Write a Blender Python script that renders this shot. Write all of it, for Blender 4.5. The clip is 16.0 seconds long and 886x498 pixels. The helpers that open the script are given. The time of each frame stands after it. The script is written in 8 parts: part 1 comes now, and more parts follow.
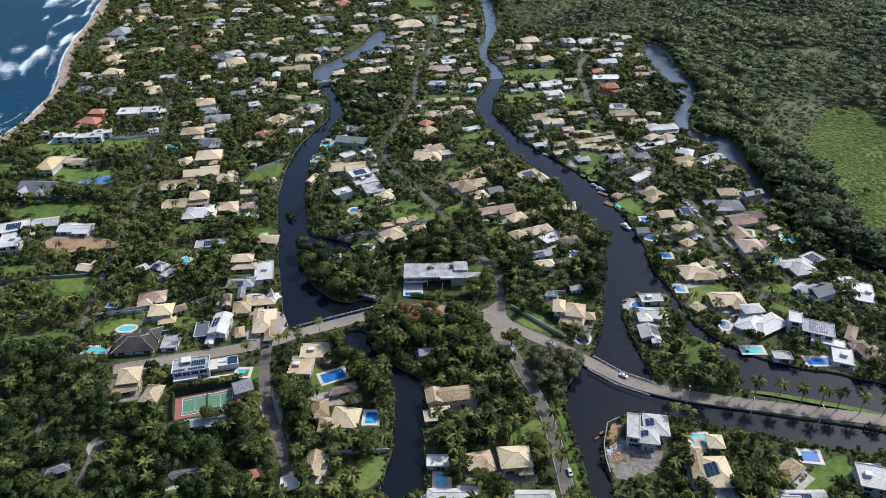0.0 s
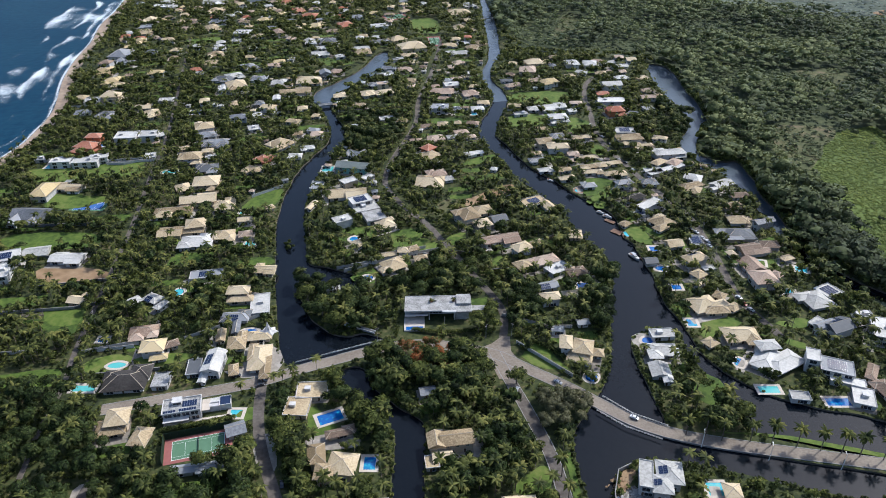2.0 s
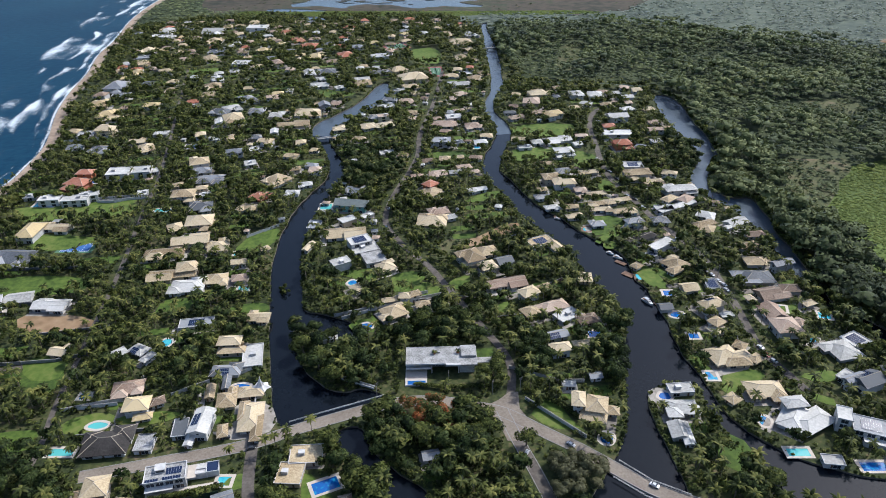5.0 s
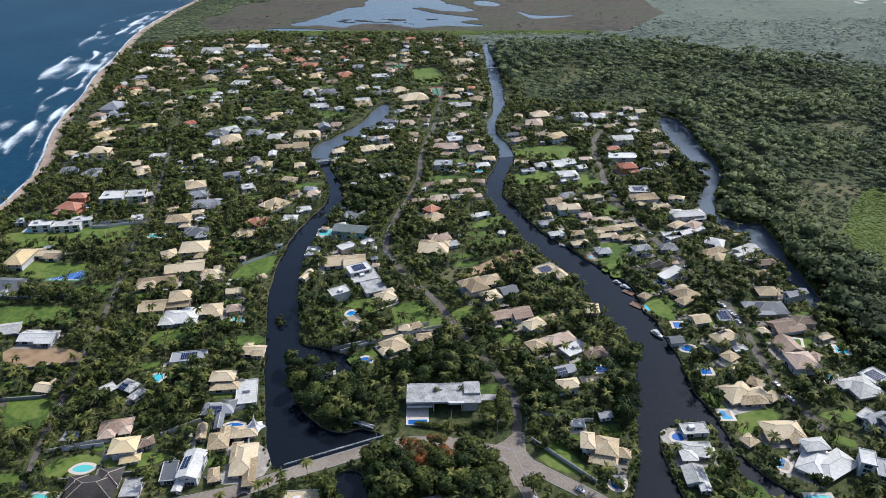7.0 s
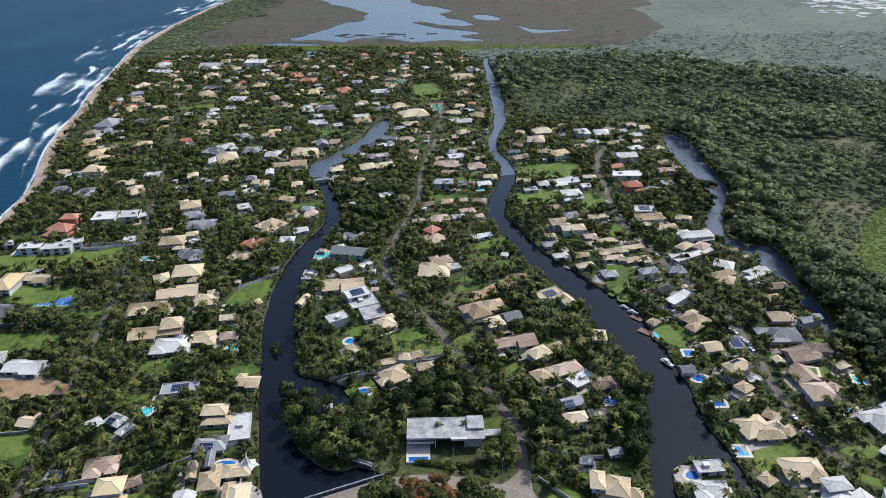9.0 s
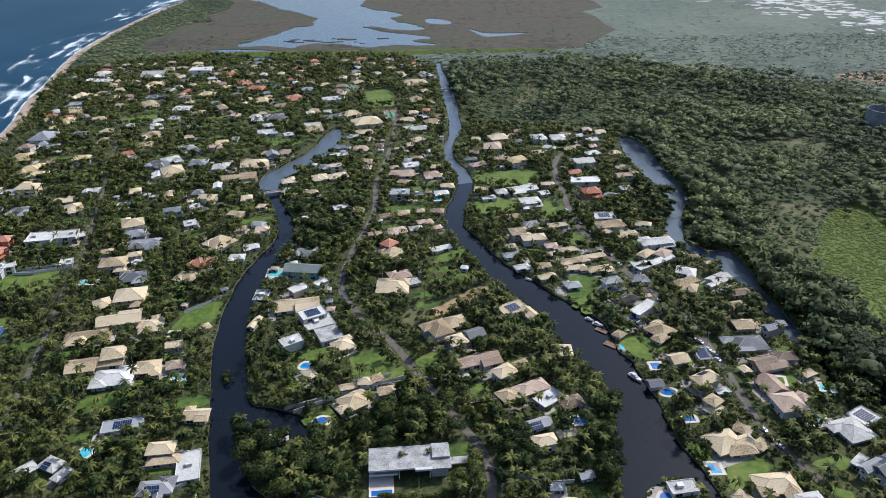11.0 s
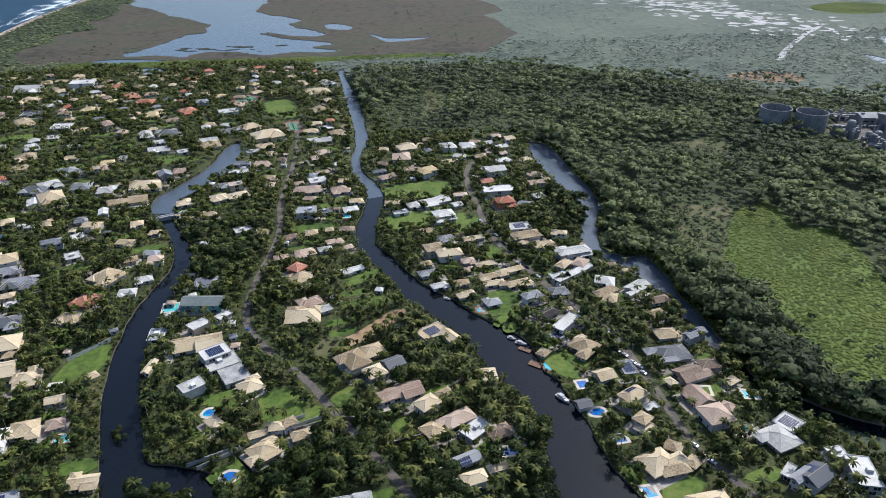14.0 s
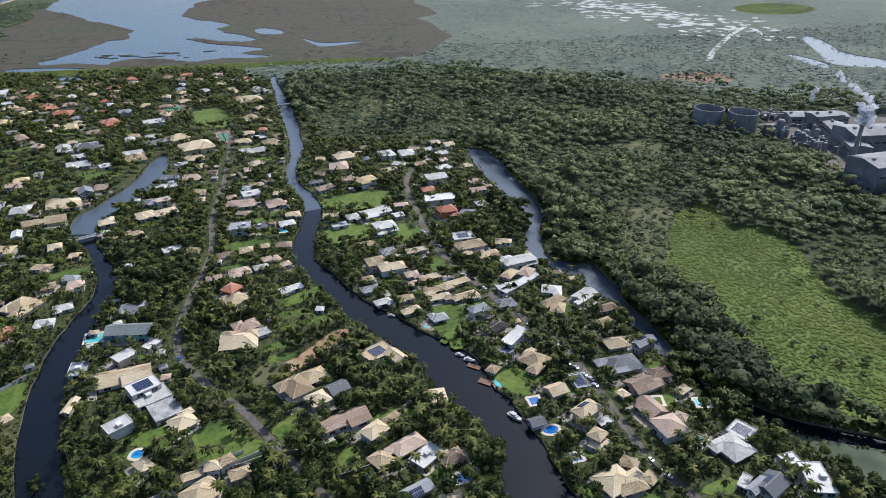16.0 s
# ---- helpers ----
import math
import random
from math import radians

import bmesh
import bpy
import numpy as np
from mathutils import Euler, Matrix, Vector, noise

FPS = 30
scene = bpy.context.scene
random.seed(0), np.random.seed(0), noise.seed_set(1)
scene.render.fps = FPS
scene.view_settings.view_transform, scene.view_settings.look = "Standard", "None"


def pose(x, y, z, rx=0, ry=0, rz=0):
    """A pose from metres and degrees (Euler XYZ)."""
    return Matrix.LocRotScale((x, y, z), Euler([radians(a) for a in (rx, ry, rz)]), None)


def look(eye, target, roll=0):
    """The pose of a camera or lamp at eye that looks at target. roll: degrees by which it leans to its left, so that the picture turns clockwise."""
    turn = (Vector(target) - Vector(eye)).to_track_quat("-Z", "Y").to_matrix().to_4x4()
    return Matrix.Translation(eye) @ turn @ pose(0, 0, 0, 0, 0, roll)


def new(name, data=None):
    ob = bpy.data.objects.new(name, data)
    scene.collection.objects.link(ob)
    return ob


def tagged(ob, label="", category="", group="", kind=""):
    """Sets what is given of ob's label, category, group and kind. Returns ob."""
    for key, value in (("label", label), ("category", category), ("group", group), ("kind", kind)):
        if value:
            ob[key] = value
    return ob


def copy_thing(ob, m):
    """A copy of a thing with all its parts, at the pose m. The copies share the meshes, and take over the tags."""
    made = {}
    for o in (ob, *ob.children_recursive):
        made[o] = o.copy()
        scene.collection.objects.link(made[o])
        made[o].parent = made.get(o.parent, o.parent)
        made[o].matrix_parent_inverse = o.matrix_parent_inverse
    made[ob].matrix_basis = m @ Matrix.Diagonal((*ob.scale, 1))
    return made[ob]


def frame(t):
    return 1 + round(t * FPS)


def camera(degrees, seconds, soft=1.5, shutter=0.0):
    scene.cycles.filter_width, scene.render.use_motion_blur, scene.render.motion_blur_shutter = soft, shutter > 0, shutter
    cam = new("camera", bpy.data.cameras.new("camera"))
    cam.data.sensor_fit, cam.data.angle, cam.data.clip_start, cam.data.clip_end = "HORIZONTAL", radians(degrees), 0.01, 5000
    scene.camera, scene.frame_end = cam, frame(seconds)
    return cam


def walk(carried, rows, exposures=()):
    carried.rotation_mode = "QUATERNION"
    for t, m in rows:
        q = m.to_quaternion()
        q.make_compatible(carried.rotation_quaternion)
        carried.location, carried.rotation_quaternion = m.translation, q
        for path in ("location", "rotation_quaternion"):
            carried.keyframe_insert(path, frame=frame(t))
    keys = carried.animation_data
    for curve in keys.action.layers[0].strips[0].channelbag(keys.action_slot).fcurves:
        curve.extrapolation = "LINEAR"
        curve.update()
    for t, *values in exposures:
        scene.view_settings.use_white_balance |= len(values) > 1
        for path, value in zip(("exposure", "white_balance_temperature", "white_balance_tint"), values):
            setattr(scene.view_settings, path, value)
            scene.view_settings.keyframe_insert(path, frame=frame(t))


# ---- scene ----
cam = camera(64.5, 16.0, soft=0.95)
PATH = [
    (0, (-1.481, 0.087, 242.322), (-1.471, 1.764, 241.232), -0.3),
    (0.5, (-1.413, 4.002, 242.32), (-1.404, 5.687, 241.242), -0.3),
    (1, (-1.341, 8.084, 242.349), (-1.334, 9.775, 241.281), -0.4),
    (1.5, (-1.331, 12.378, 242.444), (-1.325, 14.074, 241.384), -0.4),
    (2, (-1.198, 16.666, 242.552), (-1.195, 18.367, 241.501), -0.4),
    (2.5, (-1.131, 21.126, 242.623), (-1.129, 22.832, 241.58), -0.5),
    (3, (-1.121, 25.556, 242.65), (-1.12, 27.268, 241.616), -0.5),
    (3.5, (-1.188, 29.887, 242.734), (-1.188, 31.604, 241.709), -0.6),
    (4, (-1.521, 34.081, 242.771), (-1.521, 35.804, 241.756), -0.6),
    (6.5, (-3.183, 55.029, 243.174), (-3.182, 56.78, 242.206), -0.6),
    (7, (-3.504, 59.17, 243.324), (-3.503, 60.926, 242.367), -0.5),
    (7.5, (-3.764, 63.448, 243.457), (-3.762, 65.211, 242.512), -0.6),
    (8, (-3.945, 67.768, 243.528), (-3.943, 69.536, 242.594), -0.6),
    (8.5, (-4.131, 71.897, 243.516), (-4.13, 73.667, 242.586), -0.6),
    (10.8, (-4.907, 93.038, 242.722), (-4.81, 94.809, 241.798), -0.4),
    (11, (-4.907, 94.816, 242.682), (-4.782, 96.586, 241.759), -0.3),
    (11.5, (-4.769, 99.179, 242.455), (-4.592, 100.945, 241.534), -0.1),
    (12, (-4.38, 103.761, 242.204), (-4.155, 105.523, 241.285), -0.0),
    (12.5, (-3.842, 108.444, 242.026), (-3.578, 110.201, 241.108), 0.1),
    (13, (-3.092, 113.088, 241.831), (-2.796, 114.841, 240.914), 0.2),
    (13.5, (-2.409, 117.498, 241.719), (-2.078, 119.244, 240.802), 0.3),
    (14, (-1.851, 121.832, 241.535), (-1.481, 123.571, 240.619), 0.4),
    (14.5, (-1.151, 126.253, 241.305), (-0.735, 127.983, 240.391), 0.6),
    (15, (-0.387, 130.627, 241.149), (0.072, 132.346, 240.237), 0.7),
    (15.5, (0.496, 135.023, 241.088), (0.996, 136.732, 240.176), 0.8),
    (16, (1.485, 139.618, 241.054), (2.017, 141.318, 240.144), 0.9),
]
walk(cam, [(t, look(eye, target, roll)) for t, eye, target, roll in PATH],
     exposures=[(0, 0.1, 5300, 12), (16, 0.1, 5300, 12)])

# ---- world, sun, exposure ----
SUN_AZ, SUN_EL = 53.0, 48.0          # degrees right of +y, above the horizon
world = bpy.data.worlds.new("sky")
scene.world = world
world.use_nodes = True
wn = world.node_tree
sky = wn.nodes.new("ShaderNodeTexSky")
sky.sky_type = 'NISHITA'
sky.sun_disc = False
sky.sun_elevation = radians(SUN_EL)
sky.sun_rotation = radians(SUN_AZ)
sky.air_density, sky.dust_density, sky.ozone_density = 1.2, 4.0, 1.5
wn.links.new(sky.outputs[0], wn.nodes["Background"].inputs[0])
wn.nodes["Background"].inputs[1].default_value = 0.14
sun = new("sun", bpy.data.lights.new("sun", "SUN"))
sun.data.energy, sun.data.angle, sun.data.color = 4.3, radians(0.6), (1.0, 0.89, 0.71)
_az, _el = radians(SUN_AZ), radians(SUN_EL)
sun.matrix_world = look((0, 0, 600), (-math.sin(_az) * math.cos(_el), -math.cos(_az) * math.cos(_el), 600 - math.sin(_el)))

# ---- materials ----
def material(name, stops, rough=0.8, grain=0.5, patch=0.03, bump=0.0, spec=0.3, metal=0.0, leaf=0.0, piece=0.0, mixw=0.5, thing=0.0, haze_sheen=0.0):
    """stops: colours from dark to light, mixed by a large and a small noise in metres."""
    m = bpy.data.materials.new(name)
    m.use_nodes = True
    n, l = m.node_tree.nodes, m.node_tree.links
    b = n["Principled BSDF"]
    b.inputs["Roughness"].default_value = rough
    b.inputs["Metallic"].default_value = metal
    b.inputs["Specular IOR Level"].default_value = spec
    # bluish sheen, put on far land and foliage in place of haze
    b.inputs["Sheen Weight"].default_value = haze_sheen
    b.inputs["Sheen Roughness"].default_value = .5
    b.inputs["Sheen Tint"].default_value = (.8, .9, 1, 1)
    geo = n.new("ShaderNodeNewGeometry")
    a = n.new("ShaderNodeTexNoise"); a.inputs["Scale"].default_value = patch; a.inputs["Detail"].default_value = 5
    c = n.new("ShaderNodeTexNoise"); c.inputs["Scale"].default_value = grain; c.inputs["Detail"].default_value = 4
    l.new(geo.outputs["Position"], a.inputs["Vector"]); l.new(geo.outputs["Position"], c.inputs["Vector"])
    mx = n.new("ShaderNodeMix"); mx.inputs[0].default_value = mixw
    l.new(a.outputs["Fac"], mx.inputs[2]); l.new(c.outputs["Fac"], mx.inputs[3])
    val = mx.outputs[0]
    for amount, socket in ((piece, "island"), (thing, "object")):
        if amount:
            src = geo.outputs["Random Per Island"] if socket == "island" else n.new("ShaderNodeObjectInfo").outputs["Random"]
            k = n.new("ShaderNodeMath"); k.operation = 'MULTIPLY_ADD'
            k.inputs[1].default_value = amount; k.inputs[2].default_value = -amount / 2
            l.new(src, k.inputs[0])
            s = n.new("ShaderNodeMath"); s.operation = 'ADD'
            l.new(val, s.inputs[0]); l.new(k.outputs[0], s.inputs[1])
            val = s.outputs[0]
    r = n.new("ShaderNodeValToRGB")
    e = r.color_ramp.elements
    lo, hi = 0.33, 0.67
    while len(e) < len(stops):
        e.new(0.5)
    for i, col in enumerate(stops):
        e[i].position = lo + (hi - lo) * i / max(1, len(stops) - 1)
        e[i].color = (*col, 1)
    l.new(val, r.inputs[0])
    l.new(r.outputs[0], b.inputs["Base Color"])
    if bump:
        bp = n.new("ShaderNodeBump"); bp.inputs["Strength"].default_value = bump; bp.inputs["Distance"].default_value = 0.3
        l.new(c.outputs["Fac"], bp.inputs["Height"]); l.new(bp.outputs[0], b.inputs["Normal"])
    if leaf:
        t = n.new("ShaderNodeBsdfTranslucent")
        l.new(r.outputs[0], t.inputs[0])
        x = n.new("ShaderNodeMixShader"); x.inputs[0].default_value = leaf
        l.new(b.outputs[0], x.inputs[1]); l.new(t.outputs[0], x.inputs[2])
        l.new(x.outputs[0], n["Material Output"].inputs[0])
    return m


def water_material(name, deep, shallow, rough, ripple, strength, patch=0.01):
    m = material(name, [deep, shallow], rough, ripple, patch, spec=0.5)
    n, l = m.node_tree.nodes, m.node_tree.links
    b = n["Principled BSDF"]
    b.inputs["IOR"].default_value = 1.33
    w = n.new("ShaderNodeTexNoise"); w.inputs["Scale"].default_value = ripple; w.inputs["Detail"].default_value = 6
    g = n.new("ShaderNodeNewGeometry"); l.new(g.outputs["Position"], w.inputs["Vector"])
    bp = n.new("ShaderNodeBump"); bp.inputs["Strength"].default_value = strength; bp.inputs["Distance"].default_value = 0.5
    l.new(w.outputs["Fac"], bp.inputs["Height"]); l.new(bp.outputs[0], b.inputs["Normal"])
    return m


M_SOIL = material("garden_soil", [(.012, .017, .007), (.025, .034, .011), (.046, .056, .015), (.07, .07, .025), (.14, .105, .06)], .95, .35, .03, .4, mixw=.6)
M_FOREST = material("forest_floor", [(.02, .028, .01), (.04, .052, .018), (.07, .08, .03)], .95, .1, .02, .3)
M_MARSH = material("marsh", [(.018, .024, .012), (.038, .034, .021), (.066, .053, .035), (.036, .043, .02), (.08, .078, .045)], .95, .06, .006, .5)
# the sheen here lays a hazy tint on the plain
M_SCRUB = material("sandy_scrub_ground", [(.03, .042, .02), (.058, .072, .037), (.085, .1, .055), (.115, .122, .075)], .95, .07, .005, .5, haze_sheen=.12)
M_REED = material("reed_field", [(.055, .08, .012), (.085, .12, .018), (.125, .165, .028)], .9, .3, .012, .8)
M_TUFT = material("reed_tufts", [(.06, .088, .015), (.11, .148, .022), (.165, .205, .034), (.22, .235, .05)], .8, .1, .016, leaf=.5, mixw=.3)
M_SAND = material("beach_sand", [(.22, .16, .11), (.31, .235, .165), (.38, .30, .22)], .95, .2, .03, .1)
M_DUNE = material("dune_sand", [(.32, .31, .29), (.5, .49, .46)], .95, .1, .02)
M_CLEAR = material("rough_clearing", [(.036, .048, .016), (.06, .07, .024), (.088, .088, .035), (.135, .108, .06)], .95, .08, .02, .2)
M_EARTH = material("bare_earth", [(.15, .095, .048), (.25, .165, .09), (.32, .235, .14)], .95, .15, .03, .2)
M_LAWN = material("lawn_grass", [(.032, .056, .008), (.06, .096, .012), (.09, .13, .018), (.13, .15, .034)], .9, .3, .05, .4, thing=.2, mixw=.55)
M_LANE = material("worn_asphalt", [(.06, .05, .042), (.105, .09, .075), (.16, .138, .115)], .9, .5, .07, .1)
M_ROAD = material("cobbled_road", [(.14, .112, .085), (.20, .167, .13), (.26, .22, .172)], .9, .9, .06, .1)
M_PAVING = material("garden_paving", [(.17, .15, .12), (.27, .24, .2), (.38, .35, .3)], .9, .4, .05, .1, piece=.4)
M_KERB = material("kerb_concrete", [(.2, .19, .175), (.29, .28, .26)], .9, .6, .1)
M_RUBBLE = material("sand_and_rubble", [(.075, .062, .048), (.14, .122, .10), (.2, .18, .155), (.3, .28, .25)], .95, .55, .12, .5, mixw=.6)
M_BANK = material("bank_wall", [(.07, .055, .04), (.13, .11, .085), (.2, .17, .14)], .95, .5, .08, .2)
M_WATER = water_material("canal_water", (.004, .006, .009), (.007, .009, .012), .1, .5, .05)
# ruffled water; its pale grey-blue base stands for reflected sky
M_SKYTONED = water_material("sky_toned_river_water", (.06, .075, .09), (.08, .098, .115), .25, .35, .45)
M_LAGOON = water_material("lagoon_water", (.05, .075, .095), (.075, .10, .12), .15, .2, .05)
M_WATER.node_tree.nodes["Principled BSDF"].inputs["Specular IOR Level"].default_value = .3
M_SEA = water_material("sea_water", (.005, .026, .055), (.014, .05, .082), .3, .12, .4, .006)
M_SEA.node_tree.nodes["Principled BSDF"].inputs["Specular IOR Level"].default_value = .1
M_SEA.node_tree.nodes["Principled BSDF"].inputs["IOR"].default_value = 1.18
M_POOL = material("pool_water", [(.018, .10, .33), (.035, .25, .42), (.075, .40, .46), (.12, .42, .40)], .08, .5, .2, spec=.5, thing=.8)
M_DECK = material("pool_deck", [(.42, .36, .29), (.56, .50, .42)], .85, .6, .1)
M_WOODDECK = material("timber_deck", [(.15, .085, .052), (.23, .145, .095)], .8, .6, .1)
ROOF = {
    "t": material("straw_clay_tiles", [(.21, .155, .085), (.355, .272, .158), (.465, .37, .225), (.54, .445, .29)], .85, 1.3, .07, .4, thing=.32, mixw=.55),
    "y": material("ochre_clay_tiles", [(.36, .27, .14), (.50, .39, .20), (.58, .46, .26)], .85, .9, .05, .25, thing=.3, mixw=.4),
    "p": material("pink_clay_tiles", [(.24, .165, .115), (.38, .28, .205), (.48, .37, .28)], .85, 1.3, .07, .4, thing=.3, mixw=.55),
    "b": material("brown_clay_tiles", [(.12, .085, .06), (.235, .17, .12), (.36, .27, .195)], .85, 1.3, .07, .4, thing=.3, mixw=.55),
    "r": material("red_clay_tiles", [(.22, .075, .042), (.33, .125, .07), (.42, .2, .13)], .85, .9, .05, .25, thing=.3, mixw=.4),
    "k": material("grey_roofing", [(.09, .095, .1), (.165, .17, .18), (.26, .265, .27)], .6, 1.0, .06, .2, thing=.6, mixw=.5),
    "d": material("dark_thatch", [(.022, .02, .018), (.045, .04, .036), (.075, .068, .06)], .95, .9, .06, .4, mixw=.4),
    "w": material("white_roofing", [(.27, .26, .235), (.42, .405, .365), (.55, .53, .485)], .65, .9, .08, .05, thing=.25, mixw=.5),
    "c": material("weathered_concrete", [(.10, .095, .085), (.22, .215, .2), (.36, .35, .33), (.44, .43, .41)], .85, 1.6, .25, .1, mixw=.55),
    "o": material("orange_render", [(.42, .20, .08), (.52, .28, .12)], .8, .5, .08),
    "G": material("green_roofing", [(.12, .14, .13), (.2, .22, .2)], .8, .5, .08),
}
M_WHITE = material("white_render", [(.36, .35, .33), (.50, .485, .46), (.60, .585, .56)], .8, .6, .12, .05, thing=.25)
M_CREAM = material("cream_render", [(.44, .36, .26), (.56, .48, .36)], .8, .6, .12, .05, thing=.25)
M_TERRA = material("terracotta_render", [(.42, .15, .06), (.55, .22, .10)], .8, .6, .12, .05)
M_AQUA = material("aqua_render", [(.16, .36, .34), (.26, .48, .45)], .8, .6, .12, .05)
M_GLASS = material("window_glass", [(.012, .016, .022), (.03, .036, .045)], .06, .4, .1, spec=.6, thing=.3)
M_FRAME = material("window_frame_paint", [(.5, .5, .48), (.7, .7, .68)], .6, .8, .2)
M_DOOR = material("dark_timber", [(.06, .035, .02), (.13, .08, .045)], .6, 1.2, .2, thing=.3)
M_SOLAR = material("solar_cells", [(.012, .02, .05), (.022, .034, .075)], .18, 1.0, .2, spec=.5)
M_ALU = material("aluminium_rail", [(.45, .46, .47), (.6, .61, .62)], .35, 1, .2, metal=.7)
M_RIDGE = material("ridge_tiles", [(.36, .30, .22), (.50, .43, .33)], .85, .8, .1)
M_LEAF = material("broadleaf_foliage", [(.014, .021, .008), (.046, .06, .017), (.098, .119, .03), (.18, .19, .05)], .65, .35, .1, leaf=.4, piece=.3, spec=.08, mixw=.3)
# woods carry a faint haze through their sheen
M_WOODS = material("mangrove_foliage", [(.028, .037, .015), (.066, .082, .03), (.115, .135, .048), (.175, .19, .068)], .7, .12, .009, leaf=.2, piece=.2, spec=.1, mixw=.3, haze_sheen=.08)
M_PALM = material("palm_fronds", [(.022, .032, .011), (.061, .074, .02), (.128, .14, .036), (.23, .22, .06)], .55, .25, .1, leaf=.4, piece=.26, spec=.1, mixw=.35)
# far scrub: leaf colour paled and sheen added to stand for haze
M_SCRUBLEAF = material("haze_paled_scrub", [(.055, .07, .036), (.085, .1, .055), (.12, .135, .078), (.16, .17, .105)], .75, .06, .004, leaf=.12, piece=.2, spec=.1, mixw=.35, haze_sheen=.3)
M_LIME = material("light_green_thicket", [(.08, .11, .025), (.13, .17, .038), (.19, .225, .055)], .7, .1, .012, leaf=.42, piece=.2, spec=.1, haze_sheen=.2)
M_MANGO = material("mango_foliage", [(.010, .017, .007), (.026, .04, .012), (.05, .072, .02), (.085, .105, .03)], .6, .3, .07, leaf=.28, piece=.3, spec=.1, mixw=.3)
M_FLAME = material("flowering_foliage", [(.05, .075, .014), (.10, .115, .022), (.26, .10, .03), (.42, .12, .04)], .6, .3, .09, leaf=.35, piece=.3, mixw=.35)
M_OLIVE = material("grey_green_foliage", [(.045, .048, .019), (.082, .083, .032), (.125, .118, .05)], .6, .3, .05, leaf=.2, piece=.3)
M_BARK = material("bark", [(.07, .055, .04), (.14, .115, .09), (.2, .17, .14)], .95, 1.5, .3, .2)
M_CAR = {c: material(c + "_car_paint", [v, tuple(min(1, q * 1.15) for q in v)], .25, 1, .3, spec=.6) for c, v in
         {"white": (.52, .52, .52), "silver": (.38, .39, .4), "dark": (.03, .032, .036), "red": (.32, .03, .03), "blue": (.03, .07, .2)}.items()}
M_TYRE = material("tyre_rubber", [(.015, .015, .015), (.03, .03, .03)], .9, 2, .5)
M_COURT_G = material("green_court", [(.075, .15, .085), (.10, .185, .11)], .9, .5, .06)
M_COURT_R = material("red_court", [(.21, .08, .07), (.28, .105, .09)], .9, .5, .06)
M_COURT_B = material("blue_court", [(.04, .10, .28), (.06, .14, .34)], .9, .5, .06)
M_SCREEN = material("green_windscreen", [(.008, .02, .01), (.016, .034, .016)], .9, .8, .1)
M_LINE = material("court_lines", [(.7, .7, .68), (.8, .8, .78)], .8, .8, .2)
M_CONC = material("plant_concrete", [(.15, .146, .14), (.225, .22, .21), (.31, .3, .285)], .85, .25, .05)
M_STEEL = material("plant_cladding", [(.12, .12, .12), (.19, .19, .188), (.27, .268, .26)], .75, .1, .03)
def foam_material():
    """Lacy foam: broken by noise, thick where the sheet's own foam value is high."""
    m = material("surf_foam", [(.36, .44, .48), (.52, .58, .61), (.66, .70, .72)], .8, .3, .05)
    n, l = m.node_tree.nodes, m.node_tree.links
    at = n.new("ShaderNodeAttribute"); at.attribute_name = "foam"
    g = n.new("ShaderNodeNewGeometry")
    a = n.new("ShaderNodeTexNoise"); a.inputs["Scale"].default_value = .2; a.inputs["Detail"].default_value = 10; a.inputs["Roughness"].default_value = .74; a.inputs["Distortion"].default_value = 1.2
    l.new(g.outputs["Position"], a.inputs["Vector"])
    s = n.new("ShaderNodeMath"); s.operation = 'ADD'
    l.new(a.outputs["Fac"], s.inputs[0]); l.new(at.outputs["Fac"], s.inputs[1])
    r = n.new("ShaderNodeMapRange"); r.inputs[1].default_value = 1.02; r.inputs[2].default_value = 1.5
    l.new(s.outputs[0], r.inputs[0])
    t = n.new("ShaderNodeBsdfTransparent"); x = n.new("ShaderNodeMixShader")
    l.new(r.outputs[0], x.inputs[0]); l.new(t.outputs[0], x.inputs[1]); l.new(n["Principled BSDF"].outputs[0], x.inputs[2])
    l.new(x.outputs[0], n["Material Output"].inputs[0])
    return m


M_STEAM = material("steam", [(.85, .86, .88), (.92, .93, .94)], 1, .05, .02, leaf=.5, spec=0)
_sn, _sl = M_STEAM.node_tree.nodes, M_STEAM.node_tree.links
_mix = _sn.new("ShaderNodeMixShader"); _mix.inputs[0].default_value = .7
_sl.new(_sn["Material Output"].inputs[0].links[0].from_socket, _mix.inputs[1])
_sl.new(_sn.new("ShaderNodeBsdfTransparent").outputs[0], _mix.inputs[2])
_sl.new(_mix.outputs[0], _sn["Material Output"].inputs[0])


# ---- small mesh helpers ----
def mesh_of(name, verts, faces, mats, idx=None, smooth=False):
    me = bpy.data.meshes.new(name)
    me.from_pydata([tuple(v) for v in verts], [], [tuple(f) for f in faces])
    for m in (mats if isinstance(mats, (list, tuple)) else [mats]):
        me.materials.append(m)
    if idx is not None:
        me.polygons.foreach_set("material_index", np.asarray(idx, dtype=np.int32))
    if smooth:
        me.polygons.foreach_set("use_smooth", np.ones(len(me.polygons), dtype=bool))
    me.update()
    return me


def put(name, me, parent=None, m=None, label=""):
    ob = new(name, me)
    if m is not None:
        ob.matrix_basis = m
    if parent is not None:
        ob.parent = parent
    if label:
        ob["label"] = label
    return ob


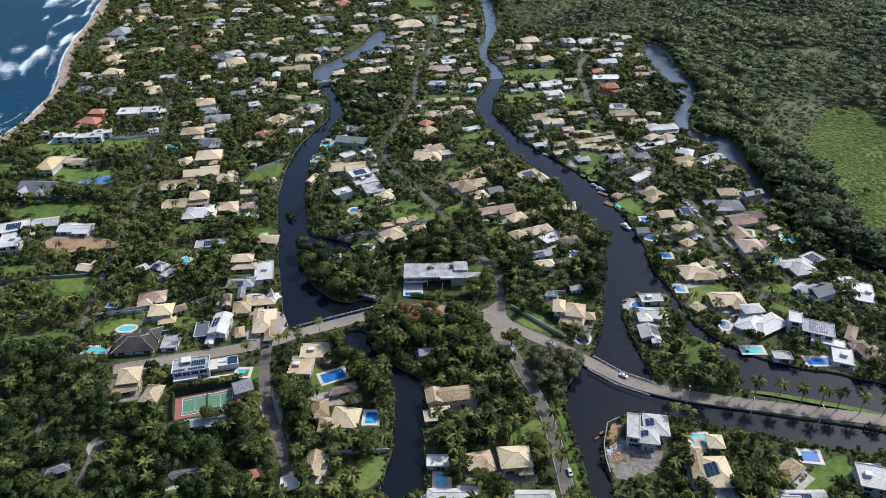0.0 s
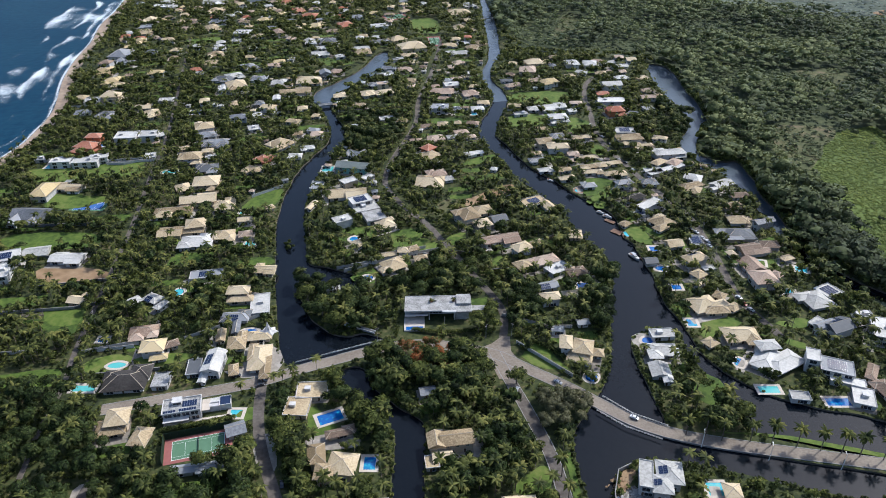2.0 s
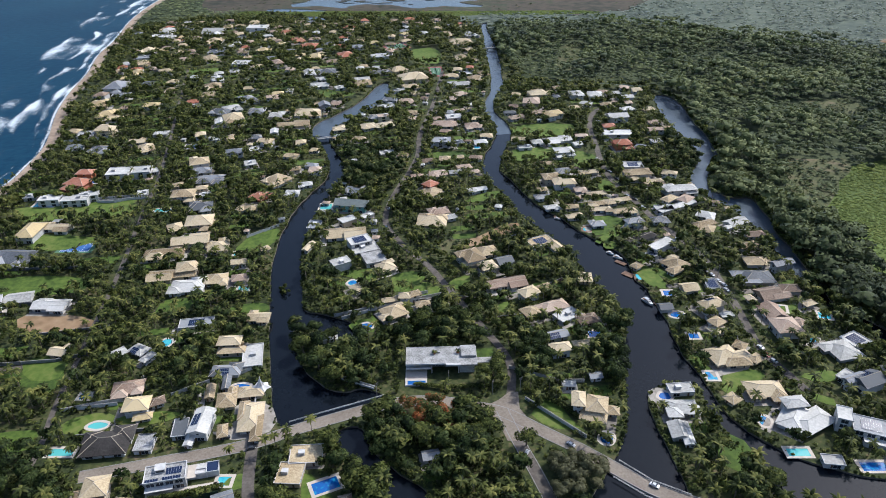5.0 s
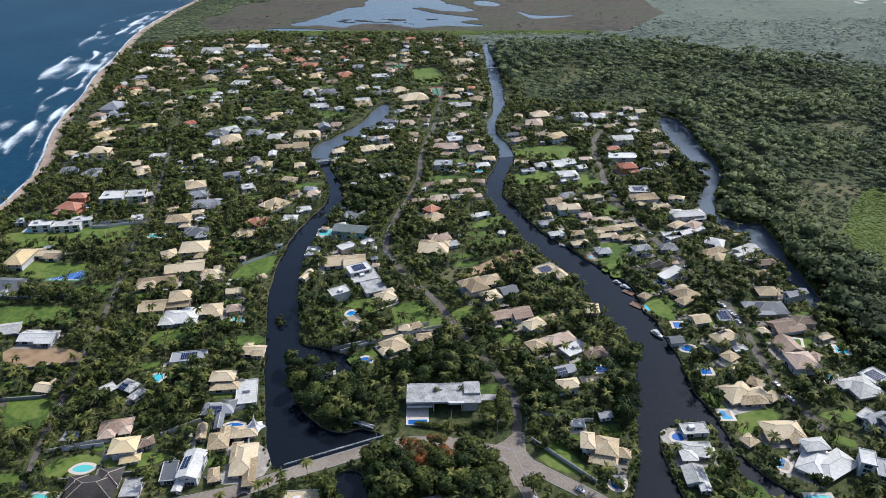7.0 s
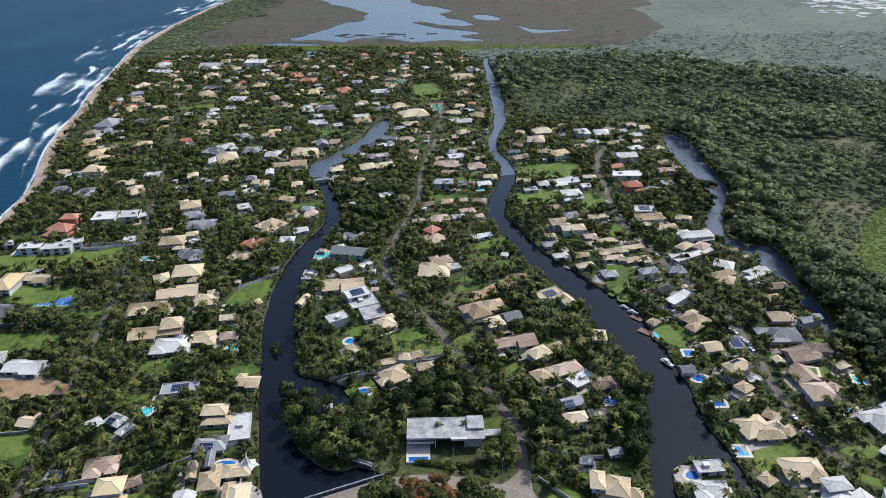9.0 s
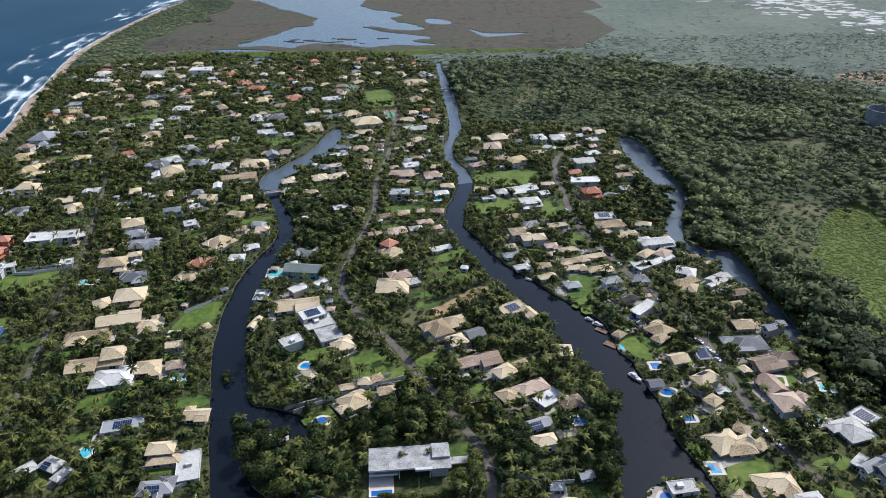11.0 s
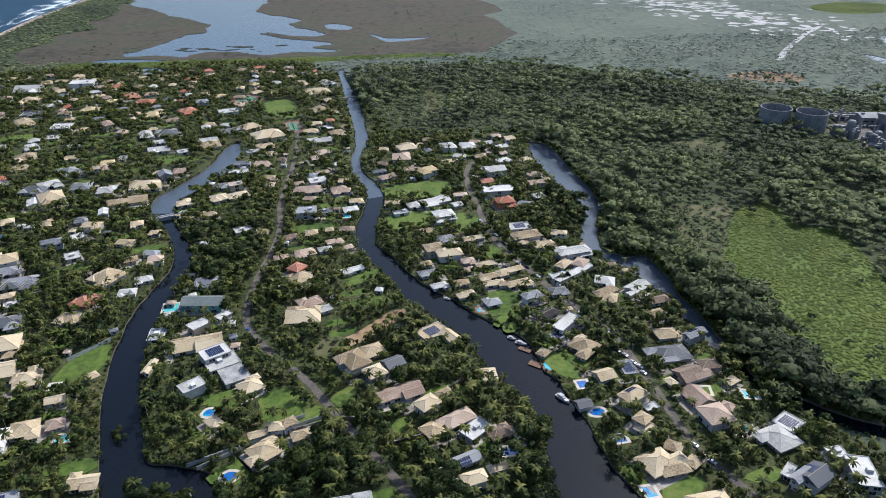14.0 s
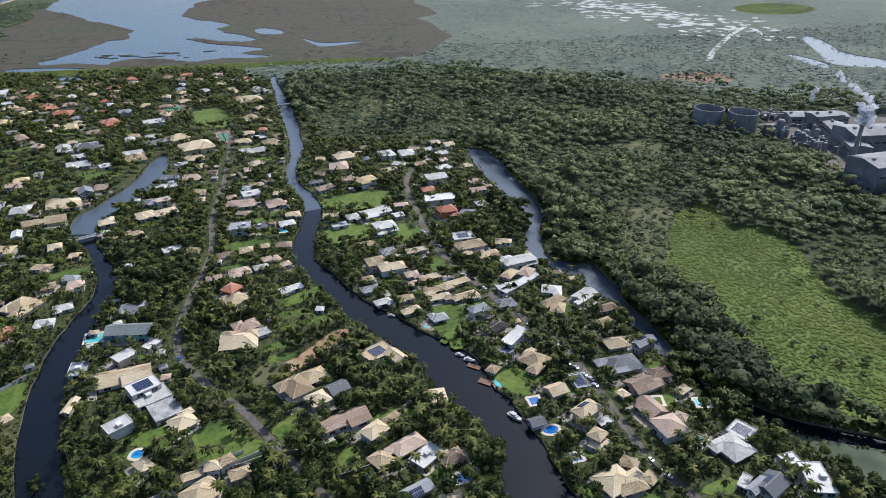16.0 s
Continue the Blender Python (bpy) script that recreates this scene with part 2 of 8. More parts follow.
def box_vf(x0, y0, z0, x1, y1, z1, base=0):
    v = [(x0, y0, z0), (x1, y0, z0), (x1, y1, z0), (x0, y1, z0), (x0, y0, z1), (x1, y0, z1), (x1, y1, z1), (x0, y1, z1)]
    f = [(3, 2, 1, 0), (4, 5, 6, 7), (0, 1, 5, 4), (1, 2, 6, 5), (2, 3, 7, 6), (3, 0, 4, 7)]
    return v, [tuple(i + base for i in q) for q in f]


def boxes(name, rows, mats, idx=None, bevel=0.0):
    bm_v, bm_f, mi = [], [], []
    for k, r in enumerate(rows):
        v, f = box_vf(*r, base=len(bm_v))
        bm_v += v; bm_f += f; mi += [idx[k] if idx else 0] * 6
    me = mesh_of(name, bm_v, bm_f, mats, mi)
    if bevel:
        bm = bmesh.new(); bm.from_mesh(me)
        bmesh.ops.bevel(bm, geom=bm.edges[:], offset=bevel, segments=1, affect='EDGES')
        bm.to_mesh(me); bm.free()
    return me


def smooth_ring(pts, closed=True, times=2):
    p = [Vector((q[0], q[1])) for q in pts]
    for _ in range(times):
        out = [] if closed else [p[0]]
        for i in range(len(p) if closed else len(p) - 1):
            a, b = p[i], p[(i + 1) % len(p)]
            out += [a * .75 + b * .25, a * .25 + b * .75]
        if not closed:
            out.append(p[-1])
        p = out
    return p


def ragged(pts, amount, scale=.08):
    out = []
    for q in pts:
        n = noise.noise_vector((q.x * scale, q.y * scale, 3.1))
        out.append(Vector((q.x + n.x * amount, q.y + n.y * amount)))
    return out


# ---- plan in metres ----
WATER = {
    "canal_west": [(-81.4, 291.1), (-87.2, 306.7), (-93.6, 327.7), (-100.0, 356.8), (-106.8, 389.6), (-114.2, 426.8), (-118.5, 460.4), (-119.3, 498.0), (-115.9, 531.5), (-108.6, 561.3), (-98.7, 585.9), (-100.9, 615.4), (-109.3, 651.9), (-122.8, 673.1), (-131.3, 702.7), (-128.8, 726.3), (-114.5, 745.9), (-99.2, 775.5), (-86.8, 803.5), (-77.7, 854.9), (-64.1, 867.8), (-60.0, 822.7), (-70.9, 782.1), (-86.1, 752.0), (-100.7, 727.2), (-110.8, 709.9), (-109.4, 675.6), (-101.6, 651.7), (-92.9, 632.2), (-85.9, 606.8), (-86.6, 585.7), (-92.0, 556.2), (-99.4, 526.9), (-101.8, 487.9), (-100.5, 460.1), (-93.7, 426.5), (-89.1, 403.5), (-86.7, 390.6), (-73.5, 388.3), (-59.6, 382.0), (-48.0, 373.8), (-48.9, 359.7), (-63.5, 365.0), (-78.7, 372.9), (-87.2, 377.0), (-89.7, 370.5), (-85.9, 355.3), (-76.5, 335.8), (-66.0, 324.0), (-53.9, 317.5), (-46.4, 322.7), (-39.8, 321.5), (-29.7, 313.5), (-56.4, 297.4), (-68.0, 292.8)],
    "canal_south": [(-57.0, 291.7), (-42.5, 296.2), (-36.0, 278.6), (-24.2, 265.6), (-11.2, 255.6), (-9.4, 248.6), (-9.9, 230.2), (-8.6, 210.3), (-8.7, 181.2), (-28.4, 181.4), (-25.6, 195.3), (-23.5, 213.6), (-22.9, 233.9), (-22.6, 248.7), (-35.4, 262.8), (-47.9, 274.4)],
    "river": [(62.1, 1180.0), (59.3, 1157.2), (60.8, 1093.4), (58.6, 1019.8), (58.6, 955.1), (59.3, 897.9), (55.8, 847.7), (53.1, 820.4), (46.8, 795.5), (42.8, 763.9), (45.5, 736.3), (51.7, 715.4), (51.8, 697.9), (47.2, 673.6), (43.0, 656.6), (36.9, 637.6), (33.7, 623.3), (32.2, 603.5), (34.7, 589.7), (38.3, 576.2), (44.5, 560.1), (51.2, 541.5), (54.2, 530.0), (56.8, 514.5), (62.3, 502.7), (71.1, 490.7), (77.2, 476.4), (83.6, 465.7), (86.5, 457.3), (87.7, 444.4), (90.7, 432.8), (94.2, 421.6), (96.0, 414.6), (100.6, 405.4), (103.5, 397.7), (105.1, 390.5), (105.4, 383.4), (104.1, 374.3), (101.0, 362.9), (97.0, 352.3), (95.0, 342.7), (90.9, 319.6), (87.8, 299.2), (80.2, 280.6), (72.8, 267.6), (58.8, 247.7), (57.0, 236.5), (57.5, 225.9), (60.0, 207.8), (59.8, 180.4), (69.8, 180.3), (69.1, 194.2), (68.2, 209.3), (71.3, 219.6), (77.8, 227.3), (87.9, 231.8), (103.4, 230.5), (120.0, 225.1), (154.1, 213.6), (191.9, 205.2), (232.5, 195.1), (258.4, 233.8), (216.2, 250.2), (195.0, 256.9), (175.0, 262.9), (161.7, 269.0), (151.6, 276.9), (143.4, 286.1), (135.5, 299.5), (132.9, 325.5), (128.9, 344.1), (128.4, 352.7), (127.2, 363.5), (128.9, 374.8), (127.6, 386.9), (127.4, 398.5), (125.5, 406.2), (125.6, 415.2), (120.4, 424.1), (121.6, 437.6), (122.0, 451.4), (117.8, 462.0), (112.5, 468.1), (108.2, 474.7), (99.9, 485.0), (92.0, 498.2), (87.1, 509.9), (79.4, 518.9), (70.5, 533.7), (62.2, 555.8), (55.4, 580.0), (49.3, 591.5), (46.8, 602.6), (51.2, 627.2), (55.2, 648.5), (63.3, 670.4), (67.0, 695.0), (63.8, 721.4), (54.5, 746.4), (52.9, 777.8), (56.5, 802.1), (64.6, 823.6), (71.6, 848.6), (71.3, 895.6), (74.7, 952.1), (74.2, 1016.9), (72.3, 1075.6), (67.6, 1159.3), (72.2, 1180.0)],
    "river_east": [(225.4, 805.9), (229.8, 786.6), (225.0, 744.7), (225.7, 713.3), (222.5, 692.1), (229.0, 676.9), (222.9, 660.8), (229.5, 650.5), (230.3, 631.8), (219.8, 608.4), (209.0, 591.0), (204.2, 576.6), (202.9, 564.1), (206.2, 550.3), (211.4, 536.7), (218.6, 528.3), (221.1, 515.2), (223.3, 506.6), (225.6, 494.4), (230.7, 484.3), (229.8, 475.0), (225.9, 461.9), (226.9, 451.7), (227.0, 438.9), (225.1, 427.2), (226.9, 419.8), (230.4, 410.7), (229.5, 400.6), (228.8, 392.9), (235.8, 371.0), (252.2, 348.4), (288.1, 324.7), (313.0, 311.5), (321.1, 318.4), (295.4, 331.7), (259.2, 356.5), (245.4, 378.9), (234.3, 394.4), (235.7, 404.7), (237.1, 418.4), (236.9, 430.2), (236.8, 439.5), (238.4, 455.3), (238.3, 469.1), (236.3, 484.0), (241.9, 502.1), (241.8, 518.6), (241.0, 534.4), (241.0, 543.5), (226.2, 540.9), (218.0, 552.6), (213.1, 560.2), (217.1, 574.0), (225.2, 593.1), (232.6, 605.9), (243.1, 615.2), (250.2, 625.5), (246.5, 640.9), (250.6, 666.0), (251.9, 693.5), (250.6, 716.1), (252.5, 739.4), (255.8, 772.7), (249.1, 807.1)],
    "lagoon": [(-278.2, 1328.1), (-248.0, 1377.8), (-218.4, 1428.7), (-197.9, 1472.1), (-189.4, 1516.6), (-148.0, 1518.1), (-167.6, 1561.4), (-144.4, 1597.3), (-177.7, 1641.6), (-214.0, 1701.5), (-253.1, 1744.1), (-289.3, 1824.6), (-356.3, 1885.1), (-354.3, 1986.1), (-357.2, 2100.5), (-331.6, 2332.6), (61.6, 2263.4), (24.8, 2017.5), (-46.9, 1962.6), (-52.0, 1856.2), (-73.5, 1764.7), (-37.2, 1698.5), (14.7, 1659.5), (26.3, 1616.8), (-13.2, 1587.1), (21.2, 1531.2), (74.5, 1452.0), (18.3, 1448.7), (-28.8, 1486.0), (-69.0, 1500.4), (-38.3, 1466.7), (-1.1, 1427.4), (44.8, 1406.9), (79.5, 1369.6), (19.3, 1350.8), (88.5, 1316.7), (39.2, 1306.4), (5.0, 1314.4), (-53.9, 1294.9), (-79.9, 1334.2), (-122.1, 1344.1), (-162.3, 1336.8), (-167.1, 1305.7), (-208.3, 1323.3)],
    "lagoon_strip": [(-305.4, 1308.1), (-267.3, 1310.2), (-196.6, 1293.4), (-193.5, 1281.4), (-247.7, 1283.2), (-296.7, 1280.6)],
    "lagoon_strip_b": [(-235.8, 1234.8), (-211.9, 1242.7), (-155.3, 1229.0), (-152.7, 1218.0), (-186.6, 1216.1), (-215.1, 1216.4)],
    "lagoon_strip_c": [(16.9, 1183.9), (48.8, 1190.4), (64.4, 1186.6), (55.5, 1174.6), (31.9, 1173.3)],
    "pond_far": [(62.1, 1570.7), (86.4, 1584.4), (119.6, 1539.5), (110.6, 1499.8), (81.0, 1512.2), (66.3, 1521.3)],
    "pond_far_b": [(137.5, 1465.3), (150.2, 1445.9), (165.4, 1410.3), (209.5, 1405.6), (256.4, 1411.1), (221.3, 1387.2), (194.9, 1377.8), (159.8, 1370.8), (151.6, 1403.0)],
    "inlet_far": [(1061.0, 1265.3), (1101.3, 1280.6), (1072.2, 1194.4), (1028.3, 1122.0), (1058.9, 1058.8), (1096.8, 1014.7), (1052.6, 975.8), (1004.8, 1007.3), (947.0, 1037.5), (940.4, 1060.3), (984.9, 1127.2)],
    "inlet_far_b": [(919.0, 1142.5), (932.3, 1134.6), (940.2, 1091.1), (933.8, 1044.8), (905.5, 1022.9), (901.6, 1060.9)],
}
ISLANDS = {
    "spit": [(100.1, 313.5), (106.4, 321.4), (130.4, 324.8), (127.9, 308.0), (131.7, 287.5), (138.1, 272.2), (142.0, 259.9), (136.6, 246.9), (164.1, 237.5), (203.5, 227.0), (245.3, 214.6), (240.0, 206.7), (199.4, 219.5), (160.3, 228.6), (123.7, 236.6), (101.9, 245.1), (102.9, 257.6), (101.6, 277.5), (99.4, 293.6)],
}
COAST = [(-415.0, 2600.0), (-430.0, 2200.0), (-500.0, 1850.0), (-520.0, 1600.0), (-525.0, 1400.0), (-515.0, 1250.0), (-477.8, 1083.3), (-472.4, 1013.6), (-443.9, 917.9), (-434.2, 848.6), (-414.3, 769.8), (-392.4, 711.0), (-376.9, 666.8), (-370.3, 621.3), (-366.6, 583.3), (-378.0, 520.0), (-380.0, 300.0), (-384.0, 0.0)]
AREAS = {
    "town": ("town", [(-500.0, 1180.0), (-440.0, 960.0), (-400.0, 750.0), (-365.0, 600.0), (-362.0, 380.0), (-370.0, -600.0), (600.0, -600.0), (420.0, 120.0), (330.0, 250.0), (262.0, 300.0), (242.0, 400.0), (236.0, 500.0), (220.0, 560.0), (240.0, 640.0), (250.0, 740.0), (245.0, 830.0), (200.0, 850.0), (90.0, 850.0), (70.0, 1190.0), (-60.0, 1240.0), (-300.0, 1250.0)]),
    "forest": ("forest", [(70.0, 1190.0), (80.0, 870.0), (150.0, 852.0), (235.0, 848.0), (246.0, 800.0), (244.0, 740.0), (244.0, 680.0), (232.0, 620.0), (218.0, 585.0), (216.0, 548.0), (230.0, 525.0), (232.0, 485.0), (231.0, 440.0), (230.0, 400.0), (232.0, 376.0), (238.0, 352.0), (244.9, 378.4), (258.7, 356.1), (294.8, 331.3), (320.5, 318.1), (420.0, 250.0), (480.0, 100.0), (900.0, 120.0), (1100.0, 600.0), (950.0, 800.0), (700.0, 900.0), (560.0, 1010.0), (420.0, 1120.0), (250.0, 1170.0)]),
    "marsh": ("marsh", [(-440.0, 1270.0), (-150.0, 1255.0), (150.0, 1230.0), (330.0, 1250.0), (420.0, 1500.0), (560.0, 2300.0), (-260.0, 2350.0), (-340.0, 1900.0), (-400.0, 1500.0)]),
    "reed": ("reed", [(284.3, 555.0), (353.2, 604.7), (396.8, 619.7), (391.0, 580.3), (384.8, 564.7), (412.8, 552.6), (407.9, 527.6), (400.0, 500.7), (380.7, 462.8), (382.3, 436.0), (384.7, 398.6), (311.1, 329.5), (295.7, 346.4), (277.8, 361.0), (266.7, 382.4), (278.8, 412.4), (283.0, 439.5), (287.8, 469.9), (286.2, 493.6), (286.4, 518.9)]),
    "reed_edge": ("clear", [(285.7, 561.7), (301.3, 575.8), (320.5, 582.2), (341.2, 616.1), (354.3, 619.3), (358.0, 612.2), (336.4, 581.8), (315.3, 559.8), (294.0, 546.8), (282.6, 549.5)]),
    "field": ("clear", [(142.4, 937.3), (168.8, 1037.1), (206.9, 1051.8), (181.4, 936.0), (154.0, 899.1)]),
    "far_field": ("reed", [(1154.5, 1618.3), (1326.1, 1690.6), (1414.1, 1613.5), (1316.6, 1506.0), (1173.1, 1502.5)]),
    "levee": ("reed", [(-349.3, 1287.5), (-307.6, 1291.7), (-156.7, 1281.6), (45.9, 1273.0), (268.7, 1267.9), (261.8, 1239.0), (43.8, 1237.7), (-152.6, 1240.2), (-298.0, 1247.7), (-338.4, 1244.2)]),
    "clearing": ("clear", [(358.1, 760.0), (441.0, 797.3), (444.9, 737.3), (414.7, 701.6), (369.5, 721.9)]),
    "reed_flats": ("clear", [(298.5, 618.6), (318.8, 622.0), (353.5, 612.8), (328.8, 576.1), (303.0, 531.1), (281.8, 517.4), (277.1, 540.9), (283.0, 579.7)]),
    "clearing_far": ("earth", [(615.0, 1051.8), (700.5, 1061.7), (728.1, 1017.2), (686.2, 974.6), (613.6, 1019.8)]),
    "plot": ("clear", [(-9.5, 453.7), (7.0, 457.6), (17.5, 473.8), (14.6, 480.0), (2.9, 481.8), (-6.9, 470.4)]),
    "track_earth": ("earth", [(-9.5, 459.4), (14.1, 464.8), (38.2, 481.2), (53.8, 495.4), (57.3, 505.4), (46.0, 502.2), (35.0, 490.8), (14.6, 478.5), (-3.0, 471.1)]),
}
ROADS = {
    "main_road": ([(-165.9, 264.1), (-131.7, 272.9), (-112.6, 277.4), (-90.4, 283.8), (-76.8, 291.4), (-56.6, 299.7), (-29.5, 310.8), (-7.4, 312.5), (20.8, 305.5), (29.8, 301.4), (44.1, 289.7), (60.5, 278.1), (74.4, 265.8), (87.6, 254.2), (102.3, 246.6), (122.3, 240.6), (147.3, 235.5), (174.3, 230.5), (202.5, 225.3), (246.0, 215.6)], 6.7),
    "south_road": ([(26.3, 304.4), (31.6, 285.2), (36.7, 269.7), (42.2, 251.2), (47.2, 232.5), (49.5, 212.3), (50.4, 196.9), (51.0, 180.1)], 5.5),
    "north_road": ([(27.2, 299.5), (31.5, 314.5), (34.2, 333.5), (32.5, 346.8), (27.1, 359.1), (-1.2, 420.0), (-10.9, 442.6), (-26.1, 463.8), (-42.7, 495.0), (-46.4, 516.5), (-40.8, 558.0), (-28.3, 605.9), (-22.8, 646.2), (-24.9, 683.7), (-12.9, 761.9), (-5.6, 837.7), (-0.3, 911.2)], 4.4),
    "west_lane": ([(-92.9, 287.0), (-91.3, 273.6), (-89.2, 258.9), (-85.6, 245.2), (-80.9, 232.4), (-74.6, 218.7), (-69.1, 205.9), (-64.3, 192.5)], 5.3),
    "east_road": ([(169.4, 764.2), (157.6, 751.7), (148.0, 725.7), (142.8, 695.2), (142.1, 671.5), (140.3, 644.7), (137.5, 615.7), (138.0, 580.7), (145.7, 547.8), (151.4, 526.4), (156.7, 501.1), (165.7, 478.4), (173.0, 455.1), (175.1, 435.2), (174.8, 421.0), (175.0, 392.5), (172.9, 366.0), (172.9, 347.3), (179.0, 328.9), (182.7, 316.4)], 4.8),
    "grove_lane": ([(-190.1, 262.0), (-188.6, 245.0), (-185.7, 232.4), (-184.0, 219.6), (-182.0, 207.4), (-178.7, 192.0)], 2.5),
    "grove_drive": ([(-152.6, 221.8), (-153.4, 214.6), (-153.5, 205.5), (-152.8, 190.0)], 4.2),
    "lot_lane": ([(-276.8, 330.8), (-259.3, 335.0), (-241.8, 339.8), (-208.1, 345.7)], 3),
    "beach_lane": ([(-322.0, 926.5), (-286.3, 775.4), (-254.5, 645.0), (-245.3, 600.9), (-240.0, 573.2), (-237.0, 552.6), (-231.1, 515.2), (-218.5, 452.3), (-206.6, 372.0), (-198.0, 307.6), (-192.0, 284.7), (-190.1, 262.0)], 2.8),
}
PLAZA = [(16.4, 306.6), (24.9, 311.5), (31.0, 317.7), (35.5, 317.6), (35.1, 305.3), (40.8, 293.5), (35.6, 288.9), (32.1, 290.8), (32.4, 283.4), (27.3, 283.5), (24.4, 293.7)]
PATCHES = {
    "plant_yard": [(605.1, 808.6), (655.7, 815.1), (734.4, 807.7), (800.5, 785.8), (810.0, 746.8), (628.6, 590.3), (566.3, 589.9), (544.7, 612.7), (581.8, 692.3), (582.8, 744.0), (577.5, 779.2)],
    "yard": [(71.3, 210.1), (79.0, 218.0), (81.7, 214.0), (97.1, 211.8), (92.0, 199.3), (78.9, 193.6), (70.4, 194.7)],
    "planting_bed": [(75.3, 224.3), (80.5, 226.4), (82.8, 224.2), (76.5, 215.6), (72.8, 212.6)],
    "slip": [(110.5, 246.5), (115.9, 246.4), (116.1, 242.6), (110.5, 241.9)],
    "drive": [(-159.5, 214.9), (-155.9, 221.4), (-149.5, 218.0), (-153.8, 207.0)],
    "terrace": [(100.7, 316.2), (106.2, 320.3), (111.6, 318.6), (108.7, 309.3), (101.9, 307.4)],
    "side": [(-66.6, 245.0), (-45.3, 249.3), (-39.4, 244.7), (-38.9, 239.1), (-60.1, 237.5)],
    "tilled_plot": [(-258.9, 390.1), (-238.8, 392.5), (-209.9, 386.6), (-204.5, 374.5), (-231.9, 372.4), (-250.8, 375.2)],
    "canal_yard": [(-116.9, 291.0), (-104.3, 292.7), (-108.1, 313.9), (-89.7, 312.1), (-82.1, 293.8), (-98.0, 284.3)],
    "wlot": [(-89.7, 245.3), (-83.6, 249.0), (-77.4, 245.2), (-73.5, 223.7), (-81.2, 223.8)],
}
RAILINGS = [
    [(-77.8, 297.1), (-57.3, 305.6), (-32.9, 315.5)],
    [(76.7, 270.4), (88.6, 258.6), (103.3, 250.4)],
    [(72.1, 260.8), (83.9, 249.9), (98.4, 242.1)],
]
LAWNS = [
    [(-146.6, 459.9), (-131.0, 479.8), (-120.3, 499.0), (-119.6, 475.8), (-137.8, 461.6)],
    [(-190.6, 300.1), (-171.6, 307.3), (-162.3, 301.2), (-167.9, 292.7), (-184.6, 289.2)],
    [(-66.0, 269.0), (-51.2, 252.5), (-46.6, 248.6), (-60.9, 243.1), (-65.6, 252.7)],
    [(28.9, 219.0), (45.6, 230.8), (46.1, 218.8), (40.8, 212.4), (29.5, 212.5)],
    [(37.9, 304.3), (55.3, 306.5), (61.3, 294.2), (65.2, 289.4), (47.4, 292.0)],
    [(-31.8, 424.6), (-18.2, 432.3), (-15.8, 412.7), (-30.9, 405.5)],
    [(-15.8, 412.7), (-4.3, 420.2), (-0.5, 405.0), (-9.9, 401.4)],
    [(-59.9, 374.5), (-51.8, 384.5), (-40.6, 380.9), (-43.2, 367.7)],
]
LAWNS += [
    [(121.1, 284.0), (137.1, 287.4), (141.8, 266.1), (123.4, 262.2)],
    [(120.0, 246.3), (148.0, 244.4), (176.8, 235.9), (203.8, 227.7), (205.0, 229.8), (178.1, 238.8), (151.3, 245.9)],
    [(157.2, 198.5), (173.6, 207.5), (174.9, 195.4), (154.3, 187.0), (142.7, 187.2)],
    [(166.1, 317.8), (194.3, 312.2), (191.6, 302.1), (175.7, 317.7)],
    [(-300.8, 490.4), (-272.1, 494.8), (-258.1, 470.8), (-290.0, 466.9)],
    [(-328.6, 521.4), (-253.9, 541.9), (-241.7, 547.4), (-264.4, 520.2), (-314.5, 510.6)],
    [(-101.5, 261.2), (-91.5, 267.2), (-88.9, 259.0), (-95.9, 255.1)],
    [(147.1, 334.6), (171.0, 331.4), (153.3, 318.0), (137.3, 313.0)],
]
LAWNS += [
    [(-49.0, 192.4), (-33.8, 208.6), (-23.8, 206.9), (-27.7, 192.1), (-43.6, 186.7)],
    [(-50.0, 1014.0), (-7.8, 1034.0), (3.1, 941.8), (-32.9, 948.3)],
    [(70.0, 707.2), (124.0, 716.8), (130.4, 690.4), (80.3, 677.0)],
    [(-19.8, 642.3), (20.8, 646.6), (30.3, 633.4), (-9.6, 625.5)],
    [(104.6, 629.2), (131.8, 641.4), (139.1, 616.0), (121.0, 610.4)],
    [(-149.1, 463.2), (-140.5, 490.7), (-121.6, 500.2), (-121.5, 476.2), (-137.3, 461.6)],
    [(-145.3, 833.9), (-120.1, 837.4), (-92.5, 818.0), (-134.7, 805.2)],
    [(-298.0, 487.2), (-272.0, 490.7), (-242.1, 486.2), (-274.5, 463.9)],
]
LAWNS += [
    [(-316.7, 539.6), (-243.7, 552.7), (-248.7, 543.0), (-301.0, 525.4)],
    [(-356.8, 825.5), (-318.7, 834.7), (-308.7, 824.2), (-348.1, 811.2)],
    [(-329.2, 926.7), (-279.2, 937.9), (-275.8, 912.6), (-314.2, 901.7)],
    [(103.8, 476.0), (127.8, 495.6), (129.9, 487.4), (108.0, 468.3)],
    [(12.5, 540.7), (40.1, 562.1), (48.2, 551.8), (25.4, 537.6)],
    [(-37.2, 432.3), (-17.7, 438.6), (-15.5, 419.3), (-32.6, 413.4)],
    [(192.7, 389.0), (214.0, 395.2), (208.6, 384.4), (198.8, 382.5)],
]
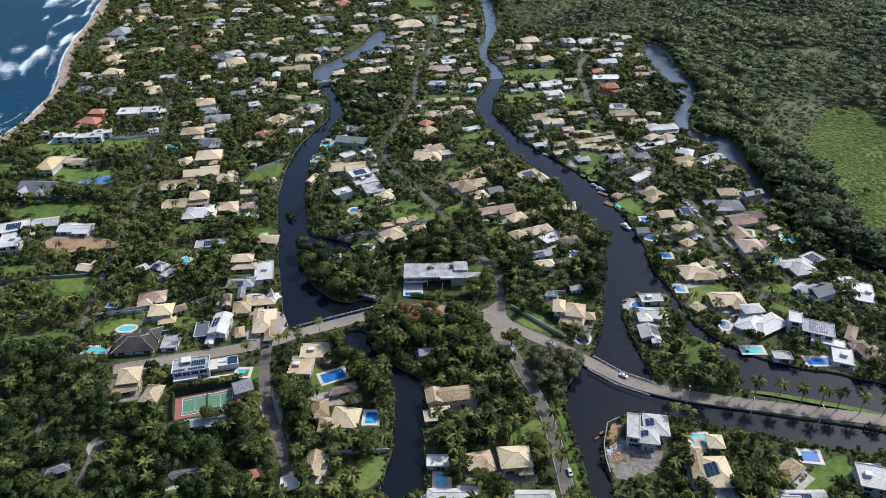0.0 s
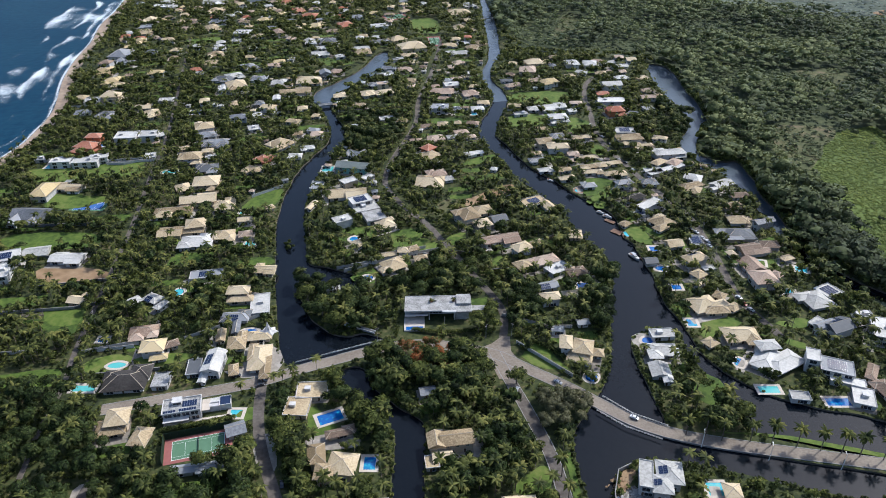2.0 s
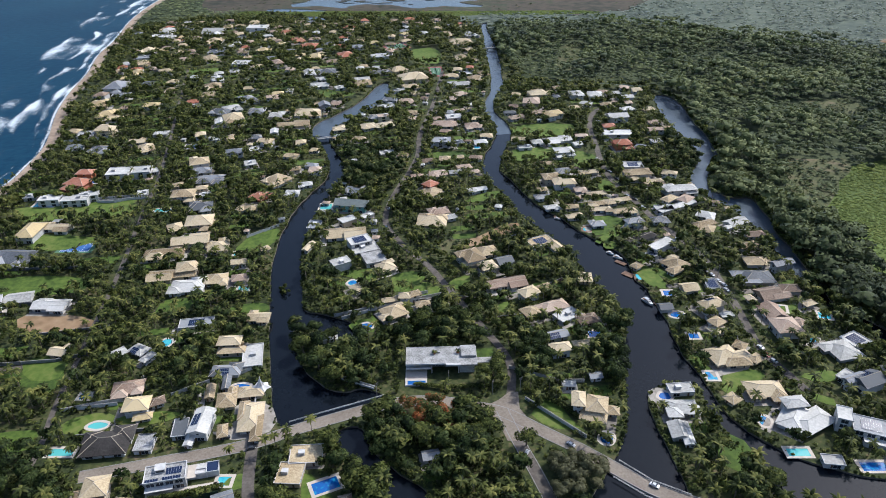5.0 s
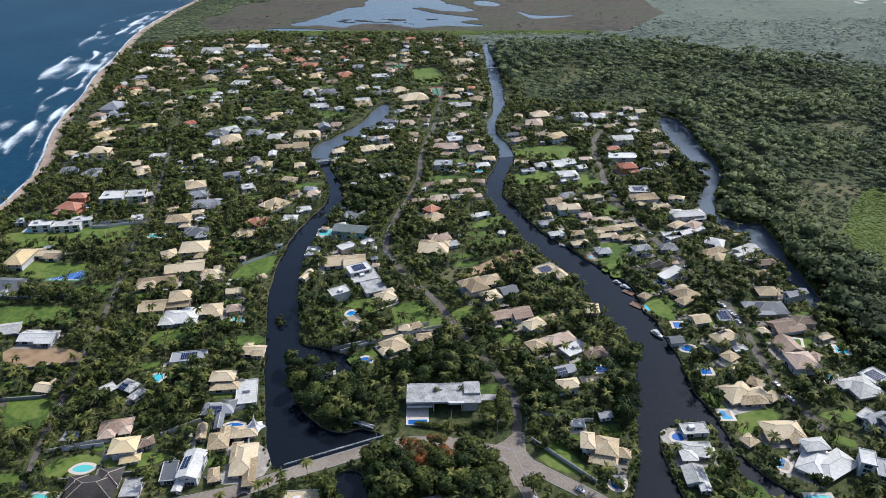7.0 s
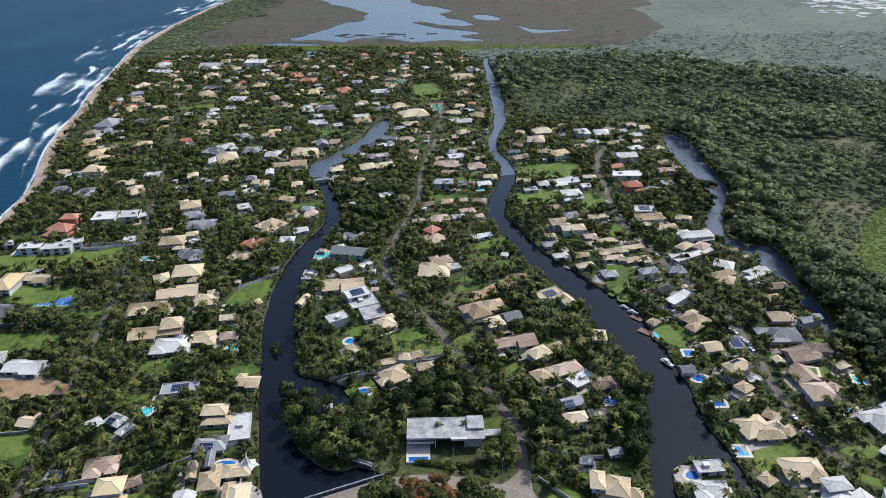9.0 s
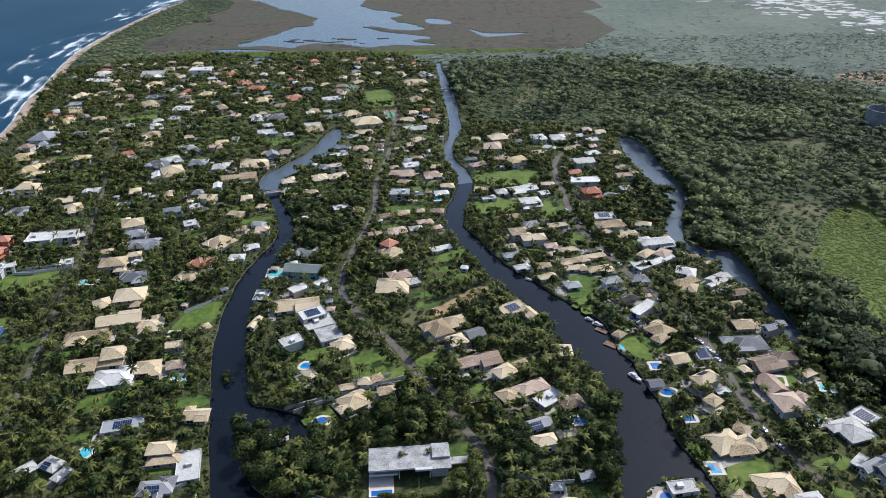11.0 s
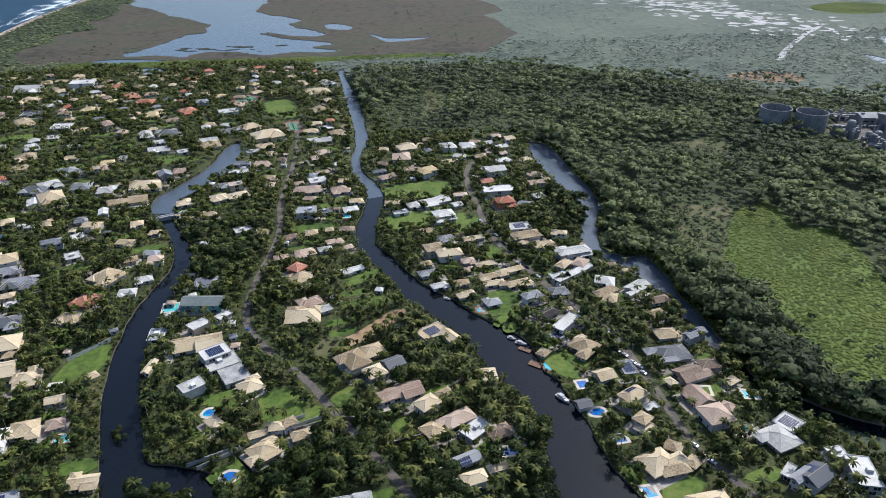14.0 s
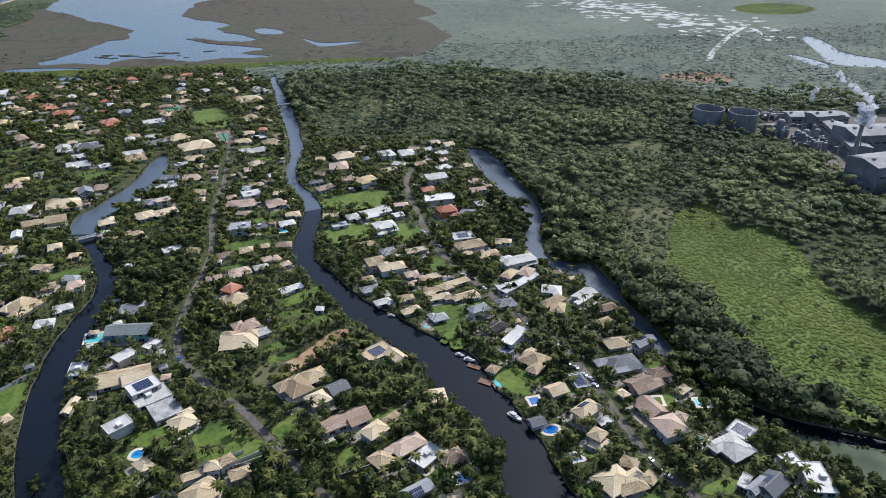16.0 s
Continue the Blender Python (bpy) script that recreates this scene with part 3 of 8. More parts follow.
LAWNS += [
    [(210.0, 417.5), (227.1, 424.0), (225.6, 418.7), (210.8, 412.9)],
    [(122.0, 439.8), (135.7, 439.8), (140.6, 411.2), (127.4, 414.9)],
    [(45.5, 412.9), (62.7, 423.9), (81.3, 413.8), (62.9, 412.3)],
    [(182.1, 328.6), (203.7, 333.1), (206.7, 325.0), (192.0, 321.6)],
    [(-75.8, 436.2), (-41.6, 441.3), (-31.6, 434.2), (-53.3, 424.2)],
    [(-26.1, 413.2), (-12.3, 416.1), (-9.9, 409.2), (-18.1, 407.1)],
    [(-35.8, 428.5), (-25.9, 437.4), (-14.6, 432.3), (-13.4, 425.2), (-28.8, 418.1)],
    [(-17.6, 424.0), (-9.3, 421.9), (-5.7, 410.2), (-15.4, 406.4)],
]
LAWNS += [
    [(1.4, 423.8), (14.7, 432.1), (16.6, 422.3), (3.1, 416.6)],
    [(25.5, 392.2), (38.2, 401.5), (41.6, 396.4), (32.9, 386.4)],
    [(-247.4, 333.7), (-206.9, 341.0), (-202.7, 327.6), (-208.2, 317.0), (-214.7, 317.1), (-230.1, 331.8)],
    [(-240.2, 286.7), (-201.0, 296.0), (-196.1, 288.9), (-197.7, 279.0), (-216.4, 280.6), (-236.4, 279.5)],
    [(54.0, 237.5), (55.9, 234.6), (56.3, 222.0), (56.2, 209.0), (56.8, 195.4), (57.5, 185.4), (55.1, 185.5), (53.7, 196.9), (53.3, 209.0), (53.2, 222.1), (52.2, 232.5)],
    [(40.1, 329.5), (63.7, 333.0), (66.2, 328.0), (43.1, 326.1)],
    [(42.7, 311.8), (52.8, 311.6), (58.3, 301.0), (47.2, 304.1)],
]
LAWNS += [
    [(-302.6, 431.0), (-267.6, 436.0), (-233.6, 432.5), (-228.7, 415.8), (-255.8, 411.6), (-291.2, 410.3)],
]
LAWNS += [
    [(56.7, 649.8), (100.4, 651.5), (98.3, 626.9), (61.0, 615.4)],
    [(118.2, 644.4), (131.3, 638.9), (122.7, 604.4), (111.8, 602.3)],
    [(130.0, 579.4), (139.5, 572.7), (133.6, 554.1), (123.3, 560.4)],
    [(112.8, 513.0), (131.8, 512.7), (129.2, 491.5), (106.9, 479.9), (104.9, 489.5)],
    [(110.3, 473.7), (119.5, 473.5), (117.9, 463.0), (108.8, 463.2)],
    [(64.9, 712.1), (129.8, 718.4), (130.4, 690.5), (112.2, 677.7), (66.0, 683.2)],
    [(-36.3, 418.4), (-17.6, 434.7), (-14.9, 427.5), (-32.3, 408.7)],
    [(-14.7, 412.0), (-1.7, 402.4), (-8.4, 395.6), (-16.8, 401.4)],
    [(2.0, 422.2), (9.8, 425.2), (15.8, 418.8), (5.9, 411.7)],
    [(-233.3, 348.6), (-210.0, 352.9), (-206.1, 341.6), (-207.1, 328.9), (-225.4, 331.2)],
    [(-166.4, 303.4), (-134.2, 306.7), (-132.3, 301.2), (-155.6, 293.5)],
    [(-133.2, 397.6), (-111.1, 402.9), (-106.7, 390.5), (-129.8, 390.8)],
    [(-142.9, 484.4), (-123.3, 500.3), (-119.7, 490.4), (-128.1, 462.9), (-143.0, 469.1)],
]
LAWNS += [
    [(-338.2, 535.4), (-322.3, 537.9), (-298.3, 535.4), (-270.7, 541.0), (-244.0, 545.8), (-240.1, 526.2), (-258.8, 517.7), (-292.5, 525.3), (-327.5, 519.7)],
    [(-291.9, 471.7), (-294.9, 488.4), (-283.2, 491.4), (-275.0, 479.0), (-280.2, 467.8)],
]
POOLS = [(-180.5, 279.2, 11.2, 4.3, -1), (-170.8, 296.5, 9.2, 4.6, -1), (-100.1, 261.1, 5.7, 5, -1), (-54.7, 258.1, 11.5, 6.6, 24), (-33.7, 230.1, 5.2, 7, -1), (-1.3, 194.6, 5, 5.8, -1), (74, 284.6, 6, 7, -1), (113.5, 214.7, 7, 6.8, -1), (158.6, 205, 7.0, 5.4, -8), (182.1, 195.3, 6.2, 8.6, -1), (159.9, 274.5, 9.9, 4.7, -1), (189.8, 265.5, 11.4, 5.1, -1), (152.6, 294.8, 5.5, 7.1, -1), (109.7, 313.4, 6.4, 5.3, -1)]
POOLS += [(84.8, 365.8, 8.5, 5.2, -1), (-47.4, 375.6, 7.2, 6, -1), (-108, 324, 9.1, 3.9, -1), (-159.6, 361.9, 6.3, 7.2, -1), (-129.1, 417.6, 6.6, 4.7, -1), (136.5, 384.1, 8, 5.6, -1), (139.8, 363.1, 5.5, 4.6, -1), (126.4, 426.4, 7.7, 6.6, -1), (103, 492, 6.4, 6.6, -1), (137.6, 407.2, 5.4, 5.5, -1), (-60.5, 423.1, 5.6, 5.7, -1), (-143, 461.7, 6.5, 4.5, -1), (-183.3, 494, 12.9, 3.5, -1), (-218.9, 530.2, 12, 4.9, -1)]
POOLS += [(-297.4, 586.2, 11.3, 7.3, -1), (-315.9, 542.4, 15.8, 8.7, -1), (-237.8, 663.5, 10, 10.2, -1), (-227.7, 747.4, 11.7, 5.3, -2), (138.2, 328.5, 5.1, 6.1, -1), (30.4, 654.4, 5, 6.8, -1), (-92.7, 533.3, 8.6, 9.5, -1), (200.3, 389.2, 5.5, 6.3, -16), (222.8, 381.3, 6.7, 5.9, -16), (205.2, 357.1, 5, 5.1, -16), (-186.2, 317.7, 5.1, 3.9, -1)]
ROAD_PALMS = [(110.1, 245.3), (118.7, 244.8), (125.3, 241.7), (137.7, 240.8), (146.7, 238.8), (157.5, 237.6), (167.2, 235.3), (175.8, 233.7), (182.7, 231.5), (192.3, 229.6), (201.8, 227.7), (49.6, 222.1), (50.3, 209.1), (49.2, 198.4), (215.9, 225.1)]
CLUMP_PALMS = [(3.2, 222.5), (9.4, 224.0), (17.5, 224.5), (26.4, 226.4), (6.0, 212.9), (13.8, 214.9), (23.4, 216.8), (31.8, 221.0), (38.0, 232.2), (19.5, 219.5), (11.0, 219.0), (29.0, 215.5), (-51.0, 215.0), (-45.4, 212.6), (-37.4, 209.4), (-62.3, 215.8)]
BIG_TREES = [(23.4, 330.6, 9), (-37.0, 296.5, 9), (-31.0, 300.0, 10), (9.0, 300.5, 10), (14.5, 294.0, 10), (12.0, 285.0, 9), (19.0, 286.0, 9), (8.0, 272.0, 9), (-2.0, 264.0, 9), (-5.7, 292.7, 11), (-24.9, 281.5, 11), (-13.1, 281.3, 10), (4.7, 281.1, 10), (-34.3, 248.4, 12), (-29.3, 256.1, 11), (-40.5, 256.3, 10), (-69.4, 337.8, 10), (-54.9, 343.4, 10), (-59.7, 326.5, 10), (-79.5, 349.7, 10), (-63.4, 358.6, 9), (35.7, 280.6, 8), (42.3, 204.5, 9), (-75.5, 246.4, 10), (-72.1, 238.8, 10), (-69.1, 230.8, 11), (-66.0, 243.0, 9), (-63.1, 222.8, 10), (-60.0, 213.0, 9), (-59.5, 192.8, 9), (-90.5, 233.0, 10), (-88.0, 222.0, 10), (-82.0, 205.0, 10), (18.6, 325.4, 9), (25.8, 336.4, 8), (136.3, 253.9, 10), (131.9, 262.1, 9), (118.5, 184.7, 11), (128.8, 187.4, 11), (-107.0, 229.0, 8), (-95.7, 230.9, 10), (124.4, 275.0, 8), (-25.9, 276.6, 11), (-55.6, 279.0, 9), (-41.1, 262.3, 10), (-67.1, 235.6, 10), (-4.3, 367.1, 10), (10.1, 373.4, 10), (-15.0, 373.8, 10), (17.5, 380.0, 10), (-0.6, 380.3, 9), (88.5, 324.4, 7)]
FLAME_GROVE = [(-27.0, 306.2), (-4.2, 309.9), (6.0, 303.8), (1.8, 287.7), (-16.2, 285.9), (-25.5, 293.0)]
OLIVE_GROVE = [(38.8, 267.5), (59.8, 273.7), (69.6, 262.9), (61.7, 249.0), (47.7, 247.3)]
GROVES = [[(-37.5, 378.8), (-10.6, 387.1), (21.0, 372.7), (21.7, 359.2), (2.4, 352.7), (-30.5, 354.7)],
          [(-226.2, 271.2), (-199.3, 288.5), (-171.2, 270.4), (-166.1, 250.1), (-129.8, 231.3), (-92.7, 229.1), (-80.6, 220.4), (-74.3, 201.4), (-56.7, 181.4), (-180.4, 182.9)],
          [(-43.5, 290.9), (-26.1, 305.2), (12.9, 303.6), (18.8, 267.8), (4.2, 259.7), (-23.9, 260.1)],
          [(-90.4, 375.0), (-50.0, 364.7), (-40.1, 326.3), (-65.6, 321.2), (-84.6, 349.8)],
          [(-6.8, 236.8), (39.5, 247.4), (40.2, 229.1), (15.8, 212.7), (-4.2, 209.8)],
          [(-21.9, 364.2), (25.5, 393.7), (28.0, 373.1), (6.3, 363.8)],
          [(-53.1, 268.8), (-24.3, 268.4), (-22.0, 248.2), (-25.5, 237.1), (-38.8, 237.2)],
          [(118.1, 190.3), (140.4, 192.9), (134.7, 179.1), (114.3, 179.3)],
          [(75.1, 353.4), (104.4, 378.6), (90.7, 318.9), (81.7, 313.8)],
          [(36.4, 366.5), (51.0, 353.8), (59.1, 335.9), (37.2, 314.5)],
          [(-76.8, 249.0), (-63.9, 245.0), (-60.7, 223.5), (-68.4, 223.6)],
          [(126.3, 262.2), (147.6, 266.1), (141.1, 248.0), (124.1, 246.3)],
          [(207.3, 667.3), (236.5, 643.4), (208.5, 575.0), (188.8, 594.8)],
          [(-97.0, 650.3), (-42.5, 649.2), (-29.5, 586.0), (-66.4, 549.9), (-84.0, 580.6)],
          [(250.0, 323.5), (287.5, 324.3), (305.3, 311.3), (280.4, 289.8), (236.6, 302.5)]]
BELT = [(234.5, 1216.8), (317.6, 1153.9), (389.4, 1103.6), (451.5, 1043.6), (510.4, 990.9)]
THIN = [[(70, 320), (240, 300), (245, 840), (70, 840)]]
TREE_DENSITY, PALM_DENSITY, SHRUB_DENSITY = .6, .5, .8

# ---- placements of the smaller things ----
CARS = [(-92.7, 280.2, 20, "dark"), (88.8, 255.8, -35, "white"), (52.9, 197.5, -82, "silver"), (35.2, 275.3, 60, "white"), (-77.8, 239.6, 90, "silver"), (-70.1, 218.6, 100, "dark"), (56.4, 280.4, -40, "silver"), (-106.1, 287.2, 15, "dark"), (-131.2, 300.3, 60, "silver"), (-133.2, 298.4, 60, "dark"), (161.8, 512.3, -60, "white"), (165.2, 475.8, -20, "white"), (171.2, 466.2, -62, "dark"), (170.8, 450.7, -62, "silver"), (170.8, 442.9, -62, "white")]
CARS += [(169.1, 431.9, -62, "dark"), (171.5, 427.4, -62, "white"), (172.9, 351.5, -60, "white"), (173.4, 344.9, -60, "red"), (175.4, 339.5, -60, "white"), (-42.6, 540.9, 30, "white"), (-42.6, 534.2, 30, "silver"), (-42.7, 527.7, 30, "white"), (-43.6, 497.1, 80, "blue"), (-30.2, 546.4, 0, "dark"), (-24.5, 545.3, 0, "silver"), (-34.6, 545.5, 0, "dark"), (135.5, 622.2, -60, "white"), (140.7, 594.7, -60, "silver"), (143.7, 579.0, -60, "dark"), (144.3, 546.8, -50, "silver")]
CARS += [(149.1, 539.9, -50, "dark"), (151.8, 525.7, -50, "white"), (171.3, 449.7, -70, "white"), (171.8, 443.9, -70, "dark"), (173.2, 420.0, -66, "silver"), (175.2, 415.4, -64, "white"), (174.6, 409.6, -64, "silver"), (164.2, 475.7, -20, "white"), (159.8, 509.4, 20, "dark"), (161.7, 505.0, 20, "silver")]
BOATS = [(122.9, 398.4, 9, -62), (112.7, 458.1, 6, -40), (116.5, 451.9, 7, -35), (84.0, 510.5, 5, -30), (-75.9, 769.0, 4, 30), (100.0, 494.4, 4, -30)]
WALLS = [("w", [(-272.6, 544.5), (-261.7, 544.3), (-253.0, 549.0), (-241.6, 553.7)]), ("k", [(80.3, 227.2), (74.3, 224.0), (70.2, 211.8), (69.4, 203.8), (69.7, 196.2)]), ("w", [(-67.4, 385.6), (-44.6, 392.8), (-21.9, 401.5), (0.0, 408.8)]), ("w", [(-243.6, 304.8), (-216.9, 307.4)]), ("w", [(-192.2, 306.6), (-172.0, 312.8), (-165.2, 313.3)]), ("w", [(-62.5, 382.6), (-42.1, 392.6)]), ("w", [(-135.6, 257.6), (-133.9, 259.6)]), ("w", [(-365.4, 677.7), (-341.2, 682.8), (-322.0, 688.2)]), ("w", [(-193.1, 306.3), (-166.8, 310.8)]), ("w", [(-275.8, 550.4), (-242.6, 555.7)]), ("w", [(-275.5, 544.5), (-257.3, 548.0), (-238.9, 551.6)])]
WALLS += [("w", [(38.5, 311.9), (64.5, 284.8)]), ("w", [(-48.6, 208.8), (-24.0, 210.0)]), ("w", [(-118.6, 327.4), (-104.5, 338.4)]), ("w", [(-304.6, 665.0), (-266.9, 700.2)]), ("w", [(-142.9, 484.4), (-122.8, 501.9)]), ("w", [(32.4, 336.3), (57.6, 324.8), (70.6, 324.6)]), ("k", [(-314.5, 441.4), (-243.3, 444.4)]), ("k", [(-262.3, 340.7), (-214.2, 345.8), (-199.5, 351.5)])]
WALLS += [("k", [(-178.2, 288.2), (-146.6, 292.4)]), ("w", [(-141.7, 317.1), (-125.1, 327.5)]), ("b", [(-16.8, 400.7), (2.9, 404.6), (21.3, 401.2)]), ("b", [(26.2, 380.9), (42.5, 383.5), (57.7, 390.7)]), ("b", [(78.7, 426.4), (63.9, 416.6)]), ("w", [(45.1, 478.6), (60.5, 489.3)]), ("w", [(151.7, 380.2), (151.0, 344.7)]), ("w", [(162.8, 360.3), (159.9, 335.0)])]
WALLS += [("w", [(186.4, 395.6), (205.0, 397.7)]), ("w", [(-4.2, 248.0), (12.1, 245.9), (31.3, 247.5)]), ("g", [(-17.2, 323.2), (-1.0, 320.3), (28.2, 322.5)]), ("g", [(39.2, 319.7), (58.1, 304.0), (75.6, 280.1)]), ("g", [(-131.7, 249.7), (-99.3, 257.9)]), ("w", [(-97.4, 309.9), (-99.2, 329.5)]), ("w", [(-60.6, 388.1), (-47.9, 392.3)]), ("k", [(-135.3, 345.0), (-119.3, 351.6)])]
WALLS += [("k", [(-265.7, 399.6), (-234.8, 404.8)]), ("k", [(-245.1, 367.6), (-196.1, 376.9)]), ("w", [(-13.5, 401.4), (1.5, 395.5)]), ("w", [(-32.1, 404.5), (-11.9, 410.1)])]
DOCKS = [(141.2, 298.2, 7, 3, -35), (116.8, 445.4, 8, 3.5, -45), (84.5, 513.8, 5, 3.5, -30), (118.5, 430.5, 8, 5, -45), (128.6, 396.4, 5, 4, -60)]
COURTS = [(-112.2, 240.9, 29.7, 15.2, 15.0, 'green'), (-259.6, 472.8, 25.6, 15.0, 0.0, 'blue'), (-8.2, 908.1, 17.1, 44.1, 6.0, 'orange'), (-65.0, 1036.8, 33.5, 33.1, 25.0, 'orange')]
FOOTBRIDGES = [(-52.8, 326.9, -41.0, 321.5, 1.6), (-131.0, 672.1, -100.7, 682.8, 4), (56.0, 1013.3, 76.4, 1018.6, 2.5)]
LAMPS = [(114.8, 238.1), (142.1, 230.2), (171.3, 224.6)]
POLES = [(36.5, 318.1), (22.3, 316.2), (-0.0, 323.5), (-206.7, 349.2), (-196.4, 331.7), (-36.5, 314.8), (172.9, 394.5), (174.9, 425.7), (-156.5, 323.0)]
TENT = (-96.3, 320.1)
TANKS = [(533.3, 813.0), (562.5, 789.7)]
PLANT = [(666.5, 790.7, 72.0, 22.9, -14, 14), (661.9, 771.5, 39.3, 18.9, -2, 22), (633.4, 710.2, 90.8, 21.1, -116, 18), (650.5, 697.0, 61.5, 38.7, -10, 28), (556.9, 606.6, 21.0, 28.7, -55, 10), (575.1, 607.8, 52.7, 34.9, -0, 34), (625.8, 820.3, 16.1, 14.3, -14, 6), (595.8, 766.4, 15.6, 14.1, 1, 7), (581.2, 760.3, 13.9, 12.6, -61, 5), (595.3, 718.7, 17.0, 28.9, -55, 8), (773.2, 812.1, 35.1, 12.7, -14, 8)]
STACK = (565.7, 634.3)
PLUME = (565.7, 634.3)
SMALL_PLUME = (700.6, 836.9)
TRACK = [(753.7, 1119.1), (808.5, 1180.0), (875.4, 1247.2), (955.4, 1322.2), (1032.0, 1383.4), (1033.7, 1356.2), (1009.6, 1298.0)]
MOUND_YARD = (72.6, 215.2)

# ---- the plan: land and water ----
def inside(poly, X, Y):
    """Which of the points X, Y lie in the ring."""
    P = np.array([(q[0], q[1]) for q in poly])
    hit = np.zeros(X.shape, dtype=bool)
    lo, hi = P.min(0), P.max(0)
    box = (X >= lo[0]) & (X <= hi[0]) & (Y >= lo[1]) & (Y <= hi[1])
    xs, ys = X[box], Y[box]
    h = np.zeros(xs.shape, dtype=bool)
    j = len(P) - 1
    for i in range(len(P)):
        (x1, y1), (x2, y2) = P[i], P[j]
        if y1 != y2:
            c = ((y1 > ys) != (y2 > ys)) & (xs < (x2 - x1) * (ys - y1) / (y2 - y1) + x1)
            h ^= c
        j = i
    hit[box] = h
    return hit


RINGS = {}
for _name, _pts in WATER.items():
    RINGS[_name] = ("water", ragged(smooth_ring(_pts), 1.2))
RINGS["lagoon"] = ("water", ragged(ragged(smooth_ring(WATER["lagoon"], True, 3), 11, .02), 6, .07))
_mr = random.Random(9)
for i in range(22):
    _cx, _cy = _mr.uniform(-185, 0), 1362 + _mr.gauss(0, 16)
    _rx = _mr.uniform(3, 13)
    RINGS["mud_%d" % i] = ("mud", ragged([Vector((_cx + _rx * math.cos(a), _cy + _rx * .16 * math.sin(a))) for a in np.linspace(0, 5.8, 10)], 3, .09))
for _name, _pts in ISLANDS.items():
    RINGS[_name] = ("island", ragged(smooth_ring(_pts), .8))
RINGS["sea"] = ("sea", smooth_ring(COAST, False) + [Vector((-384, -650)), Vector((-3600, -650)), Vector((-3600, 4600)), Vector((-420, 4600))])
_sand = [Vector((q.x + 12 + 5 * noise.noise((q.y * .01, 0, 0)), q.y)) for q in smooth_ring(COAST, False)]
RINGS["sand"] = ("sand", _sand + [Vector((-367, -650)), Vector((-390, -650))] + list(reversed([Vector((q.x - 3, q.y)) for q in smooth_ring(COAST, False)])))
for _name, (_kind, _pts) in AREAS.items():
    RINGS[_name] = (_kind, ragged(smooth_ring(_pts, True, 3), 5 if _kind == "forest" else 6, .03))
RINGS["marsh"] = ("marsh", ragged(RINGS["marsh"][1], 60, .011))
_dr = random.Random(5)
for i in range(230):
    _t = _dr.uniform(0, 1)
    _cx, _cy = 880 + 95 * _t + _dr.gauss(0, 75), 1800 - 440 * _t + _dr.gauss(0, 50)
    _rx, _ry = _dr.uniform(3, 17), _dr.uniform(3, 10)
    RINGS["dune_%d" % i] = ("dune", ragged([Vector((_cx + _rx * math.cos(a), _cy + _ry * math.sin(a))) for a in np.linspace(0, 6.0, 9)], 9, .08))

cdt_v = [Vector(p) for p in ((-4000, -700), (4500, -700), (4500, 4800), (-4000, 4800))]
cdt_e = [(0, 1), (1, 2), (2, 3), (3, 0)]
for kind, ring in RINGS.values():
    b = len(cdt_v)
    cdt_v += ring
    cdt_e += [(b + i, b + (i + 1) % len(ring)) for i in range(len(ring))]
from mathutils.geometry import delaunay_2d_cdt
tv, _, tf, _, _, _ = delaunay_2d_cdt(cdt_v, cdt_e, [], 0, 0.05)
tv = np.array([(p.x, p.y) for p in tv])
tf = np.array([f[:] for f in tf if len(f) == 3])
cx, cy = tv[tf].mean(1).T
KINDS = ["scrub", "town", "forest", "marsh", "reed", "earth", "dune", "sand", "clear"]
face_kind = np.zeros(len(tf), dtype=int)
for want in ("town", "marsh", "forest", "reed", "earth", "clear", "dune", "sand"):
    for kind, ring in RINGS.values():
        if kind == want:
            face_kind[inside(ring, cx, cy)] = KINDS.index(want)
face_kind[(face_kind == 0) & (cx < 20) & (cy > 1050)] = 2
wet = np.zeros(len(tf), dtype=int)
for kind, ring in RINGS.values():
    if kind == "sea":
        wet[inside(ring, cx, cy)] = 3
for name, (kind, ring) in RINGS.items():
    if kind == "water":
        wet[inside(ring, cx, cy)] = 2 if ("lagoon" in name or "far" in name) else 1
for kind, ring in RINGS.values():
    if kind == "mud":
        q = inside(ring, cx, cy)
        wet[q] = 0
        face_kind[q] = 3
# far reaches switch to the water with sky reflection in its colour
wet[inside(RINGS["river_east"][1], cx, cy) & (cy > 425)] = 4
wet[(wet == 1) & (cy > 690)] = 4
for kind, ring in RINGS.values():
    if kind == "island":
        q = inside(ring, cx, cy)
        wet[q] = 0
        face_kind[q] = 1


def sheet(name, sel, z, mats, idx=None):
    used, inv = np.unique(tf[sel], return_inverse=True)
    f = inv.reshape(-1, 3)
    p = tv[used]
    me = mesh_of(name, np.column_stack([p, np.full(len(p), z)]), f, mats, idx)
    bm = bmesh.new(); bm.from_mesh(me)
    for face in bm.faces:
        if face.normal.z < 0:
            face.normal_flip()
    bm.to_mesh(me); bm.free()
    return new(name, me)


dry = wet == 0
ground = sheet("ground", dry, 0.0, [M_SCRUB, M_SOIL, M_FOREST, M_MARSH, M_REED, M_EARTH, M_DUNE, M_SAND, M_CLEAR], face_kind[dry])
tagged(ground, "flat coastal land with gardens, woods and marsh", "ground", kind="structure")
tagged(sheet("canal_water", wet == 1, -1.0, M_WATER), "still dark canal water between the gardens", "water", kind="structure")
tagged(sheet("river_water", wet == 4, -1.0, M_SKYTONED), "ruffled river water, coloured pale for the sky it reflects", "water", kind="structure")
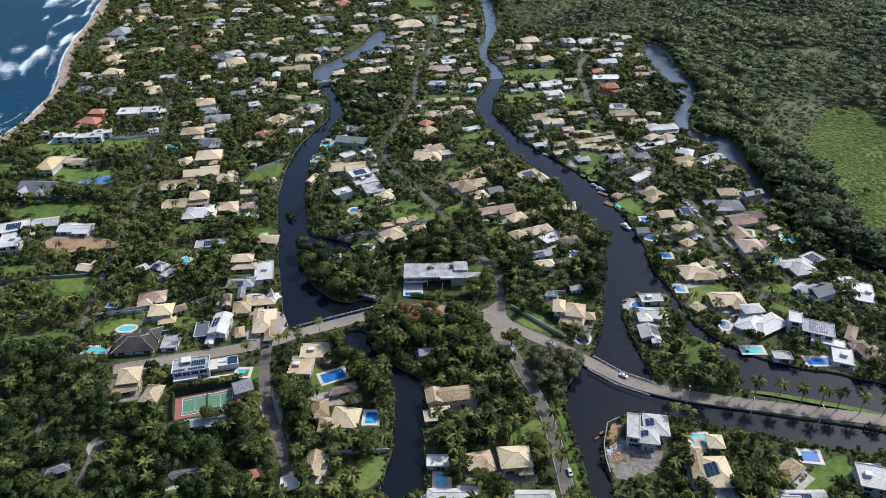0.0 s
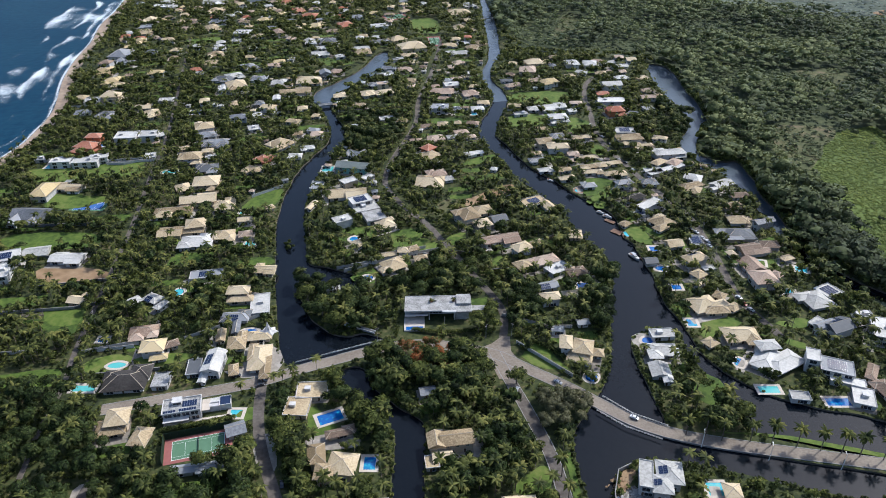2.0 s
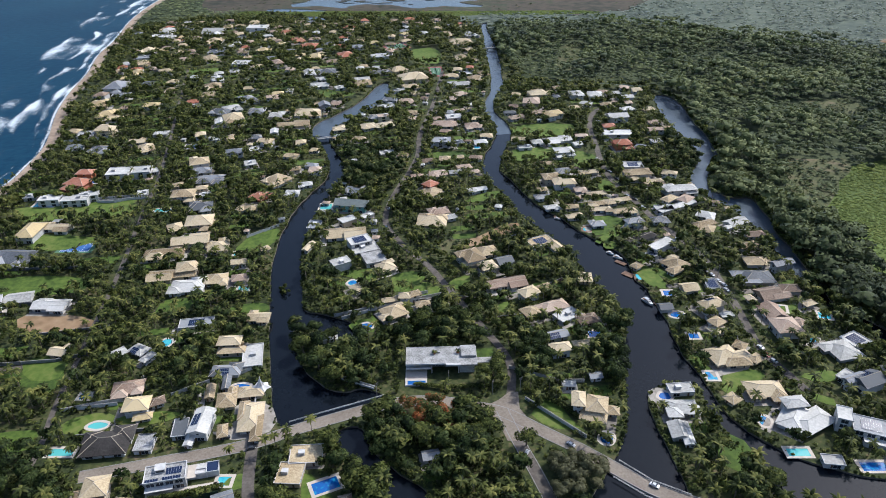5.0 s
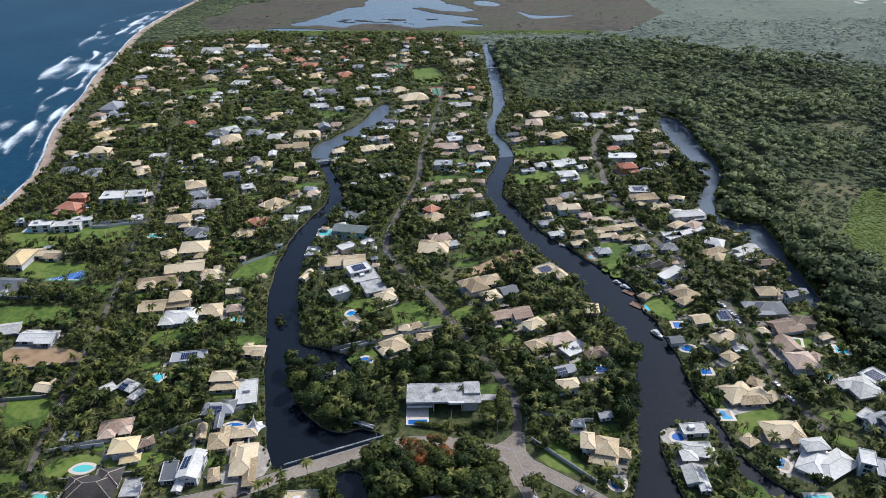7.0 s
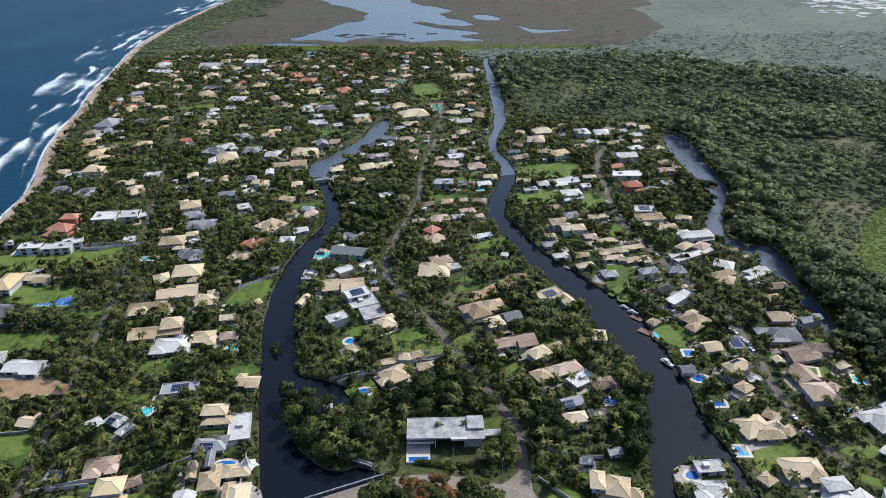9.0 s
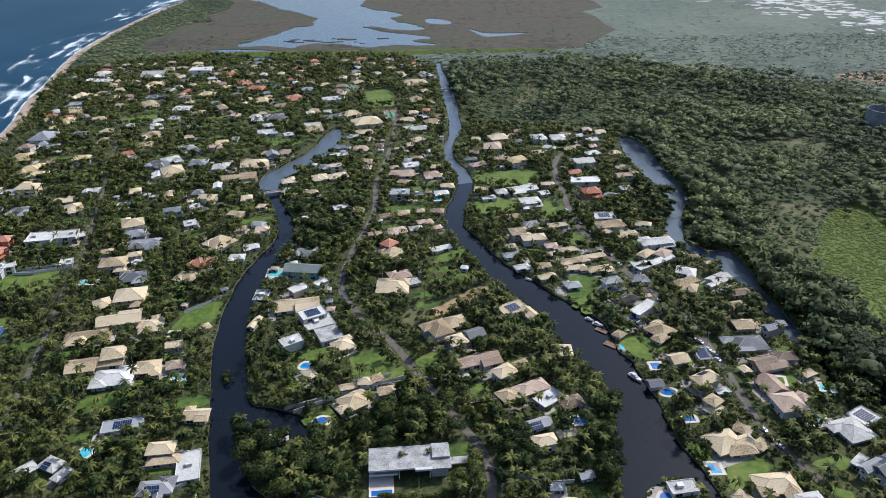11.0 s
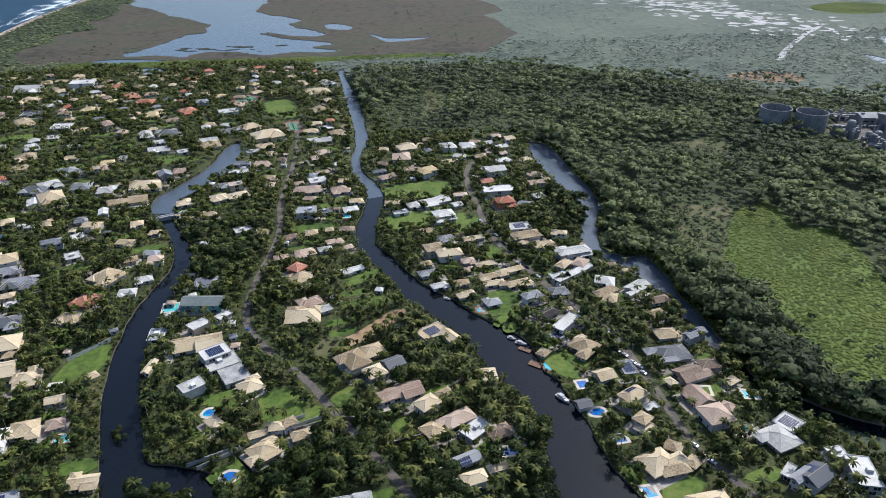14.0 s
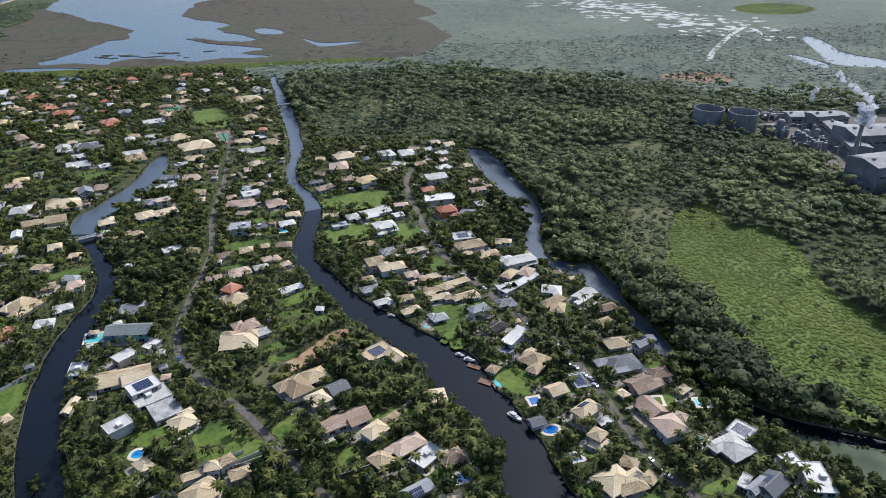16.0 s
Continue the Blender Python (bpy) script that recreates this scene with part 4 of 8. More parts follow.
tagged(sheet("lagoon_water", wet == 2, -0.6, M_LAGOON), "pale shallow lagoon beyond the houses", "water", kind="structure")
tagged(sheet("sea_water", wet == 3, -1.2, M_SEA), "blue-green sea along the beach", "water", kind="structure")
# banks where land meets water
edge = {}
for i, f in enumerate(tf):
    for a, b in ((f[0], f[1]), (f[1], f[2]), (f[2], f[0])):
        edge.setdefault((min(a, b), max(a, b)), []).append(i)
bv, bf = [], []
SHORE = []
for (a, b), fs in edge.items():
    if len(fs) == 2 and dry[fs[0]] != dry[fs[1]]:
        k = len(bv)
        bv += [(*tv[a], 0), (*tv[b], 0), (*tv[b], -2.2), (*tv[a], -2.2)]
        bf.append((k, k + 1, k + 2, k + 3))
        if wet[fs[0]] in (0, 1, 4) and wet[fs[1]] in (0, 1, 4):
            land = tf[fs[0] if dry[fs[0]] else fs[1]]
            SHORE.append((tv[a], tv[b], tv[land].mean(0)))
tagged(new("bank", mesh_of("bank", bv, bf, M_BANK)), "earth and stone bank along the water", "bank", kind="structure")

# ---- masks for planting, one cell a metre ----
MX0, MY0, MW, MH = -640, 100, 2100, 1900
gx, gy = np.meshgrid(np.arange(MW) + MX0 + .5, np.arange(MH) + MY0 + .5)
zone = np.zeros((MH, MW), dtype=np.int8)
for want in ("town", "marsh", "forest", "reed", "earth", "clear", "dune"):
    for kind, ring in RINGS.values():
        if kind == want:
            zone[inside(ring, gx, gy)] = KINDS.index(want)
free = np.ones((MH, MW), dtype=bool)
for kind, ring in RINGS.values():
    if kind in ("water", "sea", "sand"):
        free[inside(ring, gx, gy)] = False
for kind, ring in RINGS.values():
    if kind == "island":
        free[inside(ring, gx, gy)] = True
        zone[inside(ring, gx, gy)] = 1
for _pts in GROVES:
    zone[inside(_pts, gx, gy) & (zone == 1)] = 9
wetland = np.zeros((MH, MW), dtype=bool)
for kind, ring in RINGS.values():
    if kind in ("water", "sea"):
        wetland |= inside(ring, gx, gy)
for kind, ring in RINGS.values():
    if kind == "island":
        wetland &= ~inside(ring, gx, gy)
for _pts in (FLAME_GROVE, OLIVE_GROVE):
    free[inside(_pts, gx, gy)] = False
thin = np.zeros((MH, MW), dtype=bool)
for _pts in THIN:
    thin |= inside(_pts, gx, gy)


roadway = np.zeros((MH, MW), dtype=bool)


def block(poly, road=False):
    P = np.array([(q[0], q[1]) for q in poly])
    lo = np.maximum((P.min(0) - (MX0, MY0)).astype(int) - 1, 0)
    hi = np.minimum((P.max(0) - (MX0, MY0)).astype(int) + 2, (MW, MH))
    if (hi <= lo).any():
        return
    s = (slice(lo[1], hi[1]), slice(lo[0], hi[0]))
    hit = inside(P, gx[s], gy[s])
    free[s] &= ~hit
    if road:
        roadway[s] |= hit


# ---- roads ----
def ribbon(pts, offs, zs):
    """Rows of points beside a line, at each offset and height."""
    rows = []
    for i, p in enumerate(pts):
        a, b = pts[max(0, i - 1)], pts[min(len(pts) - 1, i + 1)]
        t = (b - a).normalized(); n = Vector((t.y, -t.x))
        rows.append([(p.x + n.x * o, p.y + n.y * o, z) for o, z in zip(offs, zs)])
    k = len(offs)
    v = [q for r in rows for q in r]
    f = [(i * k + j, i * k + j + 1, (i + 1) * k + j + 1, (i + 1) * k + j) for i in range(len(pts) - 1) for j in range(k - 1)]
    return v, f


MARGIN = {"main_road": (3.0, 2.0), "south_road": (3.0, 2.0), "east_road": (1.8, 1.8), "north_road": (2.0, 1.5), "grove_lane": (.1, .1), "grove_drive": (.1, .1)}     # clear verges
for n_road, (name, (pts, width)) in enumerate(ROADS.items()):
    line_ = smooth_ring(pts, False)
    h = width / 2
    z = .10 + .012 * n_road
    v, f = ribbon(line_, (-h, -h, h, h), (-.7, z, z, -.7))
    road = tagged(new("road", mesh_of("road", v, f, M_ROAD if width > 6 else M_LANE)), "pale cobbled road between gardens" if width > 6 else "narrow worn lane between gardens", "road", kind="structure")
    for s in (-1, 1) if width > 5.4 else ():
        v, f = ribbon(line_, (s * h, s * h, s * (h + .35), s * (h + .35)), (-.3, z + .13, z + .13, -.7))
        tagged(new("kerb", mesh_of("kerb", v, f, M_KERB)), "low concrete kerb beside the road", "kerb", kind="structure")
    v, f = ribbon(line_, (-h - MARGIN.get(name, (1.2, .6))[0], h + MARGIN.get(name, (1.2, .6))[1]), (0, 0))
    for q in f:
        block([v[i] for i in q], True)
v = [(p[0], p[1], .19) for p in PLAZA]
tagged(new("road", mesh_of("plaza", v, [tuple(range(len(v)))], M_ROAD)), "cobbled road junction", "road", kind="structure")
block([(q[0] + (q[0] - 28) * .35, q[1] + (q[1] - 300) * .5) for q in PLAZA])
for name, pts in PATCHES.items():
    v = [(p.x, p.y, .05) for p in smooth_ring(pts, True, 1)]
    tagged(new("pavement", mesh_of("pavement", v, [tuple(range(len(v)))], {"yard": M_RUBBLE, "planting_bed": M_EARTH, "tilled_plot": M_EARTH, "plant_yard": M_LANE}.get(name, M_PAVING))), {"yard": "bare building yard of pale sand and rubble", "tilled_plot": "bare brown tilled garden plot", "planting_bed": "bare brown soil bed behind the shore wall", "plant_yard": "grey paved ground between the factory halls"}.get(name, "pale paved yard"), "pavement", kind="structure")
    block(pts)

# ---- bridges' railings ----
def railing(pts, name="bridge_railing", height=1.0, label="white concrete bridge railing"):
    rail = tagged(new(name), label, "railing")
    p = [Vector(q) for q in pts]
    post = boxes("post", [(-.12, -.12, 0, .12, .12, height)], M_WHITE)
    for a, b in zip(p, p[1:]):
        d = b - a
        ang = math.degrees(math.atan2(d.y, d.x))
        put("rail", boxes("rail", [(0, -.09, height - .15, d.length, .09, height), (0, -.06, .4, d.length, .06, .52)], M_WHITE), rail, pose(a.x, a.y, .15, 0, 0, ang))
        n = max(1, int(d.length / 2.5))
        for i in range(n):
            q = a + d * (i / n)
            put("post", post, rail, pose(q.x, q.y, .1, 0, 0, ang))


for pts in RAILINGS:
    railing(pts)

# ---- lawns ----
for k, pts in enumerate(LAWNS):
    ring = ragged(smooth_ring(pts, True, 1), .8, .2)
    v = [(p.x, p.y, .035 + .004 * k) for p in ring]
    n = len(v)
    v += [(p.x, p.y, -.1) for p in ring]
    f = [tuple(range(n))] + [(i, (i + 1) % n, n + (i + 1) % n, n + i) for i in range(n)]
    me = mesh_of("lawn", v, f, M_LAWN)
    bm = bmesh.new(); bm.from_mesh(me); bmesh.ops.recalc_face_normals(bm, faces=bm.faces[:]); bmesh.ops.triangulate(bm, faces=bm.faces[:]); bm.to_mesh(me); bm.free()
    tagged(new("lawn", me), "mown green lawn in a garden", "lawn", kind="structure")
    block(pts)

# ---- houses ----
def wall_of(style, roof, rnd):
    if roof == "G":
        return M_AQUA
    if roof == "r":
        return M_TERRA
    if roof == "o":
        return ROOF["o"]
    return M_CREAM if rnd.random() < (.45 if roof in "typ" else .12) else M_WHITE


WINDOW = boxes("window_frame", [(-.8, -.07, -.65, .8, .03, -.55), (-.8, -.07, .55, .8, .03, .65), (-.8, -.07, -.55, -.7, .03, .55), (.7, -.07, -.55, .8, .03, .55), (-.04, -.06, -.55, .04, .03, .55)], M_FRAME)
PANE = boxes("pane", [(-.7, -.03, -.55, .7, .02, .55)], M_GLASS)
FARWIN = boxes("window", [(-.8, -.05, -.65, .8, .03, .65), (-.7, -.08, -.55, .7, -.051, .55)], [M_FRAME, M_GLASS], [0, 1])
FARBIG = boxes("window", [(-1.7, -.05, -1.1, 1.7, .03, 1.1), (-1.6, -.08, -1.0, -.05, -.051, 1.0), (.05, -.08, -1.0, 1.6, -.051, 1.0)], [M_FRAME, M_GLASS], [0, 1, 1])
BIGWIN = boxes("window_frame", [(-1.7, -.07, -1.1, 1.7, .03, -1.0), (-1.7, -.07, 1.0, 1.7, .03, 1.1), (-1.7, -.07, -1.0, -1.6, .03, 1.0), (1.6, -.07, -1.0, 1.7, .03, 1.0), (-.05, -.06, -1.0, .05, .03, 1.0)], M_FRAME)
BIGPANE = boxes("pane", [(-1.6, -.03, -1.0, 1.6, .02, 1.0)], M_GLASS)
DOOR = boxes("door", [(-.5, -.06, 0, .5, .03, 2.1), (-.62, -.04, 0, -.5, .03, 2.2), (.5, -.04, 0, .62, .03, 2.2), (-.5, -.04, 2.1, .5, .03, 2.2), (.32, -.12, 1.0, .42, -.06, 1.06)], [M_DOOR, M_FRAME, M_ALU], [0, 1, 1, 1, 2])
PANEL = boxes("solar_panel", [(-.5, -.85, 0, .5, .85, .03), (-.52, -.87, -.04, .52, .87, -.002)], [M_SOLAR, M_ALU], [0, 1])


def hip_roof(w, d, pitch, over, gable, mat, thick=.22):
    """The roof over a block w by d whose eaves stand at z = 0: slopes, soffit and ridge."""
    W, D = w / 2 + over, d / 2 + over
    swap = D > W
    if swap:
        W, D = D, W
    rise = D * pitch
    r = W if gable else max(W - D, .15)
    v = [(-W, -D, 0), (W, -D, 0), (W, D, 0), (-W, D, 0), (-r, 0, rise), (r, 0, rise)]
    v += [(x, y, z - thick) for x, y, z in v[:4]]
    f = [(0, 1, 5, 4), (1, 2, 5), (2, 3, 4, 5), (3, 0, 4), (0, 6, 7, 1), (1, 7, 8, 2), (2, 8, 9, 3), (3, 9, 6, 0), (9, 8, 7, 6)]
    if swap:
        v = [(-y, x, z) for x, y, z in v]
    caps = [(4, 5)] + ([] if gable else [(0, 4), (3, 4), (1, 5), (2, 5)])
    cv, cf = [], []
    for a, b in caps:
        A, B = Vector(v[a]), Vector(v[b])
        t = (B - A).normalized(); s = t.cross(Vector((0, 0, 1))).normalized() * .16
        k = len(cv)
        for q in (A, B):
            cv += [tuple(q + s - Vector((0, 0, .04))), tuple(q + Vector((0, 0, .15))), tuple(q - s - Vector((0, 0, .04)))]
        cf += [(k, k + 3, k + 4, k + 1), (k + 1, k + 4, k + 5, k + 2), (k, k + 1, k + 2), (k + 5, k + 4, k + 3)]
    return mesh_of("roof", v, f, mat), mesh_of("ridge", cv, cf, M_RIDGE), rise, swap, W, D


WORDS = {"t": "straw-coloured tiled", "y": "ochre tiled", "p": "pale pink tiled", "b": "brown tiled", "r": "red tiled", "k": "grey", "d": "dark thatched", "w": "white", "c": "weathered concrete", "o": "white", "G": "dark"}
SHAPE = {"h": "hipped", "g": "gabled", "f": "flat"}


PAVE_V, PAVE_F, GRASS_V, GRASS_F = [], [], [], []


def garden(x, y, w, d, turn, rnd):
    """Paving round a house, and a strip of lawn before it."""
    c, s = math.cos(radians(turn)), math.sin(radians(turn))

    def quad(V, Fc, x0, y0, x1, y1, z):
        k = len(V)
        for a in (x0, (x0 + x1) / 2, x1):
            for b in (y0, y1):
                i, j = int(x + a * c - b * s - MX0), int(y + a * s + b * c - MY0)
                if not (0 <= i < MW and 0 <= j < MH) or wetland[j, i] or roadway[j, i]:
                    return
        z += (k // 4 % 12) * .004
        V.extend((x + a * c - b * s, y + a * s + b * c, z) for a, b in ((x0, y0), (x1, y0), (x1, y1), (x0, y1)))
        Fc.append((k, k + 1, k + 2, k + 3))
    side = rnd.choice((-1, 1))
    if rnd.random() < .5:
        quad(PAVE_V, PAVE_F, -w / 2 - rnd.uniform(.6, 2.5), -d / 2 - rnd.uniform(1.5, 4.0), w / 2 + rnd.uniform(.6, 2.5), d / 2 + rnd.uniform(.5, 1.5), .04)
    if rnd.random() < .5:
        a = side * w / 2
        quad(PAVE_V, PAVE_F, min(a, a + side * 4.5), -d / 2 - rnd.uniform(3, 8), max(a, a + side * 4.5), d / 2, .09)
    if rnd.random() < .7 and not (60 < x < 105 and y < 225):
        quad(GRASS_V, GRASS_F, -w / 2 - 1, -d / 2 - rnd.uniform(6, 11), w / 2 + 2, -d / 2 - 2.5, .02)


def house(*blocks):
    """Blocks x, y, width, depth, turn, code: shape of roof, its colour, storeys, and s for solar panels."""
    x0, y0 = blocks[0][:2]
    rnd = random.Random(int(x0 * 13 + y0 * 7))
    code = blocks[0][5]
    blocks = list(blocks)
    if len(blocks) < 3 and code[0] in "hg" and blocks[0][2] > 10:
        # a lower wing across the main roof, as most of these houses have
        x, y, w, d, turn, c = blocks[0]
        side, ww, wd = rnd.choice((-1, 1)), w * rnd.uniform(.42, .55), d * rnd.uniform(.7, .95)
        u, q = side * (w / 2 - ww / 2 - rnd.uniform(-.8, 1.2)), -rnd.uniform(.25, .42) * d * rnd.choice((1, 1, -1))
        ca, sa = math.cos(radians(turn)), math.sin(radians(turn))
        blocks.append((x + u * ca - q * sa, y + u * sa + q * ca, ww, wd, turn, c[:2] + str(max(1, int(c[2]) - (1 if rnd.random() < .5 else 0)))))
        if w > 12 and d > 8:
            ww, wd = w * rnd.uniform(.36, .46), d * rnd.uniform(.55, .7)
            u, q = -side * (w / 2 - ww / 2 + rnd.uniform(-.5, 1.5)), rnd.uniform(.2, .4) * d * rnd.choice((-1, 1))
            blocks.append((x + u * ca - q * sa, y + u * sa + q * ca, ww, wd, turn, "h" + c[1] + "1"))
    wm = wall_of(code[0], code[1], rnd)
    store = int(code[2])
    tone = {M_WHITE: "white", M_CREAM: "cream", M_TERRA: "terracotta", M_AQUA: "aqua"}.get(wm, "orange")
    home = tagged(new("house"), "%s %s house with a %s %s roof%s" % (("single-storey", "two-storey", "three-storey")[store - 1], tone, WORDS[code[1]], SHAPE[code[0]],
                  " and solar panels" if "s" in code else ""), "house", group="houses of the garden suburb")
    home.matrix_basis = pose(x0, y0, 0)
    for k, (x, y, w, d, turn, code) in enumerate(blocks):
        shape, tone, n = code[0], code[1], int(code[2])
        h = 2.45 + 2.8 * (n - 1) + (k * .37 % .8 - .1 if k else .25)
        m = pose(x - x0, y - y0, 0, 0, 0, turn)
        over = {"h": 1.4, "g": 1.0, "f": 0}[shape]
        bw, bd = max(2.5, w - 2 * over), max(2.5, d - 2 * over)
        if shape == "f":
            put("wall", boxes("wall", [(-bw / 2, -bd / 2, -.2, bw / 2, bd / 2, h - .25)], wm), home, m)
            slab = boxes("roof", [(-bw / 2 - .35, -bd / 2 - .5, h - .248, bw / 2 + .35, bd / 2 + .35, h)], ROOF["w" if tone == "o" else tone])
            roof = put("roof", slab, home, m)
            e, t = (.35, .22)
            par = boxes("parapet", [(-bw / 2 - .35, -bd / 2 - .5, h, bw / 2 + .35, -bd / 2 - .28, h + .4), (-bw / 2 - .35, bd / 2 + .13, h, bw / 2 + .35, bd / 2 + .35, h + .4),
                                    (-bw / 2 - .35, -bd / 2 - .28, h, -bw / 2 - .13, bd / 2 + .13, h + .4), (bw / 2 + .13, -bd / 2 - .28, h, bw / 2 + .35, bd / 2 + .13, h + .4)], M_WHITE if tone != "c" else ROOF["c"])
            put("parapet", par, home, m)
            if bw > 8 and bd > 6 and tone != "c" and "s" not in code:
                q = rnd.uniform(-.25, .25) * bw
                put("roof_tank", boxes("roof_tank", [(q - 1.4, -1.0, h, q + 1.4, 1.3, h + 1.5), (q - 1.5, -1.1, h + 1.5, q + 1.5, 1.4, h + 1.62)], M_WHITE), home, m)
            slope = 0
        else:
            put("wall", boxes("wall", [(-bw / 2, -bd / 2, -.2, bw / 2, bd / 2, h + (.15 if shape == "h" else .1))], wm), home, m)
            pitch = .46 if tone != "w" else .34
            me, cap, rise, swap, W, D = hip_roof(bw, bd, pitch, over, shape == "g", ROOF[tone])
            roof = put("roof", me, home, m @ pose(0, 0, h + .2))
            cap.materials[0] = ROOF["w"] if tone == "w" else M_RIDGE
            put("ridge", cap, roof)
            if shape == "g":
                gv = [(-W + over, -D + over, h), (-W + over, D - over, h), (-W + over, 0, h + (D - over) * pitch), (W - over, -D + over, h), (W - over, D - over, h), (W - over, 0, h + (D - over) * pitch)]
                if swap:
                    gv = [(-b, a, c) for a, b, c in gv]
                put("gable", mesh_of("gable", gv, [(1, 0, 2), (3, 4, 5)], wm), home, m)
            slope = math.degrees(math.atan(pitch))
        if "s" in code:
            nx = max(2, min(8, int((bd if shape != "f" and swap else bw) * .55 / 1.1))); ny = 3 if min(bw, bd) > 9 else 2 if bd > 5 else 1
            if shape == "f":
                nx, ny = max(2, min(8, int(bw * .8 / 1.1))), max(1, min(4, int(bd * .8 / 1.9)))
            for i in range(nx):
                for j in range(ny):
                    px_, py_ = (i - nx / 2 + .5) * 1.1 - (bw * .1 if shape != "f" else 0), (-bd * .27 if shape != "f" else -bd * .2) + (j - ny / 2 + .5) * 1.9
                    if shape == "f":
                        put("solar_panel", PANEL, home, m @ pose(px_, py_ + bd * .2, h + .3, 10, 0, 0))
                    elif swap:
                        put("solar_panel", PANEL, home, m @ pose(-D * .5, (i - nx / 2 + .5) * 1.1, h + .34 + D * .5 * pitch, 0, -slope, 0) @ pose((j - ny / 2 + .5) * 1.9, 0, 0, 0, 0, 90))
                    else:
                        put("solar_panel", PANEL, home, m @ pose(px_, -D + (py_ + bd / 2) + .5, h + .34 + ((py_ + bd / 2) + .5) * pitch, slope, 0, 0))
        if (x, y) == (x0, y0):
            garden(x, y, w, d, turn, rnd)
        far = y > 430
        sides = ((0, bw, bd), (90 if x < 0 else -90, bd, bw)) if not far else ((0, bw, bd),)
        for turn2, length, across in sides:
            side = m @ pose(0, 0, 0, 0, 0, turn2)
            for level in range(n):
                big = level == 0 and turn2 == 0 and length > 8
                step = 5.0 if big or far else 4.2
                cnt = max(1, min(5 if not far else (3 if y < 560 else 1), int((length - 1) / step)))
                for i in range(cnt):
                    u = (i - cnt / 2 + .5) * length / cnt
                    if y < 470 and turn2 == 0 and level == 0 and i == cnt // 2:
                        put("door", DOOR, home, side @ pose(u if cnt > 1 else u - 1, -across / 2 - .02, .05))
                        if cnt > 1:
                            continue
                        u += 1.2
                    use = big or (shape == "f" and turn2 == 0)
                    if far:
                        put("window", FARBIG if use else FARWIN, home, side @ pose(u, -across / 2 - .02, level * 2.8 + (1.25 if use else 1.45)))
                        continue
                    fr = put("window", BIGWIN if use else WINDOW, home, side @ pose(u, -across / 2 - .02, level * 2.8 + (1.2 if use else 1.45)))
                    put("pane", BIGPANE if use else PANE, fr)
        c, s = math.cos(radians(turn)), math.sin(radians(turn))
        W, D = w / 2 + 1.0, d / 2 + 1.0
        block([(x + a * W * c - b * D * s, y + a * W * s + b * D * c) for a, b in ((-1, -1), (1, -1), (1, 1), (-1, 1))])
        c2 = 4.5 + d / 2
        block([(x + a * w / 2 * c - b * s, y + a * w / 2 * s + b * c) for a, b in ((-1, -c2), (1, -c2), (1, 0), (-1, 0))])
    return home


# ---- the houses: x, y, width, depth, turn, kind ----
house((159.9, 314.9, 19.5, 12.5, 1, "ht1"))
house((141.4, 308.1, 7.3, 7.8, -59, "ht1"))
house((166.1, 294.5, 12.7, 19.6, -38, "hw1"), (173.9, 292.1, 21.3, 12.1, 29, "hw1"), (168.6, 301.7, 12.2, 8.3, 7, "hw2"))
house((70.8, 381.8, 14.8, 9.0, 34, "fw1"))
house((81.8, 376.6, 12.6, 8.6, 16, "hb1"))
house((88.3, 422.6, 9.5, 11.5, -5, "ht1"))
house((-96.9, 248.7, 9.3, 8.6, 23, "gk1"))
house((-64.3, 191.6, 7.3, 5.8, 6, "fo1"))
house((-80.1, 196.8, 6.0, 4.0, 28, "hr1"))
house((-109.5, 226.1, 20.3, 5.3, 9, "gk1"))
house((-109.2, 197.3, 12.5, 4.0, 13, "gk1"))
house((-3.0, 202.6, 8.9, 5.5, -1, "fw1"))
house((3.3, 185.5, 21.7, 4.9, -1, "hw1"))
house((35.1, 184.1, 19.3, 6.0, -1, "hw1"))
house((-8.8, 272.7, 8.2, 6.4, 11, "gk1"))
house((114.1, 302.5, 15.9, 10.0, -1, "hw1"), (117.9, 316.4, 12.3, 6.7, 4, "fw1"))
house((108.8, 286.7, 10.3, 11.1, -1, "gw1"))
house((94.4, 219.1, 11.5, 12.7, -9, 'hw2s'), (89.7, 212.9, 9.0, 10.0, -9, 'hw2s'), (84.3, 218.4, 5.2, 13.9, -13, 'fw2'))
house((176.4, 189.7, 11.5, 11.8, -15, "fw2"))
house((197.5, 285.5, 15.0, 11.0, -22, "fk2s"), (187.3, 291.0, 6.2, 9.0, -22, "fw3"), (199.5, 277.3, 15.5, 5.4, -22, "fw1"))
house((202.0, 266.5, 9.4, 12.2, -21, "fw1"))
house((235.9, 331.7, 8.2, 6.2, -1, "fw1"))
house((171.6, 267.4, 8.6, 5.4, -8, "fw1"))
house((-293.7, 455.5, 22.7, 20.0, -5, "gk1"), (-299.1, 489.5, 14.4, 23.5, -1, "hy2"))
house((-285.5, 499.6, 22.6, 9.6, -1, "gt1"))
house((-280.0, 395.8, 18.0, 12.8, 22, "fw2s"), (-264.7, 405.6, 15.6, 12.4, 13, "gw1"))
house((-241.2, 398.0, 21.4, 11.1, -1, "gw1"))
house((-274.0, 379.1, 11.2, 16.4, 16, "fw2"))
house((-164.0, 417.1, 21.5, 15.1, 5, "hw1"))
house((-179.0, 431.9, 30.6, 11.1, 8, "gt1"), (-170.0, 436.7, 13.9, 13.4, 13, "ht2"))
house((-147.7, 425.5, 13.8, 12.7, 9, "ht1"))
house((-178.6, 472.2, 25.4, 12.7, 10, "gt2"))
house((-193.0, 459.7, 27.0, 12.1, 9, "ht1"))
